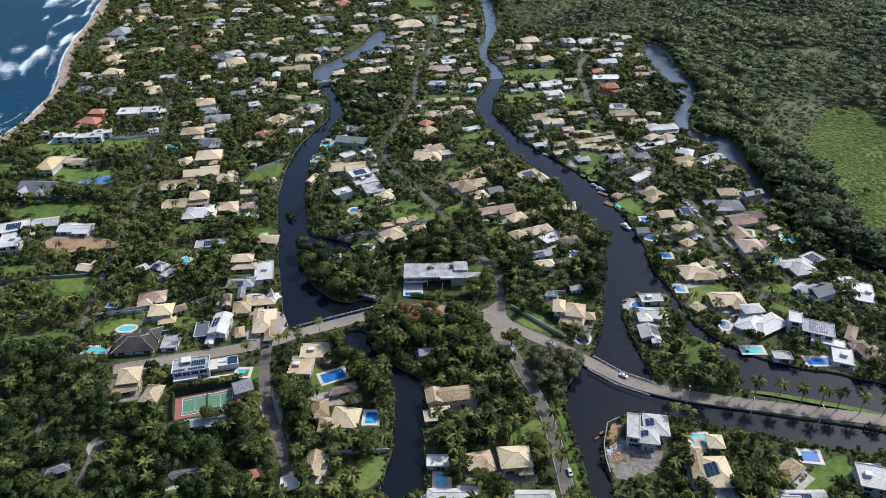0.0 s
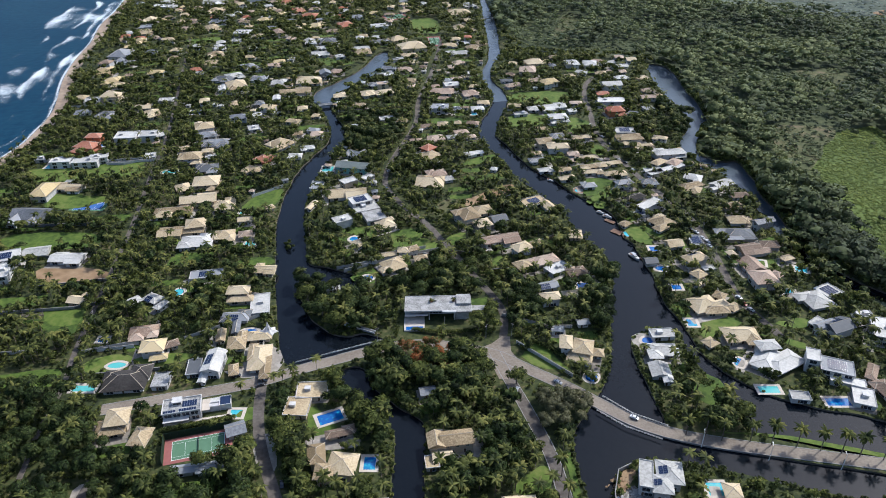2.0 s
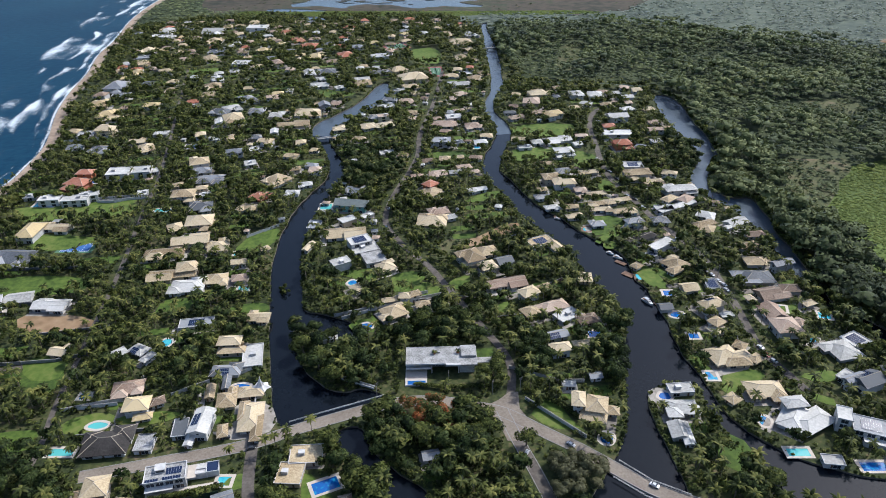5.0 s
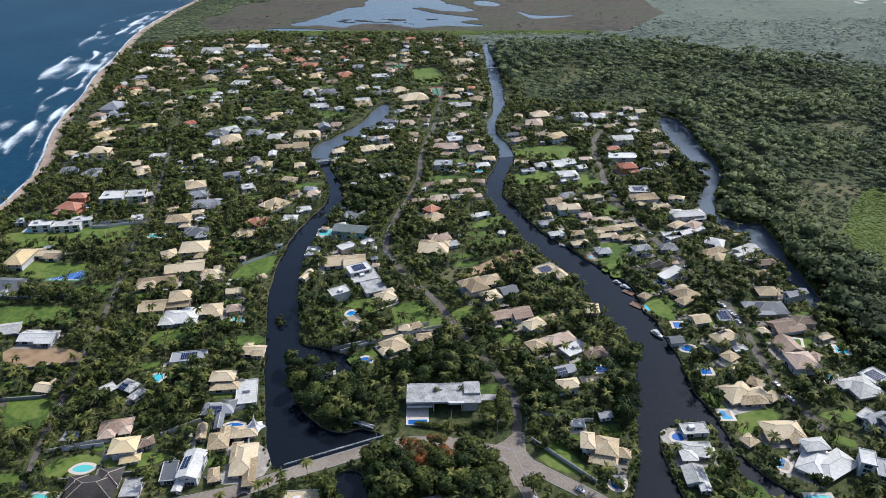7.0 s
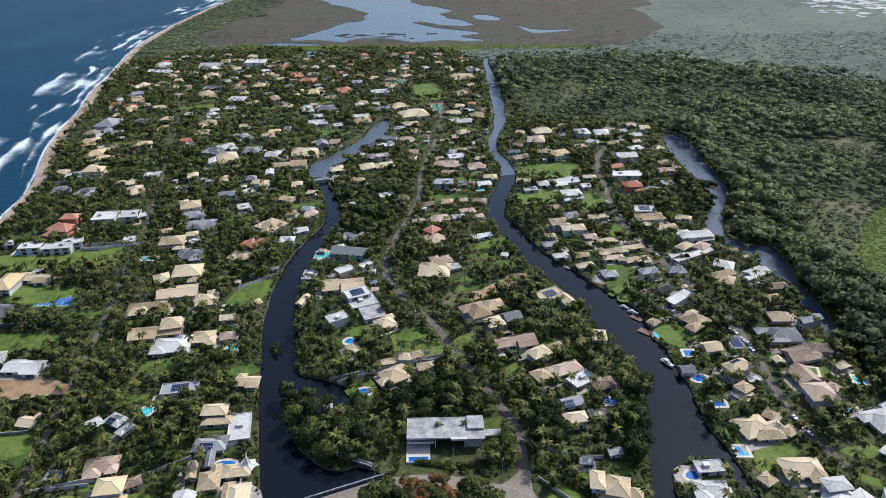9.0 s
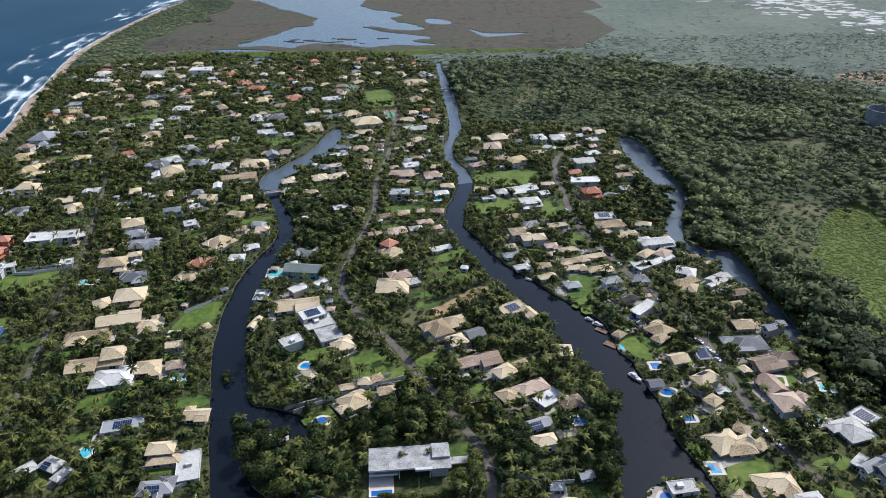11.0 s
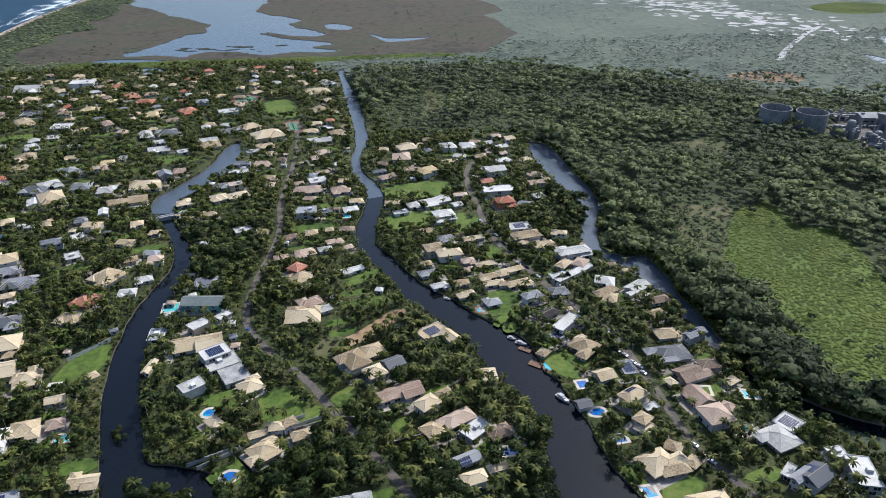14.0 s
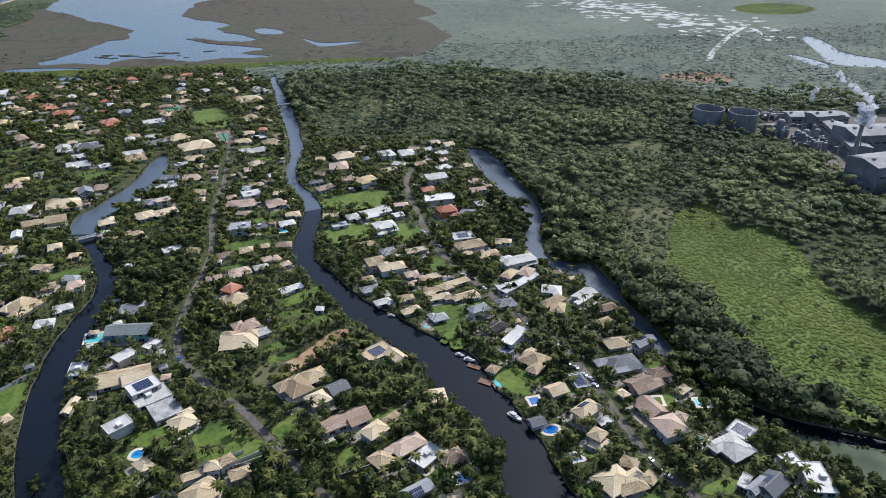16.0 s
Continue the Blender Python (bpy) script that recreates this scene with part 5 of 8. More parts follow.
house((-158.6, 467.7, 14.8, 14.7, 14, "ht1"))
house((-181.1, 502.3, 20.0, 17.6, 8, "ht2"), (-197.8, 496.8, 11.1, 13.6, 27, "ht1"))
house((-139.0, 446.6, 10.3, 7.3, 9, "gt1"))
house((-133.8, 426.4, 9.6, 8.8, 14, "hb1"))
house((-111.2, 382.5, 13.2, 9.0, -1, "gt1"))
house((-146.6, 377.7, 19.0, 8.3, 9, "fk1s"))
house((-72.0, 528.6, 25.9, 12.8, -11, "gG2"))
house((60.6, 362.0, 15.3, 7.5, 18, "gk1s"), (61.4, 347.4, 12.2, 8.1, 10, "ht2"), (74.3, 353.8, 10.7, 4.1, 9, "ht1"))
house((-403.9, 1018.2, 19.5, 21.7, -2, "ht1"))
house((-413.2, 1127.1, 17.8, 26.5, -2, "hw2"))
house((-408.3, 1089.7, 34.7, 15.7, -13, "fw2"))
house((-386.6, 952.3, 15.5, 20.7, 19, "ht1"))
house((-398.5, 982.7, 16.7, 15.3, 18, "fk1"))
house((-374.4, 900.9, 12.0, 18.9, 23, "hy2"))
house((-377.6, 844.0, 23.7, 28.3, -2, "hk2"))
house((-363.2, 817.2, 18.9, 15.1, 10, "fk1"))
house((-373.4, 785.2, 19.6, 19.2, 10, "hy1"))
house((-352.2, 752.2, 18.3, 17.7, 10, "hy1"))
house((-339.3, 738.4, 16.9, 10.7, 10, "hy1"))
house((-331.7, 699.7, 20.0, 14.6, -1, "ht2"))
house((-348.8, 693.8, 15.1, 14.4, 10, "fc1"))
house((-275.3, 693.8, 13.1, 9.0, -1, "gw1"))
house((-290.3, 671.1, 14.6, 9.0, 10, "gt1"))
house((-276.2, 655.6, 14.2, 17.2, 28, "ht1"))
house((-318.1, 651.9, 17.7, 15.2, 8, "hk1"))
house((-312.7, 834.0, 10.9, 13.2, 10, "hp1"))
house((-344.2, 1127.9, 31.1, 30.7, -2, "gw1"))
house((-326.5, 1066.0, 23.6, 23.7, -2, "ht1"))
house((-304.5, 971.9, 17.3, 27.4, 28, "ht1"))
house((-306.1, 1007.0, 22.9, 17.8, -2, "fk1"))
house((-267.8, 847.7, 19.5, 19.0, 18, "ht1"))
house((-271.6, 880.0, 12.2, 20.2, 21, "hw1"))
house((-264.5, 816.2, 14.7, 12.5, 7, "ht1"))
house((-266.2, 777.8, 7.0, 11.4, 30, "fw1"))
house((-234.8, 756.3, 21.5, 14.7, -2, "hk1"))
house((-330.6, 1157.8, 14.9, 14.5, 13, "ht1"))
house((-278.8, 1133.2, 29.7, 22.7, -2, "fw3"))
house((-279.1, 1117.3, 16.9, 14.4, -2, "fw1"))
house((-207.4, 1068.7, 16.9, 19.9, 22, "hr1"))
house((-185.5, 1033.2, 24.5, 18.7, -2, "hr1"))
house((-162.2, 1047.1, 12.5, 12.2, 29, "fk1"))
house((-244.5, 1010.8, 20.1, 17.9, -2, "hy1"))
house((-257.4, 940.1, 19.3, 18.5, -2, "fw2"))
house((-259.6, 909.4, 12.5, 12.3, -2, "fw1"))
house((-210.5, 940.3, 11.4, 19.0, 27, "hp2"))
house((-186.5, 960.2, 11.5, 16.3, -2, "ht1"))
house((-167.8, 977.2, 22.9, 17.3, -24, "hy1"))
house((-128.0, 982.3, 20.2, 19.8, 24, "hr1"))
house((-82.2, 968.0, 22.0, 16.7, 13, "fw2"))
house((-163.8, 900.2, 14.3, 20.4, 19, "gw1"))
house((-142.2, 900.0, 21.3, 20.5, 12, "hk1"))
house((-148.5, 872.2, 14.0, 11.0, 18, "gw1"))
house((-143.6, 848.2, 21.4, 15.8, 10, "gw1"))
house((-119.0, 838.2, 11.1, 10.5, 21, "fw1"))
house((-98.0, 870.8, 20.9, 11.0, 11, "gw1"))
house((-93.3, 852.3, 20.4, 18.4, 11, "ht1"))
house((-73.4, 897.4, 26.9, 13.5, 26, "hk1"))
house((-55.0, 900.2, 21.1, 17.5, 35, "ht2"))
house((-35.9, 868.6, 32.5, 23.6, 19, "ht2"))
house((-230.2, 874.8, 11.1, 11.7, 22, "fw1"))
house((-174.8, 828.3, 6.4, 11.5, -2, "fw1"))
house((-215.4, 797.3, 16.7, 20.1, 35, "hk1"))
house((-226.0, 768.5, 18.5, 15.3, 29, "hw1"))
house((-196.3, 755.3, 16.5, 14.7, -2, "hk1"))
house((-214.0, 729.9, 20.1, 22.4, 23, "ht2"))
house((-225.8, 725.1, 13.0, 16.2, 13, "gw1"))
house((-172.9, 742.6, 15.1, 14.2, -1, "hw1"))
house((-141.6, 749.1, 26.8, 18.9, 6, "ht1"))
house((-126.6, 767.1, 12.3, 13.1, 16, "gk2"))
house((-115.6, 778.9, 12.4, 11.3, 7, "hp1"))
house((-149.9, 714.0, 31.4, 11.6, 8, "gt1"))
house((-163.6, 687.8, 8.2, 12.8, 9, "gw2"))
house((-180.2, 680.5, 10.8, 10.8, 15, "hk1"))
house((-203.6, 678.9, 11.7, 13.2, 38, "ht1"))
house((-175.0, 650.1, 9.4, 9.1, 33, "fw1"))
house((-102.8, 700.9, 12.5, 11.1, 13, "ht1"))
house((-80.6, 672.8, 12.7, 8.6, 12, "ht1"))
house((-75.4, 707.3, 14.4, 13.1, 12, "ht1"), (-59.1, 709.6, 19.0, 12.8, 19, "ht1"))
house((-61.8, 730.4, 11.5, 8.2, 15, "fp2"))
house((-75.5, 734.4, 13.8, 10.0, 13, "hk1"))
house((-61.3, 768.1, 17.8, 9.1, 10, "fw1"))
house((-40.3, 784.2, 16.0, 13.4, 13, "hp1"))
house((-36.7, 837.7, 17.7, 12.1, 20, "ht1"))
house((-31.4, 813.4, 9.9, 11.2, 24, "ht1"))
house((-49.6, 824.8, 13.0, 8.1, 17, "fw1"))
house((25.6, 1046.2, 33.5, 22.7, 9, "ht1"))
house((40.8, 1092.6, 17.1, 19.0, 23, "gw1"))
house((10.2, 1091.1, 13.2, 14.2, 31, "ht1"))
house((23.9, 962.5, 19.5, 17.9, 24, "ht1"))
house((39.4, 951.9, 10.7, 11.0, 30, "ht1"))
house((36.9, 1003.6, 13.5, 12.7, 25, "ht1"))
house((27.2, 889.9, 13.1, 11.1, 19, "fw1"))
house((38.5, 868.9, 18.0, 15.8, 13, "ht1"))
house((20.0, 846.2, 26.1, 12.8, 8, "hw1"))
house((48.2, 889.6, 10.6, 12.5, 26, "ht1"))
house((10.2, 792.1, 7.9, 11.2, 13, "hp1"))
house((18.8, 808.6, 13.3, 10.6, 26, "hp1"))
house((10.3, 725.9, 15.4, 13.0, 11, "fw2"))
house((-0.2, 711.9, 26.0, 13.3, -1, "hp1"))
house((28.8, 705.5, 15.8, 14.6, 10, "hp1"))
house((-3.1, 660.5, 17.9, 12.5, -1, "fk2"))
house((13.6, 661.8, 8.2, 7.8, 18, "fk1"))
house((17.0, 751.3, 11.5, 7.9, 17, "hp1"))
house((31.0, 772.5, 11.1, 7.5, 30, "hw1"))
house((94.0, 771.8, 18.4, 17.8, -8, "hp2"))
house((104.0, 799.6, 20.0, 15.9, 10, "ht2"))
house((129.8, 828.6, 10.4, 7.2, 10, "ht1"))
house((111.9, 732.8, 19.8, 12.7, 19, "hy2"))
house((145.9, 797.6, 15.1, 16.1, 6, "hw2"))
house((166.6, 793.6, 15.8, 18.7, -2, "hw2"))
house((188.0, 805.4, 17.9, 7.6, 26, "gw1"))
house((198.8, 791.6, 19.5, 9.0, 4, "gw1"))
house((172.7, 767.1, 12.3, 8.7, -2, "ht1"))
house((175.0, 722.8, 20.7, 15.1, 8, "gw2"))
house((74.0, 729.0, 16.0, 9.0, 19, "hb1"))
house((86.7, 660.3, 11.4, 10.9, 13, "hw1"))
house((106.3, 665.3, 26.3, 12.5, 15, "gw1"))
house((106.9, 632.0, 17.6, 13.5, 7, "hw2"))
house((123.0, 654.2, 8.9, 8.8, 17, "gw1"))
house((74.0, 647.9, 12.1, 7.0, 11, "fw1"))
house((164.8, 674.9, 27.0, 13.1, -1, "fw2"), (162.4, 701.1, 13.4, 10.8, 5, "hr1"))
house((163.2, 649.0, 16.6, 13.9, 8, "hr2"))
house((160.4, 597.4, 16.3, 11.7, -1, "fw2s"))
house((160.7, 581.6, 23.9, 12.8, 7, "ht2"))
house((170.9, 568.6, 17.6, 9.5, 10, "ht1"))
house((186.7, 549.6, 26.5, 11.4, 8, "hw2"))
house((166.4, 520.9, 13.9, 7.0, 3, "fw1"))
house((213.9, 750.6, 14.5, 8.8, 21, "ht1"))
house((209.0, 710.3, 12.7, 8.6, 14, "hp1"))
house((100.8, 593.3, 12.8, 9.2, 9, "hk1"))
house((87.5, 575.9, 14.7, 10.1, 8, "ht2"))
house((96.9, 563.5, 19.0, 11.1, 5, "ht2"))
house((108.7, 554.0, 10.3, 8.3, 5, "hp1"))
house((121.7, 589.6, 17.6, 7.0, 6, "ht1"))
house((78.3, 555.9, 8.5, 7.0, 6, "ht1"))
house((76.8, 542.6, 14.0, 7.0, 7, "hk1"))
house((106.1, 541.0, 8.7, 7.0, 12, "hp1"))
house((120.2, 547.1, 15.9, 7.0, 10, "ht1"))
house((117.0, 529.2, 14.1, 7.4, 11, "ht1"))
house((134.2, 534.7, 21.7, 7.0, 15, "ht1"))
house((118.5, 519.5, 15.7, 7.0, 6, "ht1"))
house((134.8, 516.4, 18.9, 7.9, 13, "ht1"))
house((136.9, 494.9, 14.2, 8.0, 17, "hk2"))
house((81.2, 523.4, 11.7, 7.2, 13, "hw1"))
house((96.4, 508.1, 13.5, 7.0, 10, "ht1"))
house((111.0, 495.6, 10.9, 8.6, 8, "hk1"))
house((0.3, 622.6, 10.2, 8.9, -1, "ht1"))
house((14.3, 625.2, 6.7, 7.5, -1, "ht1"))
house((-5.8, 590.1, 15.0, 10.6, 12, "hp1"))
house((25.9, 592.6, 7.8, 7.0, 16, "hp1"))
house((25.8, 556.9, 16.4, 7.0, 18, "gw1"))
house((-302.2, 573.4, 19.8, 14.4, -14, "hr2"), (-304.7, 593.5, 14.8, 10.9, -1, "hr2"))
house((-277.4, 595.2, 17.9, 15.6, 6, "fw2"))
house((-258.8, 598.1, 14.8, 13.3, 8, "fw2"))
house((-251.0, 601.9, 7.2, 8.6, 27, "fw1"))
house((-311.2, 543.6, 15.6, 10.3, 6, "fw2"))
house((-290.7, 542.7, 19.6, 10.3, 7, "fw2"), (-283.4, 549.8, 14.1, 8.7, 15, "fw2"))
house((-331.9, 553.1, 9.3, 7.6, 11, "fk1"))
house((-244.1, 557.2, 8.3, 9.7, 13, "fw1"))
house((-214.4, 614.5, 16.9, 15.3, 20, "ht2"))
house((-209.1, 600.8, 16.8, 12.9, 7, "hk1"))
house((-196.1, 584.1, 23.4, 12.3, 7, "hk1"))
house((-220.2, 571.3, 9.0, 8.0, 13, "ht1"))
house((-207.6, 549.0, 18.8, 14.9, 8, "ht2"))
house((-196.2, 559.7, 9.8, 7.7, 11, "ht2"))
house((-192.2, 552.9, 8.4, 7.0, 12, "fw1"))
house((-187.9, 575.9, 12.0, 8.0, 9, "hk1"))
house((-189.1, 531.1, 18.2, 14.0, 14, "hk1"))
house((-170.9, 616.8, 9.5, 11.2, 21, "fw1"))
house((-128.8, 602.5, 9.8, 8.6, 13, "ht1"))
house((-52.0, 638.0, 12.7, 8.9, 16, "fw1"))
house((-78.8, 618.4, 8.8, 7.0, 15, "fw1"))
house((157.7, 501.2, 12.9, 9.0, 3, "hk1"))
house((-10.1, 502.9, 22.4, 17.0, -5, "ht1"))
house((17.1, 447.3, 17.4, 13.8, -66, "ht2"), (27.8, 457.6, 14.6, 12.6, 18, "ht1"))
house((27.0, 434.0, 11.5, 11.0, 22, "ht2"), (38.0, 440.0, 11.5, 10.0, 22, "gk2"))
house((37.7, 417.8, 25.3, 10.6, 17, "gp1"))
house((-39.9, 438.0, 12.1, 12.5, -61, "ht1"))
house((-25.8, 399.6, 8.2, 7.0, -1, "ht2"), (-20.3, 401.3, 9.0, 6.5, 25, "ht2"), (-35.1, 398.5, 9.6, 5.5, 13, "ht1"))
house((-31.8, 386.7, 13.6, 14.4, -58, "ht1"))
house((-14.3, 394.2, 9.9, 7.4, 12, "ht1"))
house((148.6, 342.4, 14.5, 17.1, -73, "ht1"), (154.3, 337.2, 15.0, 8.5, 4, "ht1"))
house((161.0, 350.9, 7.1, 8.0, -39, "ht1"))
house((165.4, 339.3, 6.7, 8.4, -59, "ht1"))
house((192.0, 382.4, 14.7, 13.5, -79, "gp1"), (191.8, 365.1, 14.8, 15.0, -85, "hp2"), (203.1, 371.9, 6.8, 6.9, -51, "hp1"))
house((197.3, 401.3, 13.4, 14.8, -77, "gb1"))
house((184.2, 396.9, 6.8, 5.9, -72, "ht1"))
house((197.5, 421.1, 14.9, 21.0, -91, "hk1"))
house((213.1, 407.5, 9.3, 12.1, -92, "hb1"))
house((204.3, 440.5, 11.5, 14.3, -91, "ht1"))
house((218.6, 433.5, 7.1, 15.8, -70, "gk2s"))
house((207.8, 461.8, 8.8, 14.9, -76, "ht1"))
house((188.6, 494.3, 8.1, 19.1, -69, "ht1"), (188.1, 486.1, 9.7, 13.4, -30, "ht1"))
house((177.6, 523.0, 6.1, 36.7, -62, "fw1"))
house((174.9, 536.5, 8.4, 14.9, -49, "ht1"))
house((187.4, 536.1, 9.8, 13.8, -44, "hp1"))
house((151.0, 438.2, 15.6, 14.5, -52, "ht1"))
house((151.1, 409.7, 9.8, 11.0, -79, "gt1"))
house((157.7, 387.9, 9.8, 15.8, -66, "ht2s"))
house((154.0, 369.4, 8.0, 9.2, -57, "ht2"), (153.5, 366.2, 8.1, 10.2, -53, "ht1"))
house((163.9, 380.0, 4.5, 7.2, -78, "fw1"))
house((124.9, 436.2, 6.7, 8.2, -50, "ht1"))
house((130.4, 388.8, 7.4, 8.6, -84, "gk1"))
house((147.7, 460.6, 7.3, 21.1, -51, "fw2"))
house((140.6, 451.6, 6.1, 12.1, -63, "fk1s"))
house((166.5, 413.6, 12.0, 7.2, -90, "fk1s"))
house((214.9, 345.7, 16.1, 15.5, -77, "hw1"), (226.8, 355.0, 10.7, 11.8, -63, "fw1s"))
house((213.8, 318.4, 11.2, 15.0, -68, "gk2s"), (206.0, 325.6, 3.9, 9.3, -55, "fw1"))
house((236.9, 316.1, 10.5, 18.6, -19, "fw2"))
house((217.3, 391.1, 6.0, 9.2, -68, "ht1"))
house((140.6, 475.4, 7.7, 17.9, -60, "hd1"))
house((212.1, 496.1, 10.7, 17.8, -61, "gw1"))
house((-139.7, 580.0, 19.4, 19.6, -34, "ht1"))
house((-147.4, 548.6, 13.3, 13.6, -26, "hr1"))
house((-151.7, 528.4, 15.3, 10.0, -28, "ht1"))
house((-125.1, 464.0, 6.6, 7.1, -54, "ht1"))
house((-95.4, 466.5, 4.9, 13.1, -18, "gt1"))
house((-71.5, 485.4, 28.6, 14.2, 9, "gt1"))
house((-60.4, 470.4, 15.3, 10.7, 26, 'fw2s'), (-56.5, 464.0, 17.4, 12.2, 23, 'fw1'), (-49.0, 450.5, 13.7, 15.1, 22, 'fc1'))
house((-70.0, 441.3, 8.1, 11.9, -60, "fw2"))
house((-72.2, 501.8, 7.8, 11.4, -53, "fw2"))
house((-58.9, 513.8, 5.7, 9.5, -43, "fw1"))
house((-72.8, 556.6, 14.0, 11.5, -29, "gk1"))
house((-96.3, 499.2, 8.7, 12.0, -4, "fk1"))
house((-11.9, 562.5, 10.8, 11.8, -42, "hr2"))
house((-10.3, 553.5, 14.7, 15.1, -56, "ht1s"))
house((-4.7, 517.9, 15.0, 10.0, 20, "hp1"), (4.0, 509.0, 9.0, 8.0, 20, "hw1"))
house((66.0, 470.5, 17.5, 11.5, 26, "ft1s"), (75.5, 463.5, 9.0, 13.0, 26, "gt1"))
house((50.2, 402.5, 9.9, 13.0, -59, "ht2"))
house((63.9, 391.1, 10.1, 17.6, -67, "hp1"))
house((49.4, 385.0, 11.0, 10.3, -62, "ht1"))
house((61.0, 411.7, 6.6, 10.2, -60, "ht1"))
house((-56.9, 412.3, 9.7, 7.0, -56, "ht1"))
house((-170.8, 352.4, 11.0, 8.2, -28, "hw1s"), (-181.3, 350.0, 7.5, 9.2, -45, "hw1"), (-163.3, 345.3, 4.8, 9.4, -30, "hw1"))
house((-164.7, 321.3, 16.1, 10.9, 12, "hp1"))
house((-154.1, 305.7, 13.2, 10.8, 8, "hy2"), (-149.6, 299.6, 9.6, 5.4, 14, "hy1"), (-146.2, 310.0, 8.3, 6.6, 27, "hb1"))
house((-160.0, 282.1, 21.8, 15.9, 6, "hd1"), (-142.4, 282.6, 7.7, 10.1, 4, "fc1"))
house((-128.8, 292.0, 6.3, 11.3, 8, "fk1"))
house((-214.5, 351.5, 10.7, 8.0, -10, "gt1"))
house((-121.2, 356.2, 13.6, 9.1, 3, "ht2"), (-119.3, 351.3, 15.4, 6.7, 5, "ht1"))
house((-106.7, 346.8, 10.2, 18.7, 10, "fw1"))
house((-117.7, 334.0, 16.0, 8.8, 2, "hk1s"))
house((-115.0, 324.3, 2.5, 11.4, 8, "gk1"))
house((-100.4, 316.4, 13.1, 7.2, 7, "ht1"))
house((-111.5, 310.9, 10.2, 11.7, 9, "ht1"))
house((-96.5, 298.8, 12.1, 20.3, 7, "ht1"))
house((-107.9, 289.4, 4.9, 9.1, 14, "ht1"))
house((-121.5, 317.3, 5.1, 11.0, 9, "gt1"))
house((-65.5, 274.3, 14.5, 10.5, 3, "ft1"), (-70.9, 263.0, 11.0, 11.5, -4, "ft1"))
house((-154.7, 250.2, 13.6, 11.3, 15, "ht1"), (-152.6, 254.0, 11.2, 12.0, 10, "ht2"), (-138.9, 244.0, 8.8, 11.9, -5, "ht1"))
house((-164.7, 200.0, 11.1, 6.0, 26, "hk1"))
house((-56.8, 230.8, 8.1, 11.7, 10, "ht2"), (-44.7, 225.3, 12.9, 12.4, -8, "ht2"), (-52.1, 220.6, 8.5, 9.1, -2, "ht2"))
house((-48.5, 245.9, 13.7, 4.4, 15, "hb1"))
house((-55.8, 201.6, 6.8, 13.5, -1, "gt1"))
house((14.8, 202.6, 11.9, 9.3, 12, "ht1"))
house((29.9, 201.8, 13.9, 11.8, 4, "ht2"))
house((113.1, 193.0, 12.1, 16.1, 1, 'ht2s'), (106.1, 197.4, 6.1, 16.7, -8, 'ht2'), (112.5, 185.8, 11.8, 6.8, -1, 'fw1'))
house((118.9, 211.6, 7.7, 8.1, -5, "ht1"))
house((146.1, 196.3, 7.0, 11.4, -54, "ht1"))
house((145.3, 183.5, 18.8, 4.0, 0, "gw1s"))
house((70.0, 297.0, 13.2, 8.9, -18, "ht1"), (72.4, 302.1, 10.7, 12.4, -14, "ht2"), (63.9, 305.6, 7.1, 11.4, -9, "ht2"), (80.2, 300.5, 6.5, 6.8, -11, "ht1"))
house((76.6, 326.7, 7.3, 5.6, 9, "gk1"))
house((61.9, 320.6, 6.4, 4.0, -4, "fw1"))
house((215.3, 271.0, 13.7, 9.1, -78, "hb1"), (215.1, 284.0, 5.4, 13.9, -35, "hb1"))
house((-118.4, 293.2, 10.1, 17.1, -1, "gw2s"))
house((4.6, 239.6, 15.6, 9.4, 8, "gt2"), (-4.6, 238.2, 9.5, 8.0, 98, "gt2"), (-1.6, 231.0, 9.4, 6.6, 8, "gt1"), (-6.2, 228.6, 5.6, 6.4, 8, "ft1"))

house((-67.0, 362.2, 9.5, 6.5, 12, "gw1"))

# the rest of the far streets: small houses on the plots that are still empty
_fr = random.Random(21)
FAR_V, FAR_F, FAR_I = [], [], []
FAR_TONE = [("t", "straw-coloured tiled"), ("w", "white"), ("k", "grey"), ("p", "pale pink tiled"), ("y", "ochre tiled"), ("r", "red tiled"), ("b", "brown tiled")]


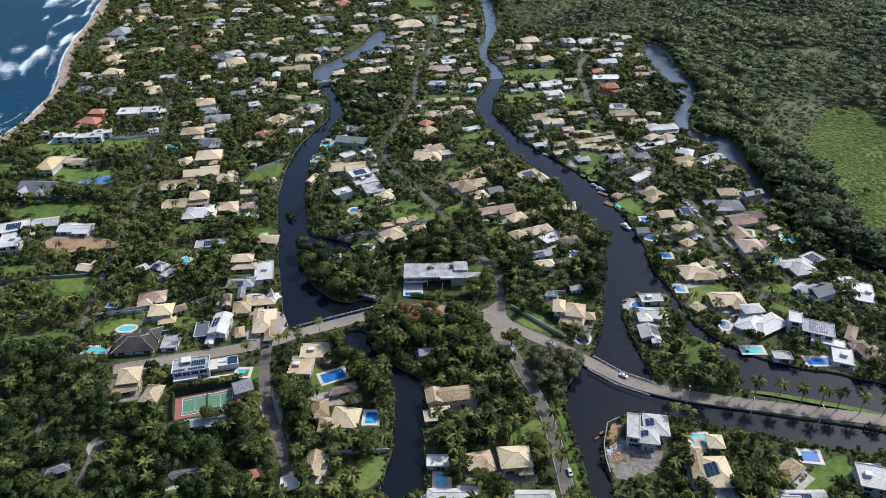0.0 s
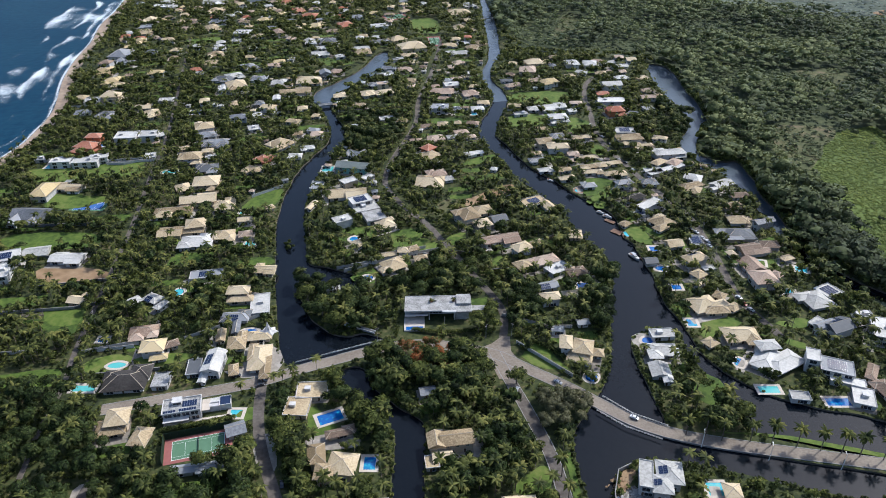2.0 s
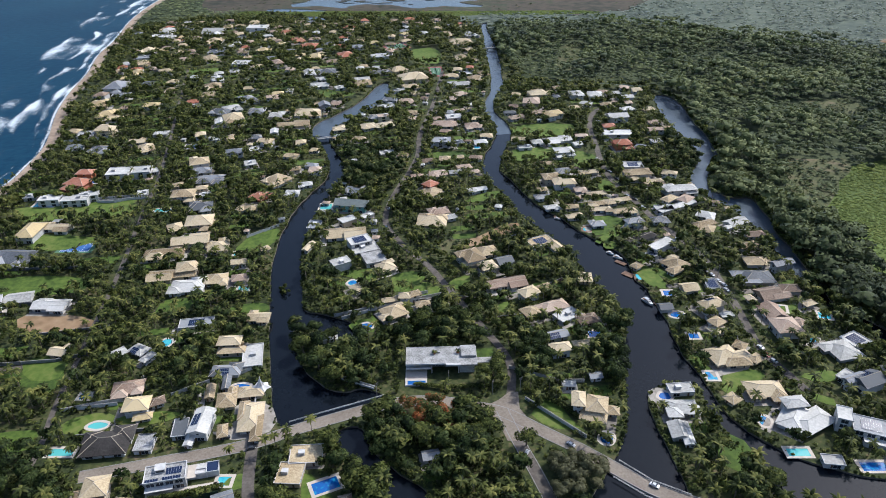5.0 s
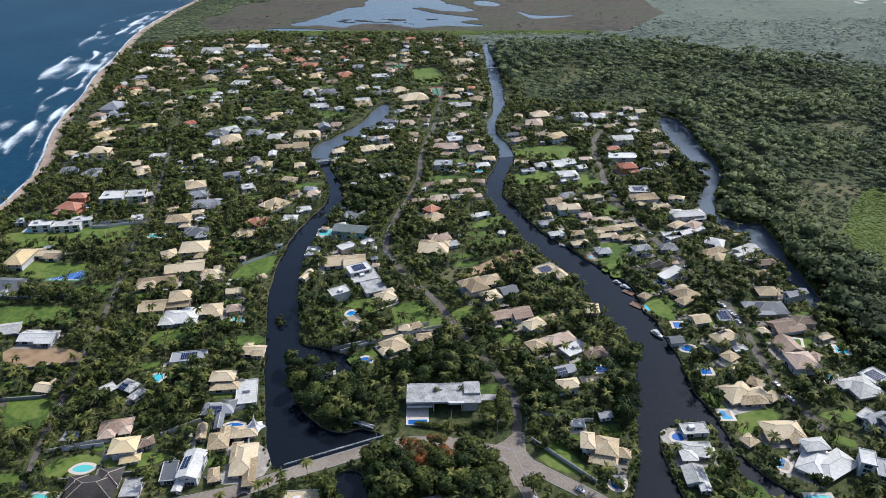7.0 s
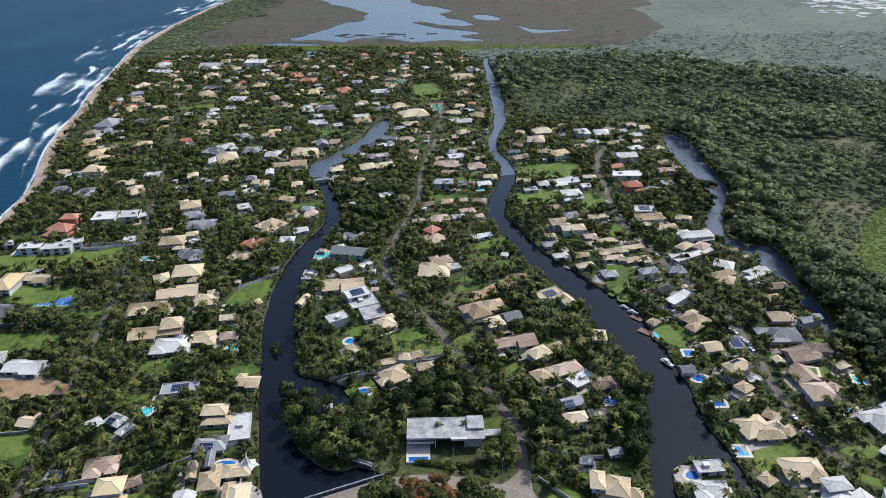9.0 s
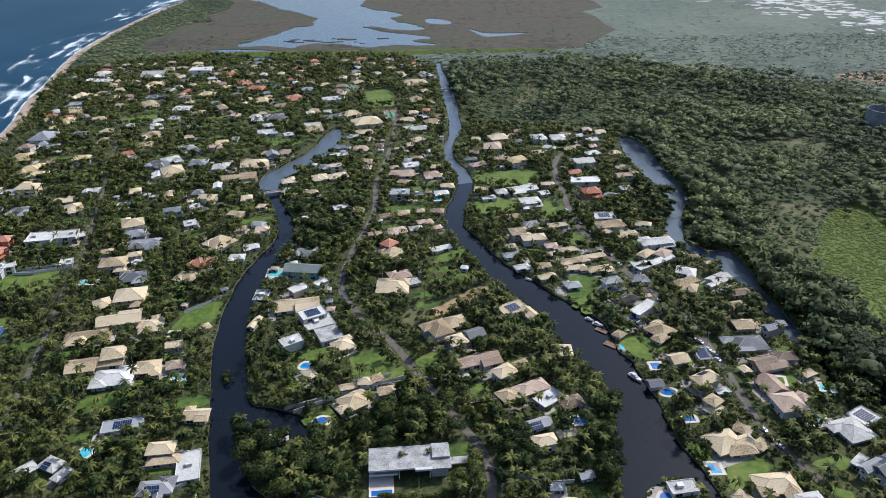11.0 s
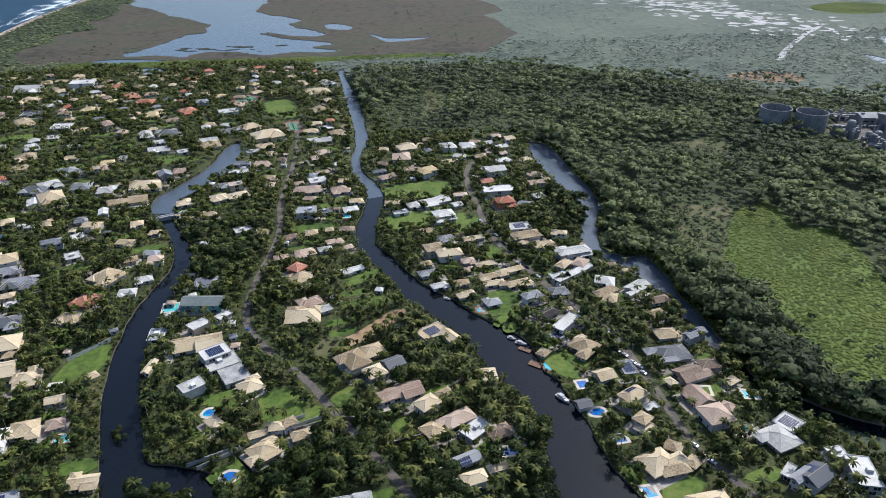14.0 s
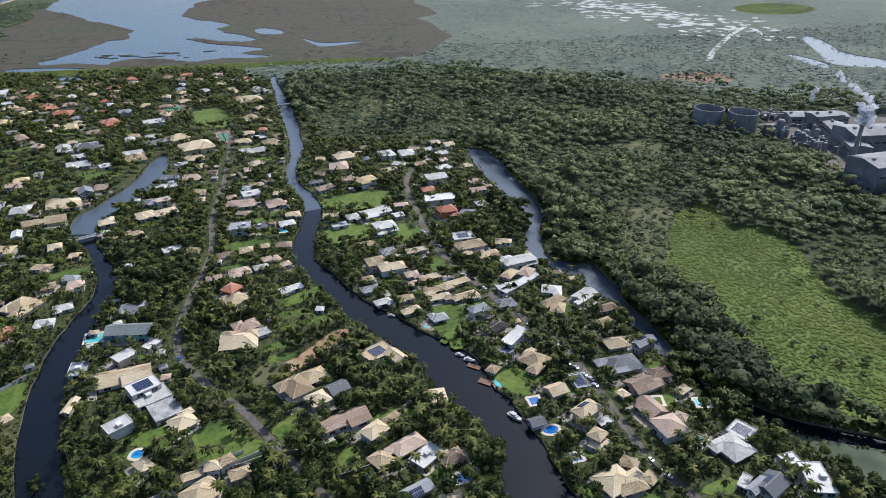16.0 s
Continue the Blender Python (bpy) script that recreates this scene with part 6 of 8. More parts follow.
def far_house(name, x, y, w_, d_, turn, tone, storeys, label, group):
    """A small house: walls with dark openings, a hipped or gabled roof, and a lower wing under the same roof."""
    h = 3.0 * storeys
    key, word = FAR_TONE[tone]
    thing = tagged(new(name), label % word, "house" if name == "bungalow" else "pavilion", group=group)
    thing.matrix_basis = pose(x, y, 0, 0, 0, turn)
    wv, wf, wi, rv, rf = [], [], [], [], []

    def wall(v, mat):
        q, f = box_vf(*v, base=len(wv))
        wv.extend(q); wf.extend(f); wi.extend([mat] * 6)
    parts_ = [(0, 0, w_, d_, h)]
    if w_ > 8:
        side = 1 if int(x + y) % 2 else -1
        parts_.append((side * w_ * .3, -d_ * .42, w_ * .44, d_ * .62, max(2.5, h - .5)))
    for cx_, cy_, ww, dd, hh in parts_:
        wall((cx_ - ww / 2 + .7, cy_ - dd / 2 + .7, -.1, cx_ + ww / 2 - .7, cy_ + dd / 2 - .7, hh + .1), 0)
        for k in range(max(1, int(ww / 4))):
            u = cx_ + (k - (max(1, int(ww / 4)) - 1) / 2) * ww * .28
            wall((u - .8, cy_ - dd / 2 + .62, hh - 2.1, u + .8, cy_ - dd / 2 + .695, hh - .9), 1)
        Wd, Dd = ww / 2, dd / 2
        n = len(rv)
        if Dd > Wd:
            q = max(Dd - Wd, .3); top = [(0, -q, hh + Wd * .44), (0, q, hh + Wd * .44)]
            f = [(1, 2, 5, 4), (3, 0, 4, 5), (0, 1, 4), (2, 3, 5)]
        else:
            q = max(Wd - Dd, .3); top = [(-q, 0, hh + Dd * .44), (q, 0, hh + Dd * .44)]
            f = [(0, 1, 5, 4), (1, 2, 5), (2, 3, 4, 5), (3, 0, 4)]
        ring = [(-Wd, -Dd), (Wd, -Dd), (Wd, Dd), (-Wd, Dd)]
        rv.extend((cx_ + p, cy_ + o, z) for p, o, z in [(p, o, hh) for p, o in ring] + top + [(p, o, hh - .2) for p, o in ring])
        rf.extend(tuple(n + t for t in g) for g in f + [(0, 6, 7, 1), (1, 7, 8, 2), (2, 8, 9, 3), (3, 9, 6, 0)])
    if name == "far_house":
        m, n = thing.matrix_basis, len(FAR_V)
        FAR_V.extend(tuple(m @ Vector(q)) for q in wv + rv)
        FAR_F.extend(tuple(i + n for i in q) for q in wf); FAR_F.extend(tuple(i + n + len(wv) for i in q) for q in rf)
        FAR_I.extend(wi); FAR_I.extend([tone + 2] * len(rf))
        bpy.data.objects.remove(thing)
        return
    put("wall", mesh_of("wall", wv, wf, [M_WHITE if tone != 4 else M_CREAM, M_GLASS], wi), thing)
    put("roof", mesh_of("roof", rv, rf, ROOF[key]), thing)


# long narrow lawns of the garden plots
_lr = random.Random(71)
_made = 0
for _ in range(6000):
    x, y = _lr.uniform(-345, 60), _lr.uniform(330, 960)
    a, b = _lr.uniform(8, 19), _lr.uniform(2.6, 5.0)
    i, j = int(x - MX0), int(y - MY0)
    if zone[j, i] != 1 or free[int(j - b - 1):int(j + b + 2), int(i - a - 1):int(i + a + 2)].mean() < .985 or _made >= 70:
        continue
    _made += 1
    k = len(GRASS_V)
    GRASS_V.extend((x + p * a, y + q * b + p * a * .12, .07) for p, q in ((-1, -1), (1, -1), (1, 1), (-1, 1)))
    GRASS_F.append((k, k + 1, k + 2, k + 3))
    block([(x + p * (a + 1), y + q * (b + 1) + p * a * .12) for p, q in ((-1, -1), (1, -1), (1, 1), (-1, 1))])
for gy_ in range(640, 1210, 22):
    for gx_ in range(-450, 60, 22):
        x, y = gx_ + _fr.uniform(-6, 6), gy_ + _fr.uniform(-6, 6)
        w_, d_ = _fr.uniform(10, 17), _fr.uniform(8, 12)
        i, j = int(x - MX0), int(y - MY0)
        if i < 12 or j < 12 or free[j - 8:j + 9, i - 10:i + 11].mean() < .9 or zone[j, i] != 1:
            continue
        if x < -405 + (y - 640) * -.12 or (x > -60 and y < 760) or _fr.random() < .42:
            continue
        far_house("far_house", x, y, w_, d_, _fr.choice((-12, 0, 8, 15)) + _fr.uniform(-4, 4), _fr.choice((0, 0, 0, 6, 0, 1, 1, 2, 2, 3, 4, 0, 3, 6, 5)), _fr.choice((.9, .9, .9, 1.7)), "distant house with a %s roof among palms", "far houses")
        block([(x - w_ / 2 - 1, y - d_ / 2 - 5), (x + w_ / 2 + 1, y - d_ / 2 - 5), (x + w_ / 2 + 1, y + d_ / 2 + 1), (x - w_ / 2 - 1, y + d_ / 2 + 1)])
tagged(new("far_houses", mesh_of("far_houses", FAR_V, FAR_F, [M_WHITE, M_GLASS] + [ROOF[q] for q, _ in FAR_TONE], FAR_I)), "distant pale houses with tiled roofs among palms", "houses", kind="stuff")
for x, y, w_, d_, turn, tone in COURTS:
    block([(x - w_ / 2 - 1, y - d_ / 2 - 10), (x + w_ / 2 + 1, y - d_ / 2 - 7), (x + w_ / 2 + 1, y + d_ / 2 + 4), (x - w_ / 2 - 1, y + d_ / 2 + 1)])
block([(TENT[0] - 6, TENT[1] - 14), (TENT[0] + 6, TENT[1] - 14), (TENT[0] + 6, TENT[1] + 5), (TENT[0] - 6, TENT[1] + 5)])
# small garden pavilions and outbuildings beside the houses
_hr = random.Random(33)
for _ in range(1500):
    x, y = _hr.uniform(-330, 235), _hr.uniform(460, 820)
    i, j = int(x - MX0), int(y - MY0)
    if zone[j, i] != 1 or free[j - 3:j + 4, i - 3:i + 4].mean() < .98:
        continue
    near_house = (~free[max(0, j - 11):j + 12, max(0, i - 11):i + 12]).mean()
    if not .3 < near_house < .8:
        continue
    w_ = _hr.uniform(4, 6.5)
    far_house("garden_pavilion", x, y, w_, w_ * _hr.uniform(.7, 1.0), _hr.uniform(-20, 20), _hr.choice((0, 0, 6, 1, 1, 2, 3)), .85, "small garden pavilion with a %s roof", "garden pavilions")
    block([(x - w_ / 2 - 1, y - w_ / 2 - 4), (x + w_ / 2 + 1, y - w_ / 2 - 4), (x + w_ / 2 + 1, y + w_ / 2 + 1), (x - w_ / 2 - 1, y + w_ / 2 + 1)])
_kept = 0
for _ in range(5000):
    x, y = _hr.uniform(-60, 238), _hr.uniform(470, 830)
    i, j = int(x - MX0), int(y - MY0)
    w_, d_ = _hr.uniform(7.5, 16), _hr.uniform(7, 11.5)
    if zone[j, i] != 1 or not thin[j, i] or free[j - 6:j + 7, i - 7:i + 8].mean() < .95 or _kept >= 22:
        continue
    _kept += 1
    far_house("bungalow", x, y, w_, d_, _hr.uniform(-35, 20), _hr.choice((0, 0, 6, 1, 2, 3, 0, 3)), _hr.choice((.85, .85, 1.6)), "small house with a %s roof between river gardens", "river garden houses")
    block([(x - w_ / 2 - 1, y - d_ / 2 - 4), (x + w_ / 2 + 1, y - d_ / 2 - 4), (x + w_ / 2 + 1, y + d_ / 2 + 1), (x - w_ / 2 - 1, y + d_ / 2 + 1)])
for _ in range(9000):
    x, y = _hr.uniform(-140, 70), _hr.uniform(530, 800)
    i, j = int(x - MX0), int(y - MY0)
    w_, d_ = _hr.uniform(8.5, 14), _hr.uniform(7, 10)
    if zone[j, i] != 1 or free[j - 6:j + 7, i - 7:i + 8].mean() < .96 or noise.noise((x * .012, y * .012, 5.0)) < 0:
        continue
    far_house("bungalow", x, y, w_, d_, _hr.uniform(-18, 15), _hr.choice((0, 0, 6, 1, 2, 3, 0, 3)), _hr.choice((.85, .85, 1.5)), "small house with a %s roof among garden trees", "garden houses")
    block([(x - w_ / 2 - 1, y - d_ / 2 - 5), (x + w_ / 2 + 1, y - d_ / 2 - 5), (x + w_ / 2 + 1, y + d_ / 2 + 1), (x - w_ / 2 - 1, y + d_ / 2 + 1)])
tagged(new("pavement", mesh_of("pavement", PAVE_V, PAVE_F, M_PAVING)), "pale paved yards and terraces round the houses", "pavement", kind="structure")
tagged(new("lawn", mesh_of("lawn", GRASS_V, GRASS_F, M_LAWN)), "green front lawns before the houses", "lawn", kind="structure")
for x, y, w_, d_, turn, h in PLANT:
    block([(x - w_ / 2 - 2, y - d_ / 2 - 2), (x + w_ / 2 + 2, y - d_ / 2 - 2), (x + w_ / 2 + 2, y + d_ / 2 + 2), (x - w_ / 2 - 2, y + d_ / 2 + 2)])
for x, y in TANKS:
    block([(x - 18, y - 18), (x + 18, y - 18), (x + 18, y + 18), (x - 18, y + 18)])


# ---- the long concrete villa above the junction ----
def villa():
    v = tagged(new("villa"), "long white modernist villa with a weathered concrete roof", "house")
    v.matrix_basis = pose(-22.2, 326, 0, 0, 0, 1.0)
    c = ROOF["c"]
    put("wall", boxes("wall", [(1.0, 12.5, -.1, 36.0, 19.5, 6.2), (1.0, 9.5, -.1, 6.0, 12.5, 3.0), (28.5, 7.0, -.1, 36.2, 12.5, 6.2)], M_WHITE), v)
    put("roof", boxes("roof", [(0, 6.2, 6.2, 29.0, 20.2, 6.9), (29.0, 5.0, 6.19, 37.4, 20.2, 6.89)], c), v, label="stained flat concrete roof")
    put("parapet", boxes("parapet", [(-.1, 6.0, 6.2, 29.0, 6.2, 7.15), (-.1, 20.2, 6.2, 37.5, 20.4, 7.15), (-.1, 6.2, 6.2, 0, 20.2, 7.15), (37.4, 4.9, 6.2, 37.55, 20.4, 7.15), (21.0, 4.6, 6.2, 28.8, 6.0, 7.25)], M_WHITE), v)
    put("roof_block", boxes("roof_block", [(29.2, 11.0, 6.9, 37.2, 20.0, 8.2)], c), v)
    put("roof_block", boxes("roof_block", [(14.0, 15.0, 6.9, 18.0, 17.0, 7.8)], c), v)
    put("balcony", boxes("balcony", [(0, 6.6, 2.9, 13.0, 12.5, 3.25), (0, 6.4, 3.25, 13.0, 6.6, 4.2)], M_WHITE), v)
    put("terrace", boxes("terrace", [(0, -3.0, -.1, 11.0, 9.4, .4)], M_DECK), v)
    put("terrace_pool", boxes("terrace_pool", [(.8, -2.4, .3, 10.2, .6, .44)], M_POOL), v)
    put("terrace_wall", boxes("terrace_wall", [(-.3, -3.3, -.1, 11.3, -3.0, .9), (-.3, -3.0, -.1, 0, 9.4, .9)], M_WHITE), v)
    for i in range(8):
        x = 3.2 + i * 3.5
        for z in (1.4, 4.7):
            if z < 2 and x < 6.5:
                continue
            fr = put("window", BIGWIN, v, pose(x, 12.47, z))
            put("pane", BIGPANE, fr)
    put("column", boxes("column", [(27.6, 6.6, 0, 28.1, 7.1, 6.2)], M_WHITE), v)
    put("column", boxes("column", [(13.4, 6.8, 0, 13.8, 7.2, 6.2)], M_WHITE), v)
    put("carport_roof", boxes("carport_roof", [(37.6, 11, 3.0, 46.5, 15.5, 3.3), (45.9, 11.3, -.1, 46.3, 15.2, 3.0)], c), v)
    block([(-26, 318), (18, 320), (27, 348), (-24, 347)])


villa()


def terrace_house():
    """A white two-storey block with a stair head and panels on its roof, and a low pergola wing beside it."""
    h = tagged(new("house"), "white flat-roofed modern house with rooftop solar panels and pergola wing", "house")
    h.matrix_basis = pose(-132.4, 254.2, 0, 0, 0, 12)
    put("wall", boxes("wall", [(.3, .6, -.1, 17.4, 9.6, 5.6)], M_WHITE), h)
    put("wall", boxes("wall", [(17.4, 4.0, -.1, 30.8, 9.6, 2.9)], M_WHITE), h)
    put("roof", boxes("roof", [(0, 0, 5.6, 17.6, 10, 5.9)], ROOF["c"]), h, label="grey flat roof")
    rim = lambda x0, y0, x1, y1, z, e: [(x0, y0, z, x1, y0 + .25, z + e), (x0, y1 - .25, z, x1, y1, z + e), (x0, y0 + .25, z, x0 + .25, y1 - .25, z + e), (x1 - .25, y0 + .25, z, x1, y1 - .25, z + e)]
    put("parapet", boxes("parapet", rim(0, 0, 17.6, 10, 5.9, .6), M_WHITE), h)
    put("stair_head", boxes("stair_head", [(4.6, 5.4, 5.9, 8.8, 9.0, 7.7), (4.4, 5.2, 7.7, 9.0, 9.2, 7.9)], M_WHITE), h)
    put("stair_head_window", boxes("stair_head_window", [(4.9, 5.36, 6.3, 8.5, 5.42, 7.4)], M_GLASS), h)
    for x0, nx, y0, ny in ((1.2, 5, 1.3, 1), (8.4, 7, 1.5, 1), (9.6, 6, 4.6, 2)):
        for i in range(nx):
            for j in range(ny):
                put("solar_panel", PANEL, h, pose(x0 + i * 1.12, y0 + j * 1.95, 6.15, 8, 0, 0))
    put("terrace_roof", boxes("terrace_roof", [(17.6, 2.2, 2.9, 21.2, 10, 3.2)], M_DECK), h, label="pale paved roof terrace")
    put("roof", boxes("roof", [(21.2, 6.6, 2.9, 25.6, 10, 3.19)], ROOF["w"]), h)
    put("glass_roof", boxes("glass_roof", [(25.9, 4.2, 3.3, 30.6, 9.6, 3.4)], M_SOLAR), h, label="dark glazed pergola roof")
    put("pergola_frame", boxes("pergola_frame", rim(25.5, 3.8, 31.0, 10, 3.1, .5) + rim(21.0, 3.8, 25.8, 6.9, 3.15, .35), M_WHITE), h)
    for x, y in ((21.1, 3.9), (25.6, 3.9), (30.7, 3.9)):
        put("column", boxes("column", [(x, y, -.1, x + .25, y + .25, 3.1)], M_WHITE), h)
    for i in range(4):
        for z in (1.3, 4.2):
            fr = put("window", BIGWIN, h, pose(2.7 + i * 4.0, .57, z))
            put("pane", BIGPANE, fr)
    put("terrace", boxes("terrace", [(0, -3.2, -.1, 31.0, .6, .16)], M_DECK), h)
    put("canopy", boxes("canopy", [(.3, -2.2, 2.7, 12.0, .6, 2.9)], M_WHITE), h)
    c, q = math.cos(radians(12)), math.sin(radians(12))
    block([(-132.4 + u * c - v * q, 254.2 + u * q + v * c) for u, v in ((-2, -5), (34, -5), (34, 13), (-2, 13))])


terrace_house()


def potted_palm(x, y, z, turn):
    p = tagged(new("potted_palm"), "small green palm in a pot on the concrete roof", "plant", group="roof palms")
    p.matrix_basis = pose(x, y, z, 0, 0, turn)
    put("pot", boxes("pot", [(-.6, -.6, 0, .6, .6, .8)], M_TERRA), p)
    v, f, _ = palm_mesh(3 + int(turn), 16, 3)
    put("crown", mesh_of("crown", v * 1.9 + np.array((0, 0, 1.7)), f, M_PALM), p)
    put("trunk", boxes("trunk", [(-.12, -.12, .8, .12, .12, 1.9)], M_BARK), p)


# ---- pools ----
def pool(x, y, w, d, turn, rounded=False):
    n = 20 if rounded else 0
    p = tagged(new("swimming_pool"), "blue swimming pool with a pale stone edge", "swimming pool", group="swimming pools")
    p.matrix_basis = pose(x, y, 0, 0, 0, turn)
    a, b = w / 2, d / 2
    if rounded:
        ring = [(a * math.cos(t) * (1 + .12 * math.sin(2 * t)), b * math.sin(t)) for t in np.linspace(0, 2 * math.pi, n, endpoint=False)]
        out = [(u * (1 + 1.6 / a), q * (1 + 1.6 / b)) for u, q in ring]
    else:
        ring = [(-a, -b), (a, -b), (a, b), (-a, b)]
        out = [(-a - 1.6, -b - 1.3), (a + 1.6, -b - 1.3), (a + 1.6, b + 1.6), (-a - 1.6, b + 1.6)]
    k = len(ring)
    v = [(q[0], q[1], .16) for q in out] + [(q[0], q[1], .16) for q in ring] + [(q[0], q[1], 0.06) for q in ring] + [(q[0], q[1], -.1) for q in out]
    f = []
    for i in range(k):
        j = (i + 1) % k
        f += [(i, j, k + j, k + i), (k + i, k + j, 2 * k + j, 2 * k + i), (3 * k + i, 3 * k + j, j, i)]
    put("deck", mesh_of("deck", v, f, M_WOODDECK if x in (126.4, 103) else M_DECK), p)
    put("water", mesh_of("water", [(q[0], q[1], .09) for q in ring], [tuple(range(k))], M_POOL), p, label="clear blue water")
    c, s = math.cos(radians(turn)), math.sin(radians(turn))
    A, B = a + 2, b + 3.5
    block([(x + i * A * c - j * B * s, y + i * A * s + j * B * c) for i, j in ((-1, -1), (1, -1), (1, .7), (-1, .7))])


ROUND_POOLS = {-47.4, -60.5, -170.8, 74, 103, -108, -159.6, 136.5, 109.7, 152.6}
for row in POOLS:
    pool(*row, rounded=row[0] in ROUND_POOLS)

# ---- plants ----
def crown_mesh(seed, n, size, flat=.8):
    """A crown of unit radius round (0, 0, 1): n leaf clumps set in lumps, with gaps."""
    r = np.random.RandomState(seed)
    lumps = r.normal(size=(7, 3)); lumps /= np.linalg.norm(lumps, axis=1)[:, None]; lumps[:, 2] = np.abs(lumps[:, 2]) * .8 - .15
    lumps *= r.uniform(.35, .62, (7, 1))
    d = r.normal(size=(n, 3)); d /= np.linalg.norm(d, axis=1)[:, None]
    d[:, 2] = np.where(d[:, 2] < -.25, -d[:, 2], d[:, 2])
    which = r.randint(0, 7, n)
    c = lumps[which] + d * r.uniform(.3, .52, (n, 1))
    c[:, 2] = c[:, 2] * flat + 1.0
    nrm = d + r.normal(size=(n, 3)) * .45; nrm /= np.linalg.norm(nrm, axis=1)[:, None]
    ref = r.normal(size=(n, 3))
    u = np.cross(nrm, ref); u /= np.linalg.norm(u, axis=1)[:, None]
    w = np.cross(nrm, u)
    s = size * r.uniform(.6, 1.3, (n, 1))
    a, b = c - u * s - w * s * .75, c + u * s - w * s * .6
    e = c + u * s * r.uniform(-.5, .5, (n, 1)) + w * s * 1.1 - nrm * s * .25
    v = np.stack([a, b, e], 1).reshape(-1, 3)
    f = np.arange(3 * n).reshape(-1, 3)
    out = c - np.array((0, 0, .8)); out /= np.linalg.norm(out, axis=1)[:, None]
    soft = out * .5 + d * .45 + nrm * .3; soft /= np.linalg.norm(soft, axis=1)[:, None]
    bad = (soft * nrm).sum(1) < .15
    soft[bad] = nrm[bad]
    return v, f, np.repeat(soft, 3, axis=0)


def palm_mesh(seed, fronds, segs):
    """Arching fronds of length 1 round the origin; each a ridge with two drooping halves."""
    r = np.random.RandomState(seed)
    V, Fc = [], []
    for k in range(fronds):
        az = 2 * math.pi * (k * .382 + r.uniform(-.03, .03))
        up = r.uniform(-.35, 1.05)
        L = r.uniform(.8, 1.1)
        base = len(V)
        x = z = 0.0
        ang = up
        for s in range(segs + 1):
            t = s / segs
            wd = .15 * (math.sin(math.pi * (.14 + .8 * t)) if s < segs else .15)
            for off, dz in ((-wd, -wd * .55), (0, 0), (wd, -wd * .55)):
                V.append((x * math.cos(az) - off * math.sin(az), x * math.sin(az) + off * math.cos(az), z + dz))
            ang -= 1.5 / segs
            x += L / segs * math.cos(ang + .4); z += L / segs * math.sin(ang + .4)
        for s in range(segs):
            q = base + s * 3
            for a, b in ((0, 1), (1, 2)):
                Fc += [(q + a, q + b, q + 3 + b), (q + a, q + 3 + b, q + 3 + a)]
    return np.array(V), np.array(Fc), None


def trunk_mesh(seed, height, r0, r1, lean, limbs=0):
    r = random.Random(seed)
    az = r.uniform(0, 6.28)
    v, f = [], []

    def tube(pts, radii, sides=5):
        k0 = len(v)
        for (x, y, z), rad in zip(pts, radii):
            for j in range(sides):
                a = 2 * math.pi * j / sides
                v.append((x + rad * math.cos(a), y + rad * math.sin(a), z))
        for i in range(len(pts) - 1):
            for j in range(sides):
                k = (j + 1) % sides
                f.append((k0 + i * sides + j, k0 + i * sides + k, k0 + (i + 1) * sides + k, k0 + (i + 1) * sides + j))
    top = (lean * math.cos(az), lean * math.sin(az), height)
    tube([(0, 0, -.15), (top[0] * .3, top[1] * .3, height * .5), top], [r0, (r0 + r1) / 2, r1])
    for i in range(limbs):
        a = az + 2.1 * i + r.uniform(-.4, .4)
        s = (top[0] * .6, top[1] * .6, height * .65)
        tube([s, (s[0] + height * .35 * math.cos(a), s[1] + height * .35 * math.sin(a), height * 1.05)], [r1 * .9, r1 * .35], 4)
    return v, f, top


def widened(mask, reach):
    """The mask grown by that many cells."""
    out = mask.copy()
    for _ in range(reach):
        g = out.copy()
        g[1:] |= out[:-1]; g[:-1] |= out[1:]; g[:, 1:] |= out[:, :-1]; g[:, :-1] |= out[:, 1:]
        out = g
    return out


riverside = widened(wetland, 22)
bankside = widened(wetland, 3)
bankside[:, :MX0 * -1 - 330] = False


def scatter(step, seed, zones, density, freq, thinned=True, off_bank=False):
    """Jittered points on free cells of those zones, thinned by a soft noise."""
    r = np.random.RandomState(seed)
    xs, ys = np.meshgrid(np.arange(MX0, MX0 + MW, step), np.arange(MY0, MY0 + MH, step))
    p = np.column_stack([xs.ravel(), ys.ravel()]) + r.uniform(-.45, .45, (xs.size, 2)) * step
    i = np.clip((p[:, 0] - MX0).astype(int), 0, MW - 1); j = np.clip((p[:, 1] - MY0).astype(int), 0, MH - 1)
    ok = free[j, i] & np.isin(zone[j, i], zones) & ~(bankside[j, i] & off_bank)
    p = p[ok]
    soft = np.array([noise.noise((x * freq, y * freq, seed * 1.7)) for x, y in p])
    i = np.clip((p[:, 0] - MX0).astype(int), 0, MW - 1); j = np.clip((p[:, 1] - MY0).astype(int), 0, MH - 1)
    keep = r.uniform(0, 1, len(p)) < np.clip(density + soft * .6, 0, 1) * np.where(thin[j, i] & thinned & (p[:, 1] > 440), .95, np.where((p[:, 1] < 340) & thinned & (zone[j, i] == 1), .72, 1))
    return p[keep], r


def soften(me, normals):
    """Rounded shading normals for a crown."""
    me.polygons.foreach_set("use_smooth", np.ones(len(me.polygons), dtype=bool))
    me.normals_split_custom_set_from_vertices(normals.astype(np.float32))


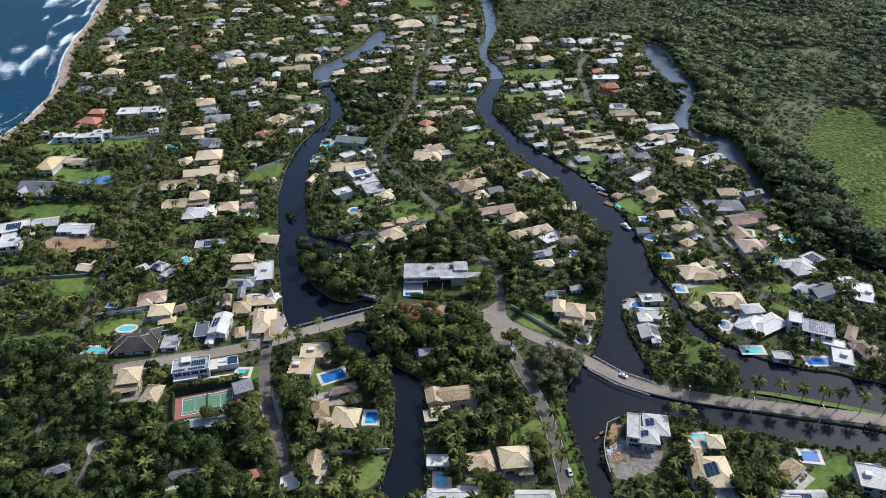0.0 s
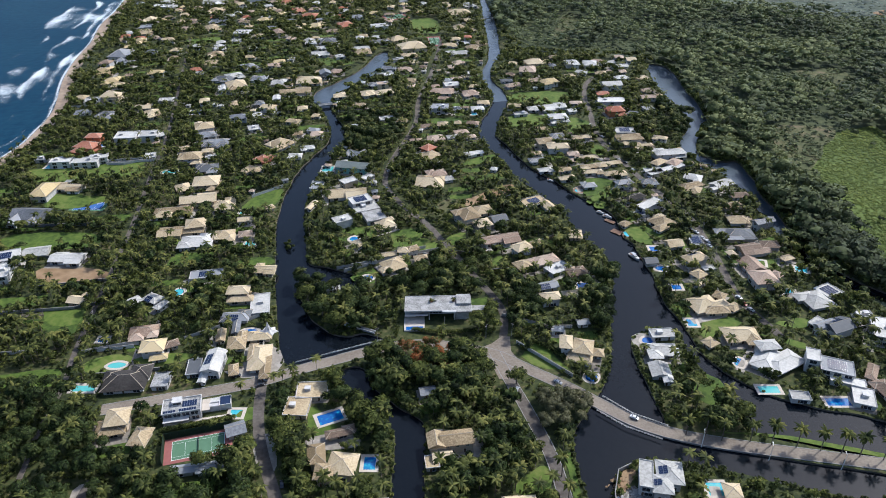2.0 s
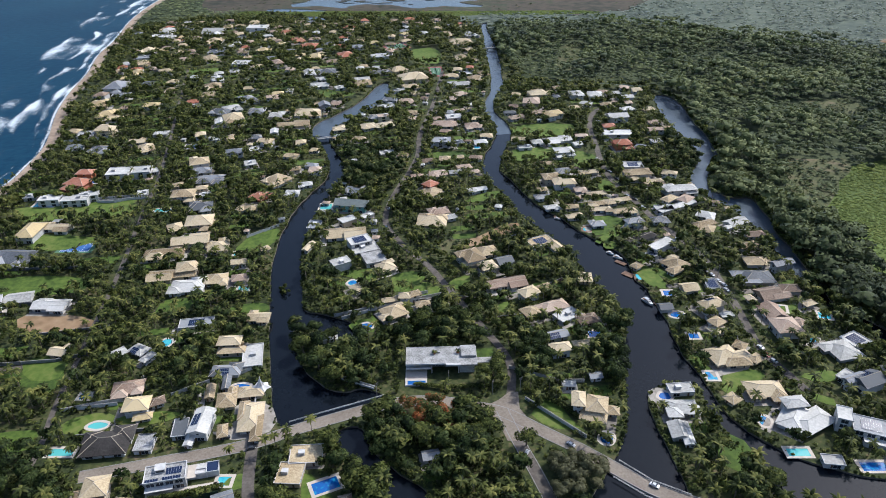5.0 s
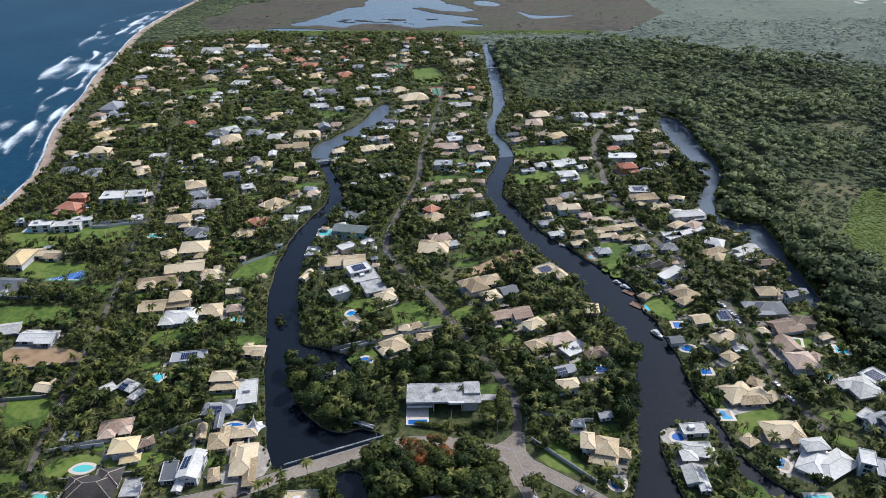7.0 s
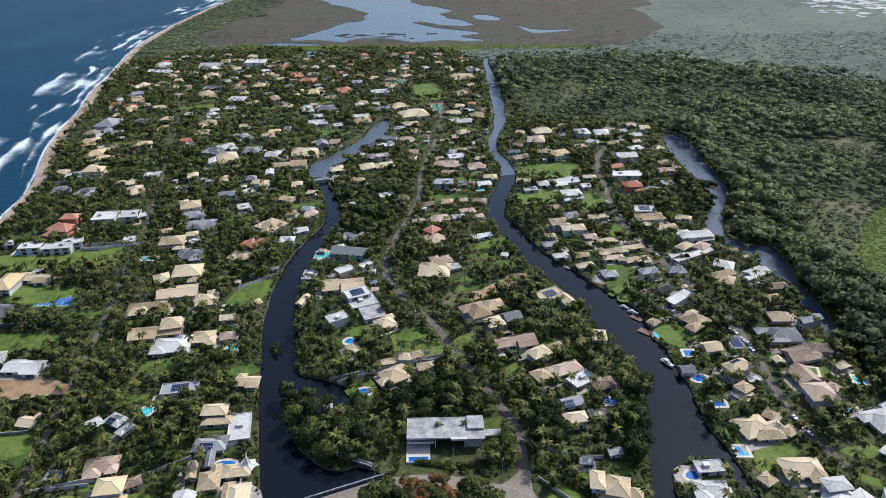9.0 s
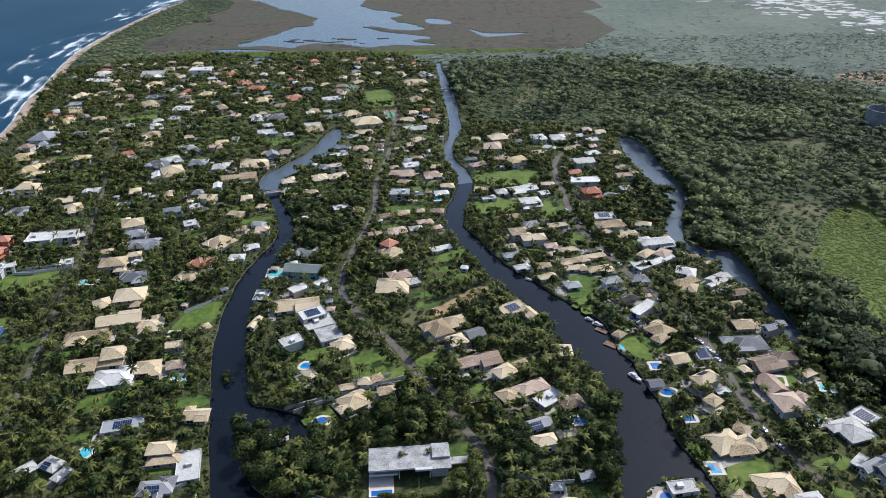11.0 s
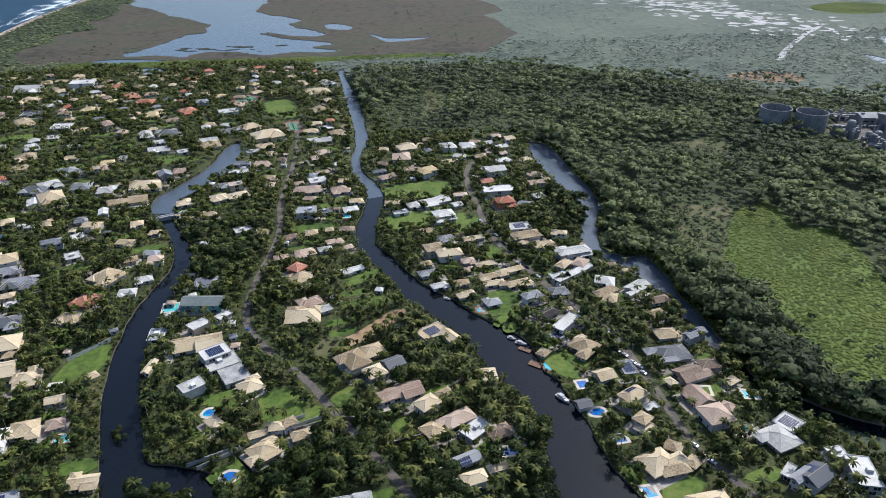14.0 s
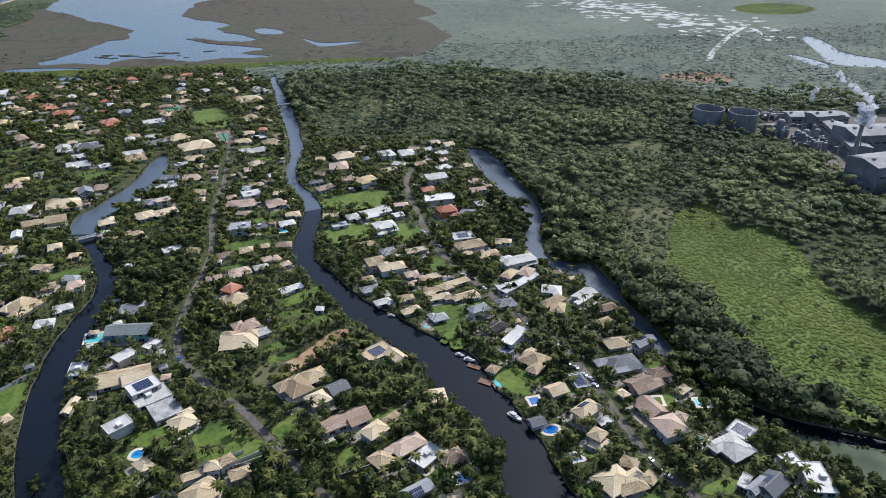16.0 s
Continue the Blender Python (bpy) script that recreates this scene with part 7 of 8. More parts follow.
def joined(name, kind_meshes, rows, mats, label, category):
    """One object of many plants. rows: x, y, z, scale in plan, scale in height, turn, which mesh."""
    V, F, N, n = [], [], [], 0
    for x, y, z, s, sz, turn, k in rows:
        v, f, soft = kind_meshes[int(k) % len(kind_meshes)]
        c, q = math.cos(turn), math.sin(turn)
        w = np.empty_like(v)
        w[:, 0] = (v[:, 0] * c - v[:, 1] * q) * s + x
        w[:, 1] = (v[:, 0] * q + v[:, 1] * c) * s + y
        w[:, 2] = v[:, 2] * sz + z
        V.append(w); F.append(f + n); n += len(v)
        if soft is not None:
            N.append(np.column_stack([soft[:, 0] * c - soft[:, 1] * q, soft[:, 0] * q + soft[:, 1] * c, soft[:, 2] * min(4.0, s / sz)]))
    V, F = np.concatenate(V), np.concatenate(F)
    me = bpy.data.meshes.new(name)
    me.vertices.add(len(V)); me.vertices.foreach_set("co", V.ravel().astype(np.float32))
    me.loops.add(F.size); me.loops.foreach_set("vertex_index", F.ravel().astype(np.int32))
    me.polygons.add(len(F)); me.polygons.foreach_set("loop_start", np.arange(0, F.size, 3, dtype=np.int32))
    me.materials.append(mats)
    me.update(calc_edges=True)
    if N:
        N = np.concatenate(N)
        soften(me, N / np.maximum(1e-6, np.linalg.norm(N, axis=1, keepdims=True)))
    return tagged(new(name, me), label, category, kind="stuff")


CROWN_NEAR = [crown_mesh(s, 640, .092) for s in range(5)]


def dome_mesh(seed, fine, leaves, size):
    """A billowing woodland crown: a lumpy dome under loose leaf clumps."""
    r = random.Random(seed)
    bm = bmesh.new()
    bmesh.ops.create_icosphere(bm, subdivisions=fine, radius=1.0)
    bmesh.ops.delete(bm, geom=[q for q in bm.verts if q.co.z < -.35], context='VERTS')
    bm.verts.index_update()
    shift = Vector((r.uniform(0, 50), r.uniform(0, 50), r.uniform(0, 50)))
    v, nn = [], []
    for q in bm.verts:
        d = q.co.normalized()
        k = .66 + .42 * noise.noise(d * 2.1 + shift) + .12 * noise.noise(d * 5 + shift)
        v.append((d.x * k, d.y * k, d.z * k * .8 + .95))
        nn.append(d + Vector((noise.noise(d * 4 + shift), noise.noise(d * 4 - shift), 0)) * .7)
    f = [[q.index for q in face.verts] for face in bm.faces]
    bm.free()
    lv, lf, ln = crown_mesh(seed, leaves, size)
    n = np.array([tuple(q.normalized()) for q in nn])
    return np.vstack([np.array(v), lv]), np.vstack([np.array(f), lf + len(v)]), np.vstack([n, ln])


CROWN_WOOD = [dome_mesh(s + 20, 1, 105, .15) for s in range(7)]
CROWN_WOOD_FAR = [dome_mesh(s + 20, 1, 20, .19) for s in range(7)]
def mound_mesh(seed):
    """A low rounded bush of a few lumps."""
    v, f, n = dome_mesh(seed, 1, 4, .3)
    return v * np.array((1, 1, .8)), f, n


MOUND = [mound_mesh(s + 90) for s in range(6)]
CROWN_MID = [crown_mesh(s + 20, 125, .20) for s in range(5)]
SHRUB = [crown_mesh(s + 60, 18, .48) for s in range(5)]
LOW = [crown_mesh(s + 80, 12, .6) for s in range(5)]
CROWN_FAR = [crown_mesh(s + 40, 46, .32) for s in range(5)]
potted_palm(-7.3, 341.0, 6.9, 2)
potted_palm(5.1, 341.7, 6.9, 7)
PALM_NEAR = [palm_mesh(s, 20, 4) for s in range(5)]
PALM_MID = [palm_mesh(s + 9, 16, 2) for s in range(5)]
PALM_FAR = [palm_mesh(s + 20, 9, 2) for s in range(4)]
STEM = np.array([(-.5, -.3, 0), (.5, -.3, 0), (0, .5, 0), (-.35, -.2, 1), (.35, -.2, 1), (0, .35, 1)])
STEM_F = np.array([(0, 1, 4), (0, 4, 3), (1, 2, 5), (1, 5, 4), (2, 0, 3), (2, 3, 5)])
STEMS = [(STEM, STEM_F, None)]

# trees that can be told apart: one kind each of trunk and crown, then copies
def tree_kinds(seed):
    v, f, top = trunk_mesh(seed, .75, .045, .025, .06, 3)
    tree = tagged(new("broadleaf_tree"), "dense dark-green broadleaf garden tree", "tree", group="garden trees")
    put("trunk", mesh_of("trunk", v, f, M_BARK), tree)
    cv, cf, soft = CROWN_NEAR[seed % 5]
    me = mesh_of("crown", cv * .62 + np.array((top[0], top[1], .12)), cf, M_LEAF)
    soften(me, soft)
    put("crown", me, tree)
    return tree


def palm_kinds(seed):
    v, f, top = trunk_mesh(seed + 30, 1.0, .022, .014, .06)
    palm = tagged(new("palm_tree"), "tall coconut palm with a slender trunk", "palm tree", group="coconut palms")
    put("trunk", mesh_of("trunk", v, f, M_BARK), palm)
    cv, cf, _ = PALM_NEAR[seed % 5]
    put("crown", mesh_of("crown", cv * .38 + np.array(top), cf, M_PALM), palm)
    return palm


# planted rows and single trees
tree_src = [tree_kinds(s) for s in range(5)]
palm_src = [palm_kinds(s) for s in range(5)]
used_src = set()


def plant(src, k, x, y, turn, h, wide=1.0):
    base = src[k % len(src)]
    m = pose(x, y, 0, 0, 0, turn) @ Matrix.Diagonal((h * wide, h * wide, h, 1))
    if base.name not in used_src:
        used_src.add(base.name)
        base.matrix_basis = m
        return base
    made = copy_thing(base, pose(x, y, 0, 0, 0, turn))
    made.scale = (h * wide, h * wide, h)
    return made


for i, (x, y) in enumerate(ROAD_PALMS):
    plant(palm_src, i, x, y, i * 77, 10.5 + (i * 37 % 10) * .25)
for i, (x, y) in enumerate(CLUMP_PALMS):
    plant(palm_src, i + 2, x, y, i * 53, 8.0 + (i * 29 % 10) * .22, 1.15)
for i, (x, y, h) in enumerate(BIG_TREES):
    plant(tree_src, i, x, y, i * 61, h, 1.25)

pos_b, rb = scatter(6.0, 3, [1], TREE_DENSITY, .021, off_bank=True)
pos_p, rp = scatter(5.6, 4, [1], PALM_DENSITY, .017, off_bank=True)
pos_g, rg = scatter(6.5, 6, [9], 1.0, .03)
pos_q, rq = scatter(7.5, 61, [9], .42, .03)
order_b = np.argsort(np.hypot(pos_b[:, 0], pos_b[:, 1] - 120))
order_p = np.argsort(np.hypot(pos_p[:, 0], pos_p[:, 1] - 120))
for i, k in enumerate(order_b[:185]):
    plant(tree_src, i, *pos_b[k], rb.uniform(0, 360), rb.uniform(6.0, 10.0), rb.uniform(1.0, 1.35))
for i, k in enumerate(order_p[:190]):
    plant(palm_src, i, *pos_p[k], rp.uniform(0, 360), rp.uniform(7.5, 12.5), 1.0)
rest_b, rest_p = pos_b[order_b[185:]], pos_p[order_p[190:]]


def crowns(p, r, lo, hi, squash=.8):
    s = r.uniform(lo, hi, len(p))
    return np.column_stack([p, s * .12 + .2, s, s * r.uniform(.75, 1.05, len(p)) * squash, r.uniform(0, 6.28, len(p)), r.randint(0, 20, len(p))])


near = rest_b[:, 1] < 520
rows = crowns(rest_b[near], rb, 2.2, 4.6, 1.1)
rows[::9, 3:5] *= 1.4
dark = np.arange(len(rows)) % 3 == 0
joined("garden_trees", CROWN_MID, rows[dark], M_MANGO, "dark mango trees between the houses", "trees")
joined("garden_trees", CROWN_MID, rows[~dark], M_LEAF, "dense dark-green garden trees between the houses", "trees")
joined("garden_trees", CROWN_FAR, crowns(rest_b[~near], rb, 2.6, 5.2, 1.0), M_LEAF, "dense dark-green garden trees between the houses", "trees")
hp = rp.uniform(6.5, 12, len(rest_p))
rows = np.column_stack([rest_p, hp, hp * .17 + 2.1, hp * .16 + 1.9, rp.uniform(0, 6.28, len(rest_p)), rp.randint(0, 20, len(rest_p))])
near = rest_p[:, 1] < 480
joined("palm_crowns", PALM_MID, rows[near], M_PALM, "coconut palm crowns between the houses", "palms")
joined("palm_crowns", PALM_FAR, rows[~near], M_PALM, "coconut palm crowns between the houses", "palms")
near = rest_p[:, 1] < 700
stems = np.column_stack([rest_p, np.zeros(len(rest_p)), np.full(len(rest_p), .32), hp, rows[:, 5], np.zeros(len(rest_p))])
joined("palm_trunks", STEMS, stems[near], M_BARK, "slender grey palm trunks", "palms")
hq = rq.uniform(8.5, 12.5, len(pos_q))
joined("palm_crowns", PALM_NEAR, np.column_stack([pos_q, hq, hq * .17 + 2.1, hq * .16 + 1.9, rq.uniform(0, 6.28, len(pos_q)), rq.randint(0, 20, len(pos_q))]), M_PALM, "tall palms standing over the dark groves", "palms")
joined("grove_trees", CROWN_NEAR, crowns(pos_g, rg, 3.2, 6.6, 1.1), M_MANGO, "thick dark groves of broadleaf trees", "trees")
# shrubs and hedges
pos, r = scatter(3.4, 8, [1, 9], SHRUB_DENSITY, .05, False)
pos = pos[pos[:, 1] < 760]
joined("shrubs", SHRUB, crowns(pos, r, .9, 1.9, .8), M_LEAF, "low garden shrubs and hedges", "shrubs")
pos, r = scatter(2.9, 53, [1, 9], .75, .06, False)
pos = pos[pos[:, 1] < 440]
joined("undergrowth", LOW, crowns(pos, r, .5, 1.2, .6), M_LEAF, "ragged undergrowth and flower beds between the trees", "shrubs")
# bushes that hang over the banks
_sr = np.random.RandomState(31)
shore = []
for a, b, land in SHORE:
    side = np.array((b[1] - a[1], a[0] - b[0])); L = np.hypot(*side)
    if L < .01 or max(a[1], b[1]) > 1250:
        continue
    side = side / L
    if np.dot(side, land - a) < 0:
        side = -side
    for q in np.arange(_sr.uniform(0, 2.2), L, 2.3 if a[1] < 700 else 4.0):
        x, y = a + (b - a) * (q / L) + side * _sr.uniform(-.2, 1.6)
        i, j = int(x - MX0), int(y - MY0)
        gap = noise.noise((x * .05, y * .05, 2.0))
        if 0 <= i < MW and 0 <= j < MH and not roadway[j, i] and gap > -.42:
            s = _sr.uniform(.5, 1.25) * (1 + .5 * max(0, gap)) * (3.6 if zone[j, i] == 2 else 1)
            shore.append((x, y, -.9, s, s * 1.1, _sr.uniform(0, 6.28), _sr.randint(0, 20)))
joined("bank_bushes", CROWN_FAR, shore, M_LEAF, "bushes hanging over the canal banks", "shrubs")
# the mangrove bush that stands in the canal
_ir = np.random.RandomState(3)
_q = np.column_stack([_ir.normal(-102.8, 1.5, 9), _ir.normal(415, 2.6, 9)])
joined("mangrove_bush", CROWN_NEAR, [(x, y, -1.6, s, s * 1.25, a, k) for (x, y), s, a, k in zip(_q, _ir.uniform(1.3, 2.4, 9), _ir.uniform(0, 6, 9), range(9))], M_LEAF, "olive-green mangrove bush standing in the canal", "bush")
# flowering and olive trees by the junction
for name, poly, mat, lab in (("flowering_trees", FLAME_GROVE, M_FLAME, "orange-flowering trees in the roadside grove"), ("grey_green_trees", OLIVE_GROVE, M_OLIVE, "grey-green trees beside the bridge")):
    r = np.random.RandomState(9)
    P = np.array(poly); q = r.uniform(P.min(0), P.max(0), (400, 2))
    q = q[inside(P, q[:, 0], q[:, 1])][:34]
    joined(name, CROWN_NEAR, crowns(q, r, 3.0, 4.8, 1.1), mat, lab, "trees")
# woods
def wood_rows(p, r):
    """Crowns whose size drifts over the land: tall stands, low thickets and hollows."""
    rows = crowns(p, r, 3.8, 8.6, .8)
    stand = np.array([noise.noise((x * .013, y * .013, 3.0)) + .6 * noise.noise((x * .04, y * .04, 8.0)) for x, y in p])
    edge_of = np.array([riverside[min(MH - 1, max(0, int(y - MY0))), min(MW - 1, max(0, int(x - MX0)))] for x, y in p])
    k = np.clip(1.15 + stand * .85 + edge_of * .45, .6, 1.9)
    rows[:, 3] *= np.clip(k, .7, 1.5)
    rows[:, 4] *= k
    rows[:, 2] += np.maximum(0, stand) * 5
    return rows


pos, r = scatter(7.9, 11, [2], .97, .02)
d = np.hypot(pos[:, 0], pos[:, 1] - 140)
near = d < 560
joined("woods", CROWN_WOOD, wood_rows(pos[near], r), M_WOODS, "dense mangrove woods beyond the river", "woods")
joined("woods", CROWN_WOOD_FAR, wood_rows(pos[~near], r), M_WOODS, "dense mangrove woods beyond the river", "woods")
pos, r = scatter(11.5, 12, [0], .3, .006)
pos = pos[(pos[:, 0] > 0) & (pos[:, 1] > 900)]
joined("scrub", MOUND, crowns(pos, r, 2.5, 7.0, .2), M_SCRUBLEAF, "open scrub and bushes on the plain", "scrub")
pos, r = scatter(9.5, 19, [0], .62, .02)
pos = pos[(pos[:, 0] > 60) & (pos[:, 1] < 1330) & (pos[:, 1] > 820)]
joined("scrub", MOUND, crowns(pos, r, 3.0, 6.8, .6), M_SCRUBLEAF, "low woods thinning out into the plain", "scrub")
pos, r = scatter(13, 17, [3], .05, .008)
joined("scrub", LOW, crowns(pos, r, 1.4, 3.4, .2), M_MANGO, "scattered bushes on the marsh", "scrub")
pos, r = scatter(2.7, 13, [4], 1.0, .04)
joined("reeds", LOW, crowns(pos, r, 1.0, 2.0, .08), M_TUFT, "bright green reed bed", "reeds")
pos, r = scatter(15, 29, [4], .12, .02)
pos = pos[(pos[:, 1] < 900)]
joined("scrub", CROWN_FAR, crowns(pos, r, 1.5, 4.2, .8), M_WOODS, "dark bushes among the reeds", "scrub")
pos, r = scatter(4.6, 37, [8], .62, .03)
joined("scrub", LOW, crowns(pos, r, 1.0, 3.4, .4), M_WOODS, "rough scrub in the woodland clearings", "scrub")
pos, r = scatter(7, 38, [5], .6, .02)
pos = pos[pos[:, 1] > 900]
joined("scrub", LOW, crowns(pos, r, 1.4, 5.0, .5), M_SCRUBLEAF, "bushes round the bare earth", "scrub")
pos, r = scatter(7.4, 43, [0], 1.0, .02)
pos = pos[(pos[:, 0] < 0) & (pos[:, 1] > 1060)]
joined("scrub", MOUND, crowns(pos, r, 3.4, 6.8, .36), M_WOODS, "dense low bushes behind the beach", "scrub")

# a belt of lighter thicket along the old dyke across the plain
_br = np.random.RandomState(47)
_belt = []
for _a, _b in zip(BELT, BELT[1:]):
    for _ in range(70):
        _t = _br.uniform()
        _s = _br.uniform(2.5, 5.5)
        _belt.append((_a[0] + (_b[0] - _a[0]) * _t + _br.normal(0, 7), _a[1] + (_b[1] - _a[1]) * _t + _br.normal(0, 9), .4, _s, _s * .9, _br.uniform(0, 6.28), _br.randint(0, 20)))
joined("thicket", CROWN_WOOD_FAR, _belt, M_LIME, "belt of light green thicket across the plain", "thicket")

# ---- surf ----
def surf():
    c = smooth_ring(COAST, False, 3)
    pts = [c[0]]
    for a, b in zip(c, c[1:]):
        n = max(1, int((b - a).length / 6.0))
        pts += [a + (b - a) * (i / n) for i in range(1, n + 1)]
    pts = [q for q in pts if 300 < q.y < 2300]
    V, Fc, foam, m, step = [], [], [], 64, 2.2
    for i, a in enumerate(pts):
        t = (pts[min(i + 3, len(pts) - 1)] - pts[max(0, i - 3)]).normalized(); n = Vector((t.y, -t.x))
        if n.x > 0:
            n = -n
        u = a.y
        swash = 2 + 3 * noise.noise((u * .03, 0, 5.0))
        lines = [(14 + 9 * noise.noise((u * .02, 2, 5.0)), 1.6, .24 + .35 * noise.noise((u * .016, 7, 1.0))),
                 (36 + 16 * noise.noise((u * .014, 9, 5.0)), 2.4, .28 + .5 * noise.noise((u * .018, 3, 1.0))),
                 (72 + 28 * noise.noise((u * .010, 4, 5.0)), 3.0, .24 + .55 * noise.noise((u * .014, 5, 1.0)))]
        for j in range(m):
            d = j * step - 2.0
            f = .12 + .75 * math.exp(-((d - swash) / 2.0) ** 2)
            for at, wide, power in lines:
                lag = d - at
                f += max(0, power) * (math.exp(-(lag / (wide if lag > 0 else wide * 2.0)) ** 2) + (.62 * math.exp(lag / 16) if lag < 0 else 0))
            f += .95 * max(0, noise.noise((u * .007, d * .012, 9.0)) + .12 + .6 * noise.noise((u * .03, d * .05, 4.0))) * max(0, min(1, (112 - d) / 50)) * max(0, min(1, d / 8))
            f *= max(0, min(1, (m * step - 10 - d) / 20))
            V.append((a.x + n.x * d, a.y + n.y * d, -1.1)); foam.append(f)
    for i in range(len(pts) - 1):
        for j in range(m - 1):
            Fc.append((i * m + j, i * m + j + 1, (i + 1) * m + j + 1, (i + 1) * m + j))
    me = mesh_of("surf_foam", V, Fc, foam_material())
    me.attributes.new("foam", 'FLOAT', 'POINT').data.foreach_set("value", foam)
    tagged(new("surf_foam", me), "white broken surf along the beach", "surf", kind="stuff")


surf()

# ---- cars ----
def car_kind(paint, name):
    car = tagged(new("car"), "small %s car parked or driving on the road" % name, "car", group="cars")
    bm = bmesh.new()
    prof = [(-2.1, .35), (-2.15, .75), (-1.9, .95), (-1.35, 1.0), (-.85, 1.42), (.55, 1.45), (1.15, 1.0), (1.95, .85), (2.15, .6), (2.1, .35)]
    a = [bm.verts.new((x, -.85 if z < 1.1 else -.68, z)) for x, z in prof]
    b = [bm.verts.new((x, .85 if z < 1.1 else .68, z)) for x, z in prof]
    bm.faces.new(a); bm.faces.new(list(reversed(b)))
    for i in range(len(prof)):
        j = (i + 1) % len(prof)
        bm.faces.new((a[j], a[i], b[i], b[j]))
    bmesh.ops.recalc_face_normals(bm, faces=bm.faces[:])
    me = bpy.data.meshes.new("body"); bm.to_mesh(me); bm.free(); me.materials.append(paint)
    put("body", me, car)
    put("windscreen", mesh_of("windscreen", [(.62, -.62, 1.43), (1.17, -.74, 1.04), (1.17, .74, 1.04), (.62, .62, 1.43)], [(0, 1, 2, 3)], M_GLASS), car)
    put("rear_window", mesh_of("rear_window", [(-.9, -.6, 1.42), (-1.36, -.72, 1.05), (-1.36, .72, 1.05), (-.9, .6, 1.42)], [(3, 2, 1, 0)], M_GLASS), car)
    for s in (-1, 1):
        put("side_window", mesh_of("side_window", [(-.95, s * .80, 1.08), (.95, s * .80, 1.08), (.5, s * .70, 1.38), (-.75, s * .70, 1.38)], [(0, 1, 2, 3)], M_GLASS), car)
        for x in (-1.35, 1.35):
            ring = [(x + .34 * math.cos(t), .34 + .34 * math.sin(t)) for t in np.linspace(0, 2 * math.pi, 10, endpoint=False)]
            v = [(q, s * .70, z) for q, z in ring] + [(q, s * .88, z) for q, z in ring]
            put("wheel", mesh_of("wheel", v, [tuple(range(10)), tuple(range(19, 9, -1))] + [(i, (i + 1) % 10, 10 + (i + 1) % 10, 10 + i) for i in range(10)], M_TYRE), car)
        put("headlight", boxes("headlight", [(2.0, s * .62 - .16, .62, 2.14, s * .62 + .16, .76)], M_LINE), car)
    return car


car_src = {}
for x, y, turn, tone in CARS:
    if tone not in car_src:
        car_src[tone] = car_kind(M_CAR[tone], tone)
        car_src[tone].matrix_basis = pose(x, y, .17, 0, 0, turn)
    else:
        copy_thing(car_src[tone], pose(x, y, .17, 0, 0, turn))


# ---- boats, landing stages, footbridges ----
def boat_kind():
    boat = tagged(new("motor_boat"), "white motor boat moored on the canal", "boat", group="moored boats")
    sec = [(-.5, .16, .0), (-.2, .18, .0), (.15, .16, .01), (.38, .09, .03), (.5, .0, .05)]
    v, f = [], []
    for x, h, up in sec:
        v += [(x, -h, .13 + up), (x, -h * .7, -.03), (x, h * .7, -.03), (x, h, .13 + up)]
    for i in range(4):
        for j in range(3):
            f.append((i * 4 + j, i * 4 + j + 1, i * 4 + j + 5, i * 4 + j + 4))
        f.append((i * 4 + 3, i * 4, i * 4 + 4, i * 4 + 7))
    f.append((0, 1, 2, 3))
    put("hull", mesh_of("hull", v, f, M_WHITE), boat)
    put("cabin", boxes("cabin", [(-.12, -.1, .13, .16, .1, .22)], M_WHITE), boat)
    put("windscreen", mesh_of("windscreen", [(.162, -.09, .15), (.162, .09, .15), (.164, .08, .21), (.164, -.08, .21)], [(0, 1, 2, 3)], M_GLASS), boat)
    put("cockpit", boxes("cockpit", [(-.44, -.11, .132, -.15, .11, .145)], M_WOODDECK), boat)
    put("canopy", boxes("canopy", [(-.3, -.12, .27, .02, .12, .285)], M_CAR["silver"]), boat)
    return boat


boat_src = None
for x, y, length, turn in BOATS:
    m = pose(x, y, -1.0, 0, 0, turn)
    if boat_src is None:
        boat_src = boat_kind(); boat_src.matrix_basis = m @ Matrix.Diagonal((length, length, length, 1))
    else:
        copy_thing(boat_src, m).scale = (length,) * 3
for x, y, w_, d_, turn in DOCKS:
    dock = tagged(new("landing_stage"), "small timber landing stage on posts in the canal", "landing stage", group="landing stages")
    dock.matrix_basis = pose(x, y, -.6, 0, 0, turn)
    n = max(3, int(w_ / .8))
    plank = boxes("plank", [(-.36, -d_ / 2, 0, .36, d_ / 2, .12)], M_WOODDECK)
    for i in range(n):
        put("plank", plank, dock, pose((i - n / 2 + .5) * w_ / n, 0, .1))
    for a in (-1, 1):
        for b in (-1, 1):
            put("post", boxes("post", [(-.12, -.12, -1.2, .12, .12, .1)], M_BARK), dock, pose(a * w_ * .45, b * d_ * .4, 0))
for x1, y1, x2, y2, wd in FOOTBRIDGES:
    br = tagged(new("footbridge"), "pale concrete footbridge over the canal", "bridge")
    L = math.hypot(x2 - x1, y2 - y1)
    br.matrix_basis = pose(x1, y1, .3, 0, 0, math.degrees(math.atan2(y2 - y1, x2 - x1)))
    put("deck", boxes("deck", [(-3, -wd / 2, .5, L + 3, wd / 2, 1.0)], M_KERB), br)
    for s in (-1, 1):
        put("parapet", boxes("parapet", [(-3, s * wd / 2 - .15, 1.0, L + 3, s * wd / 2 + .15, 1.9)], M_WHITE), br)
    for q in (.3, .7):
        put("pier", boxes("pier", [(L * q - .4, -wd * .4, -2, L * q + .4, wd * .4, .5)], M_CONC), br)

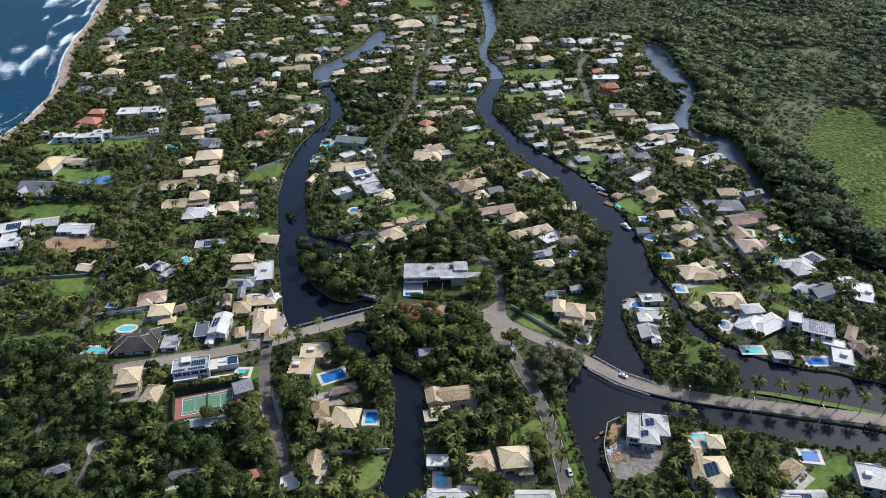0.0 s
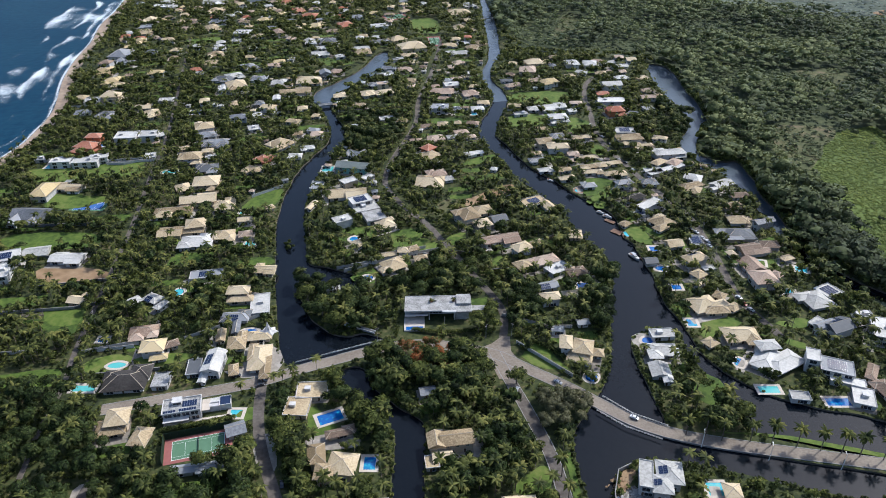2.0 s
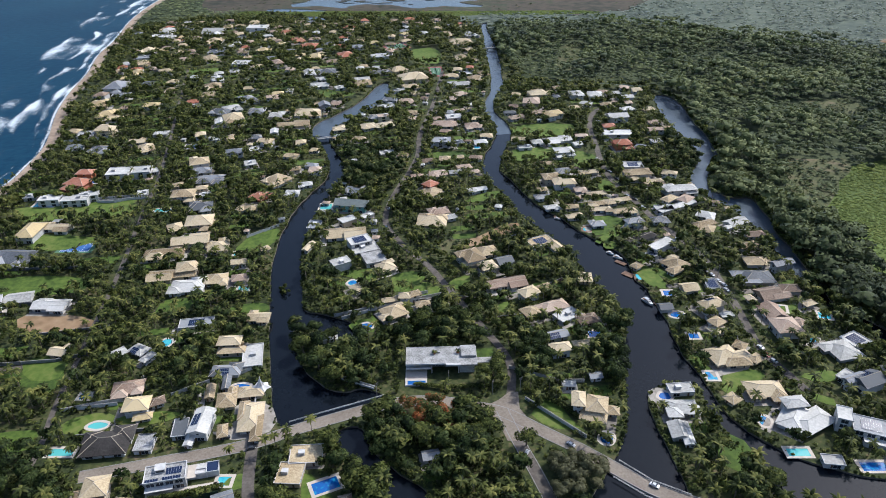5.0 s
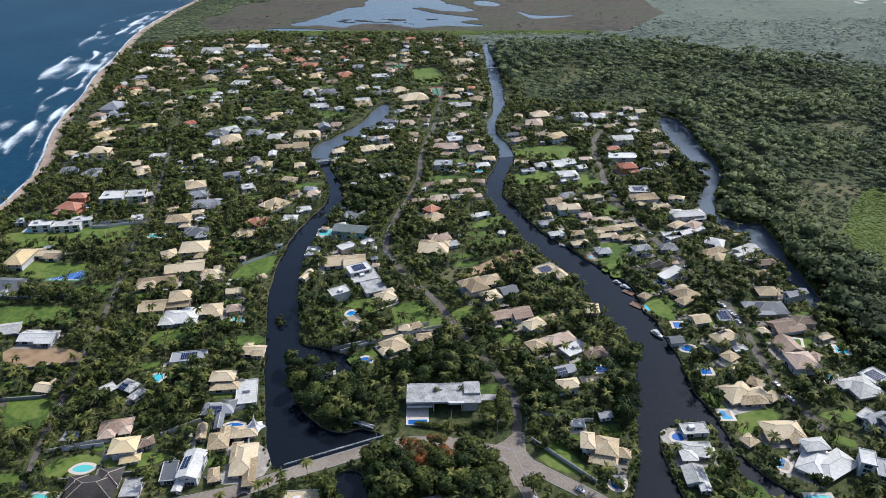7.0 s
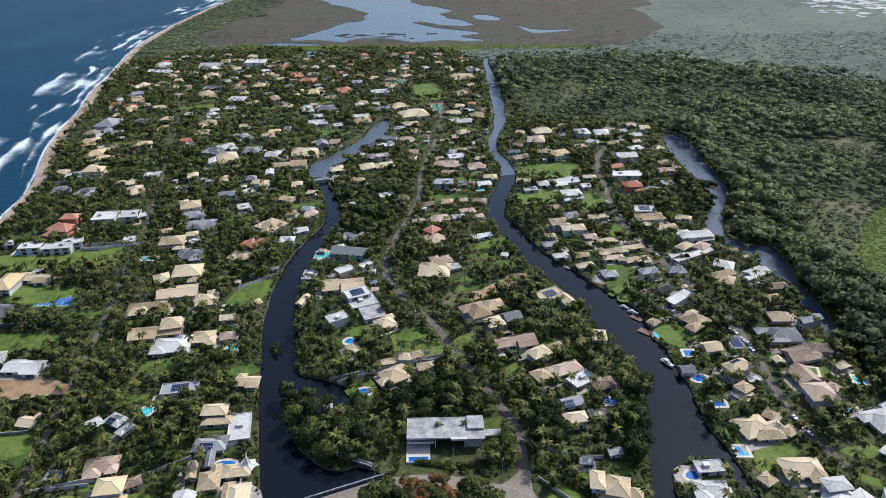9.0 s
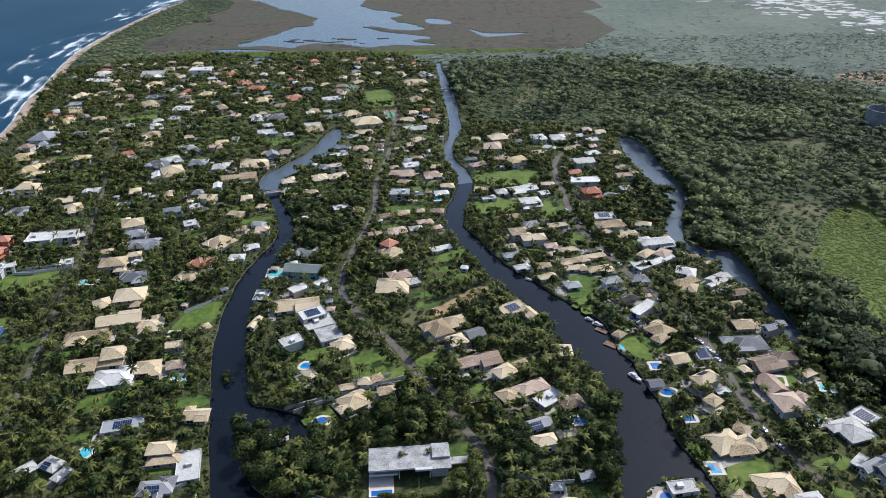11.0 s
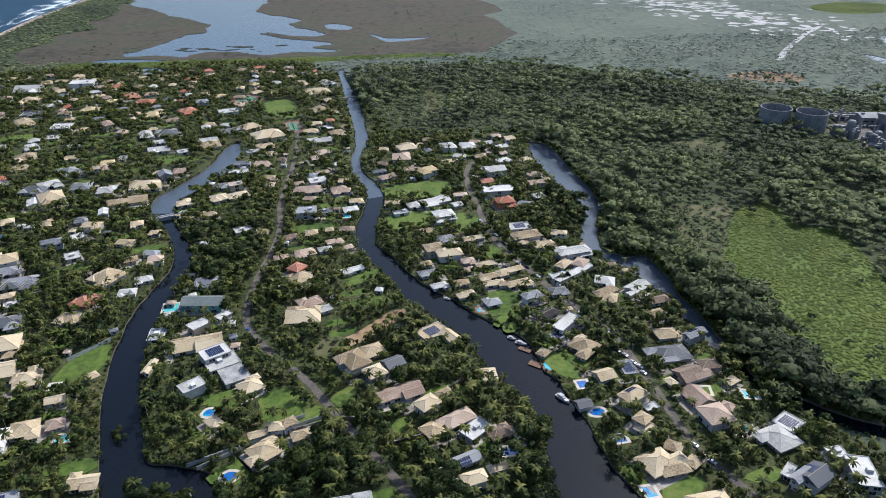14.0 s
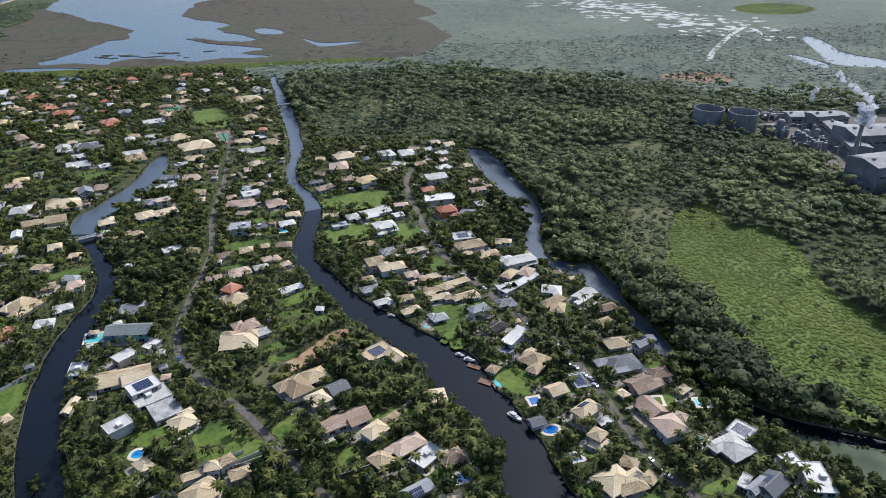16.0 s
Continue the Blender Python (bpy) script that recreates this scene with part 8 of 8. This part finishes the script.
# ---- street lamps and poles ----
def pole_kind(lamp):
    """A slender concrete pole: with a lamp arm, or with cross-arms and insulators."""
    p = tagged(new("street_lamp" if lamp else "utility_pole"), "pale street lamp beside the causeway road" if lamp else "grey concrete pole with cross-arms beside the lane", "street lamp" if lamp else "pole", group="street lamps" if lamp else "utility poles")
    v, f = [], []
    for z, rad in ((-.2, .16), (4.5, .13), (9.0, .1)):
        v += [(rad * math.cos(a), rad * math.sin(a), z) for a in np.linspace(0, 2 * math.pi, 8, endpoint=False)]
    f = [(i * 8 + j, i * 8 + (j + 1) % 8, i * 8 + 8 + (j + 1) % 8, i * 8 + 8 + j) for i in range(2) for j in range(8)] + [tuple(range(16, 24))]
    put("shaft", mesh_of("shaft", v, f, M_LINE if lamp else M_KERB), p)
    if lamp:
        put("arm", boxes("arm", [(0, -.05, 8.75, 1.9, .05, 8.87)], M_LINE), p)
        put("lamp_head", boxes("lamp_head", [(1.6, -.16, 8.66, 2.4, .16, 8.84)], M_ALU), p)
    else:
        for z in (8.6, 7.7):
            put("cross_arm", boxes("cross_arm", [(-1.0, -.06, z, 1.0, .06, z + .12)], M_BARK), p)
            for q in (-.85, 0.3, .85):
                put("insulator", boxes("insulator", [(q - .05, -.05, z + .12, q + .05, .05, z + .32)], M_WHITE), p)
    return p


for lamp, spots in ((True, LAMPS), (False, POLES)):
    src = None
    for k, (x, y) in enumerate(spots):
        m = pose(x, y, .05, 0, 0, 75 if lamp else 20 + 37 * k % 90)
        if src is None:
            src = pole_kind(lamp); src.matrix_basis = m
        else:
            copy_thing(src, m)

# ---- garden walls and hedges ----
hedge_rows = []
for tone, pts in WALLS:
    p = [Vector(q) for q in pts]
    if tone == "g":
        for a, b in zip(p, p[1:]):
            n = int((b - a).length / 1.1)
            for i in range(n):
                q = a + (b - a) * (i / n)
                hedge_rows.append((q.x, q.y, -.2, 1.7, 1.6, i * 1.3, i))
        continue
    wall = tagged(new("garden_wall"), {"w": "white rendered garden wall", "k": "weathered grey garden wall", "b": "brown brick garden wall"}[tone], "wall", group="garden walls")
    mat = {"w": M_WHITE, "k": ROOF["k"], "b": ROOF["b"]}[tone]
    for a, b in zip(p, p[1:]):
        d = b - a
        ang = math.degrees(math.atan2(d.y, d.x))
        put("panel", boxes("panel", [(0, -.12, -.1, d.length, .12, 2.1)], mat), wall, pose(a.x, a.y, 0, 0, 0, ang))
        put("coping", boxes("coping", [(-.1, -.2, 2.1, d.length + .1, .2, 2.22)], M_KERB), wall, pose(a.x, a.y, 0, 0, 0, ang))
joined("clipped_hedges", CROWN_MID, hedge_rows, M_LEAF, "clipped dark-green hedges round the gardens", "hedge")

# ---- sports courts ----
for x, y, w_, d_, turn, tone in COURTS:
    court = tagged(new("sports_court"), {"green": "green tennis court with a red surround", "blue": "blue fenced tennis court", "orange": "orange and green sports court"}[tone], "court")
    court.matrix_basis = pose(x, y, .05, 0, 0, turn)
    a, b = w_ / 2, d_ / 2
    inner, outer = {"green": (M_COURT_G, M_COURT_R), "blue": (M_COURT_B, M_COURT_G), "orange": (M_COURT_G, M_COURT_R)}[tone]
    put("surround", boxes("surround", [(-a, -b, -.1, a, b, .03)], outer), court)
    a2, b2 = a * .78, b * .76
    put("playing_surface", boxes("playing_surface", [(-a2, -b2, 0, a2, b2, .04)], inner), court)
    L = .09
    put("line_marking", boxes("line_marking", [(-a2, -b2, .04, a2, -b2 + L * 2, .05), (-a2, b2 - L * 2, .04, a2, b2, .05), (-a2, -b2, .04, -a2 + L * 2, b2, .05), (a2 - L * 2, -b2, .04, a2, b2, .05),
                                               (-a2, -b2 * .7, .041, a2, -b2 * .7 + L, .051), (-a2, b2 * .7, .041, a2, b2 * .7 + L, .051), (-a2 * .5, -b2 * .7, .042, -a2 * .5 + L, b2 * .7, .052), (a2 * .5, -b2 * .7, .042, a2 * .5 + L, b2 * .7, .052)], M_LINE), court)
    put("net", boxes("net", [(-.03, -b2, .04, .03, b2, 1.0)], M_TYRE), court)
    if tone == "green":
        fence = tagged(new("court_fence"), "tall dark-green screened fence beside the tennis court", "fence")
        fence.matrix_basis = pose(x, y, 0, 0, 0, turn)
        for k in range(11):
            put("post", boxes("post", [(-a + k * w_ / 10 - .06, b + .3, -.1, -a + k * w_ / 10 + .06, b + .42, 4.1)], M_TYRE), fence)
        put("screen", boxes("screen", [(-a, b + .42, .05, a, b + .48, 4.0)], M_SCREEN), fence)
        put("screen", boxes("screen", [(-a - .3, -b, .05, -a - .24, b, 4.0)], M_SCREEN), fence)

# ---- white tensile canopy by the canal ----
tent = tagged(new("tensile_canopy"), "white peaked fabric canopy on the canal bank", "canopy")
tent.matrix_basis = pose(TENT[0], TENT[1], 0)
tv_ = [(5.5 * math.cos(a) * (1 if i % 2 == 0 else .72), 4.5 * math.sin(a) * (1 if i % 2 == 0 else .72), 3.0) for i, a in enumerate(np.linspace(0, 2 * math.pi, 12, endpoint=False))]
mid = [(x * .35, y * .35, 4.6) for x, y, z in tv_]
put("fabric", mesh_of("fabric", tv_ + mid + [(0, 0, 9.0)], [(i, (i + 1) % 12, 12 + (i + 1) % 12, 12 + i) for i in range(12)] + [(12 + i, 12 + (i + 1) % 12, 24) for i in range(12)], M_WHITE), tent)
put("mast", boxes("mast", [(-.1, -.1, 0, .1, .1, 9.0)], M_ALU), tent)
for i in range(0, 12, 2):
    put("post", boxes("post", [(tv_[i][0] - .08, tv_[i][1] - .08, 0, tv_[i][0] + .08, tv_[i][1] + .08, 3.0)], M_ALU), tent)

# ---- the works beyond the woods ----
def ring_tube(radii, n=28):
    v, f = [], []
    for r, z in radii:
        v += [(r * math.cos(t), r * math.sin(t), z) for t in np.linspace(0, 2 * math.pi, n, endpoint=False)]
    for i in range(len(radii) - 1):
        f += [(i * n + j, i * n + (j + 1) % n, (i + 1) * n + (j + 1) % n, (i + 1) * n + j) for j in range(n)]
    return v, f


for x, y in TANKS:
    tank = tagged(new("storage_tank"), "round grey concrete storage tank with an open top", "tank", group="storage tanks")
    tank.matrix_basis = pose(x, y, 0)
    v, f = ring_tube([(17, -.2), (17, 21), (16.3, 21), (16.3, 13)])
    put("shell", mesh_of("shell", v, f, M_CONC), tank)
    v, f = ring_tube([(17.25, 20.0), (17.25, 20.7), (17.0, 20.7)])
    put("rim", mesh_of("rim", v, f, M_CONC), tank)
    v, f = ring_tube([(16.3, 13), (.1, 13.4)])
    put("inner_roof", mesh_of("inner_roof", v, f, ROOF["k"]), tank)
for i, (x, y, w_, d_, turn, h) in enumerate(PLANT):
    h = h * .75
    b = tagged(new("factory_hall"), "pale grey-blue factory hall with a metal roof", "factory", group="factory halls")
    b.matrix_basis = pose(x, y, 0, 0, 0, turn)
    mat = M_STEEL if i % 2 else M_CONC
    put("wall", boxes("wall", [(-w_ / 2, -d_ / 2, -.2, w_ / 2, d_ / 2, h)], mat), b)
    gv = [(-w_ / 2 - .5, -d_ / 2 - .5, h), (w_ / 2 + .5, -d_ / 2 - .5, h), (w_ / 2 + .5, d_ / 2 + .5, h), (-w_ / 2 - .5, d_ / 2 + .5, h), (-w_ / 2 - .5, 0, h + d_ * .09), (w_ / 2 + .5, 0, h + d_ * .09)]
    put("roof", mesh_of("roof", gv, [(0, 1, 5, 4), (2, 3, 4, 5), (1, 2, 5), (3, 0, 4), (3, 2, 1, 0)], M_STEEL), b)
    for k in range(int(w_ / 9)):
        put("window_band", boxes("window_band", [(-3, -.12, -.7, 3, .05, .7)], M_GLASS), b, pose((k - int(w_ / 9) / 2 + .5) * 9, -d_ / 2, h * .6))
        put("pilaster", boxes("pilaster", [(-.4, -.35, 0, .4, 0, h)], mat), b, pose((k - int(w_ / 9) / 2 + .5) * 9 - 4.5, -d_ / 2, 0))
        if k % 2 == 0:
            put("roof_vent", boxes("roof_vent", [(-1.5, -1, 0, 1.5, 1, 2.4)], M_CONC), b, pose((k - int(w_ / 9) / 2 + .5) * 9, -d_ * .1, h + d_ * .05))
# pipes, ducts and sheds between the halls
_pr = random.Random(8)
eq = []
for i in range(150):
    x, y, w_, d_, turn, h = _pr.choice(PLANT)
    cx_, cy_ = x + _pr.uniform(-.7, .7) * w_, y + _pr.uniform(-.9, .9) * d_
    a, b, c_ = _pr.uniform(1, 5), _pr.uniform(1, 5), _pr.uniform(2, 13)
    if i % 4 == 0:
        a, b, c_ = _pr.uniform(8, 22), _pr.uniform(.8, 1.6), _pr.uniform(5, 12)
        eq.append((cx_ - a / 2, cy_ - b / 2, c_ - 1.2, cx_ + a / 2, cy_ + b / 2, c_))
        eq.append((cx_ - .4, cy_ - .4, 0, cx_ + .4, cy_ + .4, c_ - 1.2))
    else:
        eq.append((cx_ - a / 2, cy_ - b / 2, 0, cx_ + a / 2, cy_ + b / 2, c_))
tagged(new("plant_equipment", boxes("plant_equipment", eq, [M_CONC, M_STEEL, M_WHITE], [(k * 7) % 5 % 3 for k in range(len(eq))])), "pipe racks, ducts and sheds round the factory", "equipment", kind="stuff")
stack = tagged(new("chimney_stack"), "tall slender grey factory chimney", "chimney")
stack.matrix_basis = pose(STACK[0], STACK[1], 0)
v, f = ring_tube([(2.4, 0), (1.7, 52), (1.3, 52), (1.3, 48)], 14)
put("shaft", mesh_of("shaft", v, f, M_CONC), stack)
for z in (18, 35, 50):
    v, f = ring_tube([(2.4 - z * .0135, z), (3.0 - z * .0135, z), (3.0 - z * .0135, z + .5), (2.3 - z * .0135, z + .5)], 14)
    put("platform", mesh_of("platform", v, f, M_STEEL), stack)
v, f = ring_tube([(.5, 0), (.5, 40)], 8)
put("flue", mesh_of("flue", v, f, M_STEEL), stack, pose(3.2, -1, 0))


def plume(x, y, z, size, n, seed, drift):
    r = random.Random(seed)
    bm = bmesh.new()
    for i in range(n):
        t = i / n
        c = Vector((x + drift[0] * t + r.gauss(0, size * (.25 + .5 * t)), y + drift[1] * t + r.gauss(0, size * .4), z + drift[2] * t + r.gauss(0, size * .3)))
        made = bmesh.ops.create_icosphere(bm, subdivisions=2, radius=size * r.uniform(.18, .62) * (1 - .3 * t))["verts"]
        for q in made:
            d = noise.noise(q.co * (1.5 / size) + Vector((i * 3.1, 0, 0))) * size * .28
            q.co = q.co + q.co.normalized() * d + c
    me = bpy.data.meshes.new("steam_plume"); bm.to_mesh(me); bm.free()
    me.materials.append(M_STEAM)
    me.polygons.foreach_set("use_smooth", np.ones(len(me.polygons), dtype=bool))
    tagged(new("steam_plume", me), "white steam rising from the factory", "steam", kind="stuff")


plume(PLUME[0] + 1, PLUME[1], 55, 7.0, 70, 2, (6, 8, 13))
plume(PLUME[0] + 12, PLUME[1] + 10, 72, 4.2, 46, 6, (-30, 20, 22))
plume(SMALL_PLUME[0], SMALL_PLUME[1], 12, 3.2, 46, 4, (9, 4, 15))
v, f = ribbon([Vector(q) for q in TRACK], (-5, 5), (.1, .1))
tagged(new("sand_track", mesh_of("sand_track", v, f, M_DUNE)), "white sand track across the scrub", "track", kind="structure")


# ---- building yard by the river ----
def heap(x, y, seed, size, n, mat, label):
    """A loose heap of broken pieces, lying on the yard."""
    r = random.Random(seed)
    V, Fc = [], []
    for _ in range(n):
        d = abs(r.gauss(0, .5)) * size
        a = r.uniform(0, 6.28)
        h = max(.1, .5 * (1 - d / size / 1.6)) * r.uniform(.3, 1.0)
        w, l = r.uniform(.15, .5), r.uniform(.2, .9)
        v, f = box_vf(-w, -l, 0, w, l, h, base=len(V))
        m = pose(x + d * math.cos(a), y + d * math.sin(a), .04, r.uniform(-18, 18), r.uniform(-18, 18), r.uniform(0, 180))
        V += [tuple(m @ Vector(q)) for q in v]; Fc += f
    tagged(new("rubble", mesh_of("rubble", V, Fc, mat)), label, "rubble", kind="stuff")


for k, (dx, dy, size, mat) in enumerate(((0, 0, 4.5, M_EARTH), (4, -5, 3.5, M_PAVING), (1, 5, 3.0, M_EARTH), (7, -2, 3.0, M_KERB), (3, -10, 4.0, M_EARTH), (-1, -6, 2.5, M_WHITE))):
    heap(MOUND_YARD[0] + dx, MOUND_YARD[1] + dy, 50 + k, size, 60, mat, "loose rubble and sand heaped in the building yard")

# ---- vessels and pipes of the factory ----
_vr = random.Random(77)
for k in range(9):
    x, y = 598 + _vr.uniform(-14, 14), 738 + _vr.uniform(-28, 26)
    rad, high = _vr.uniform(1.6, 4.2), _vr.uniform(8, 22)
    vessel = tagged(new("process_vessel"), "upright grey steel vessel beside the factory halls", "tank", group="factory vessels")
    vessel.matrix_basis = pose(x, y, 0)
    v, f = ring_tube([(rad, -.2), (rad, high), (rad * .7, high + rad * .35), (.05, high + rad * .5)])
    put("shell", mesh_of("shell", v, f, M_STEEL if k % 2 else M_CONC), vessel)
    put("pipe", boxes("pipe", [(rad, -.25, high * .6, rad + _vr.uniform(4, 12), .25, high * .6 + .5), (rad + .6, -.25, 0, rad + 1.1, .25, high * .6)], M_ALU), vessel)
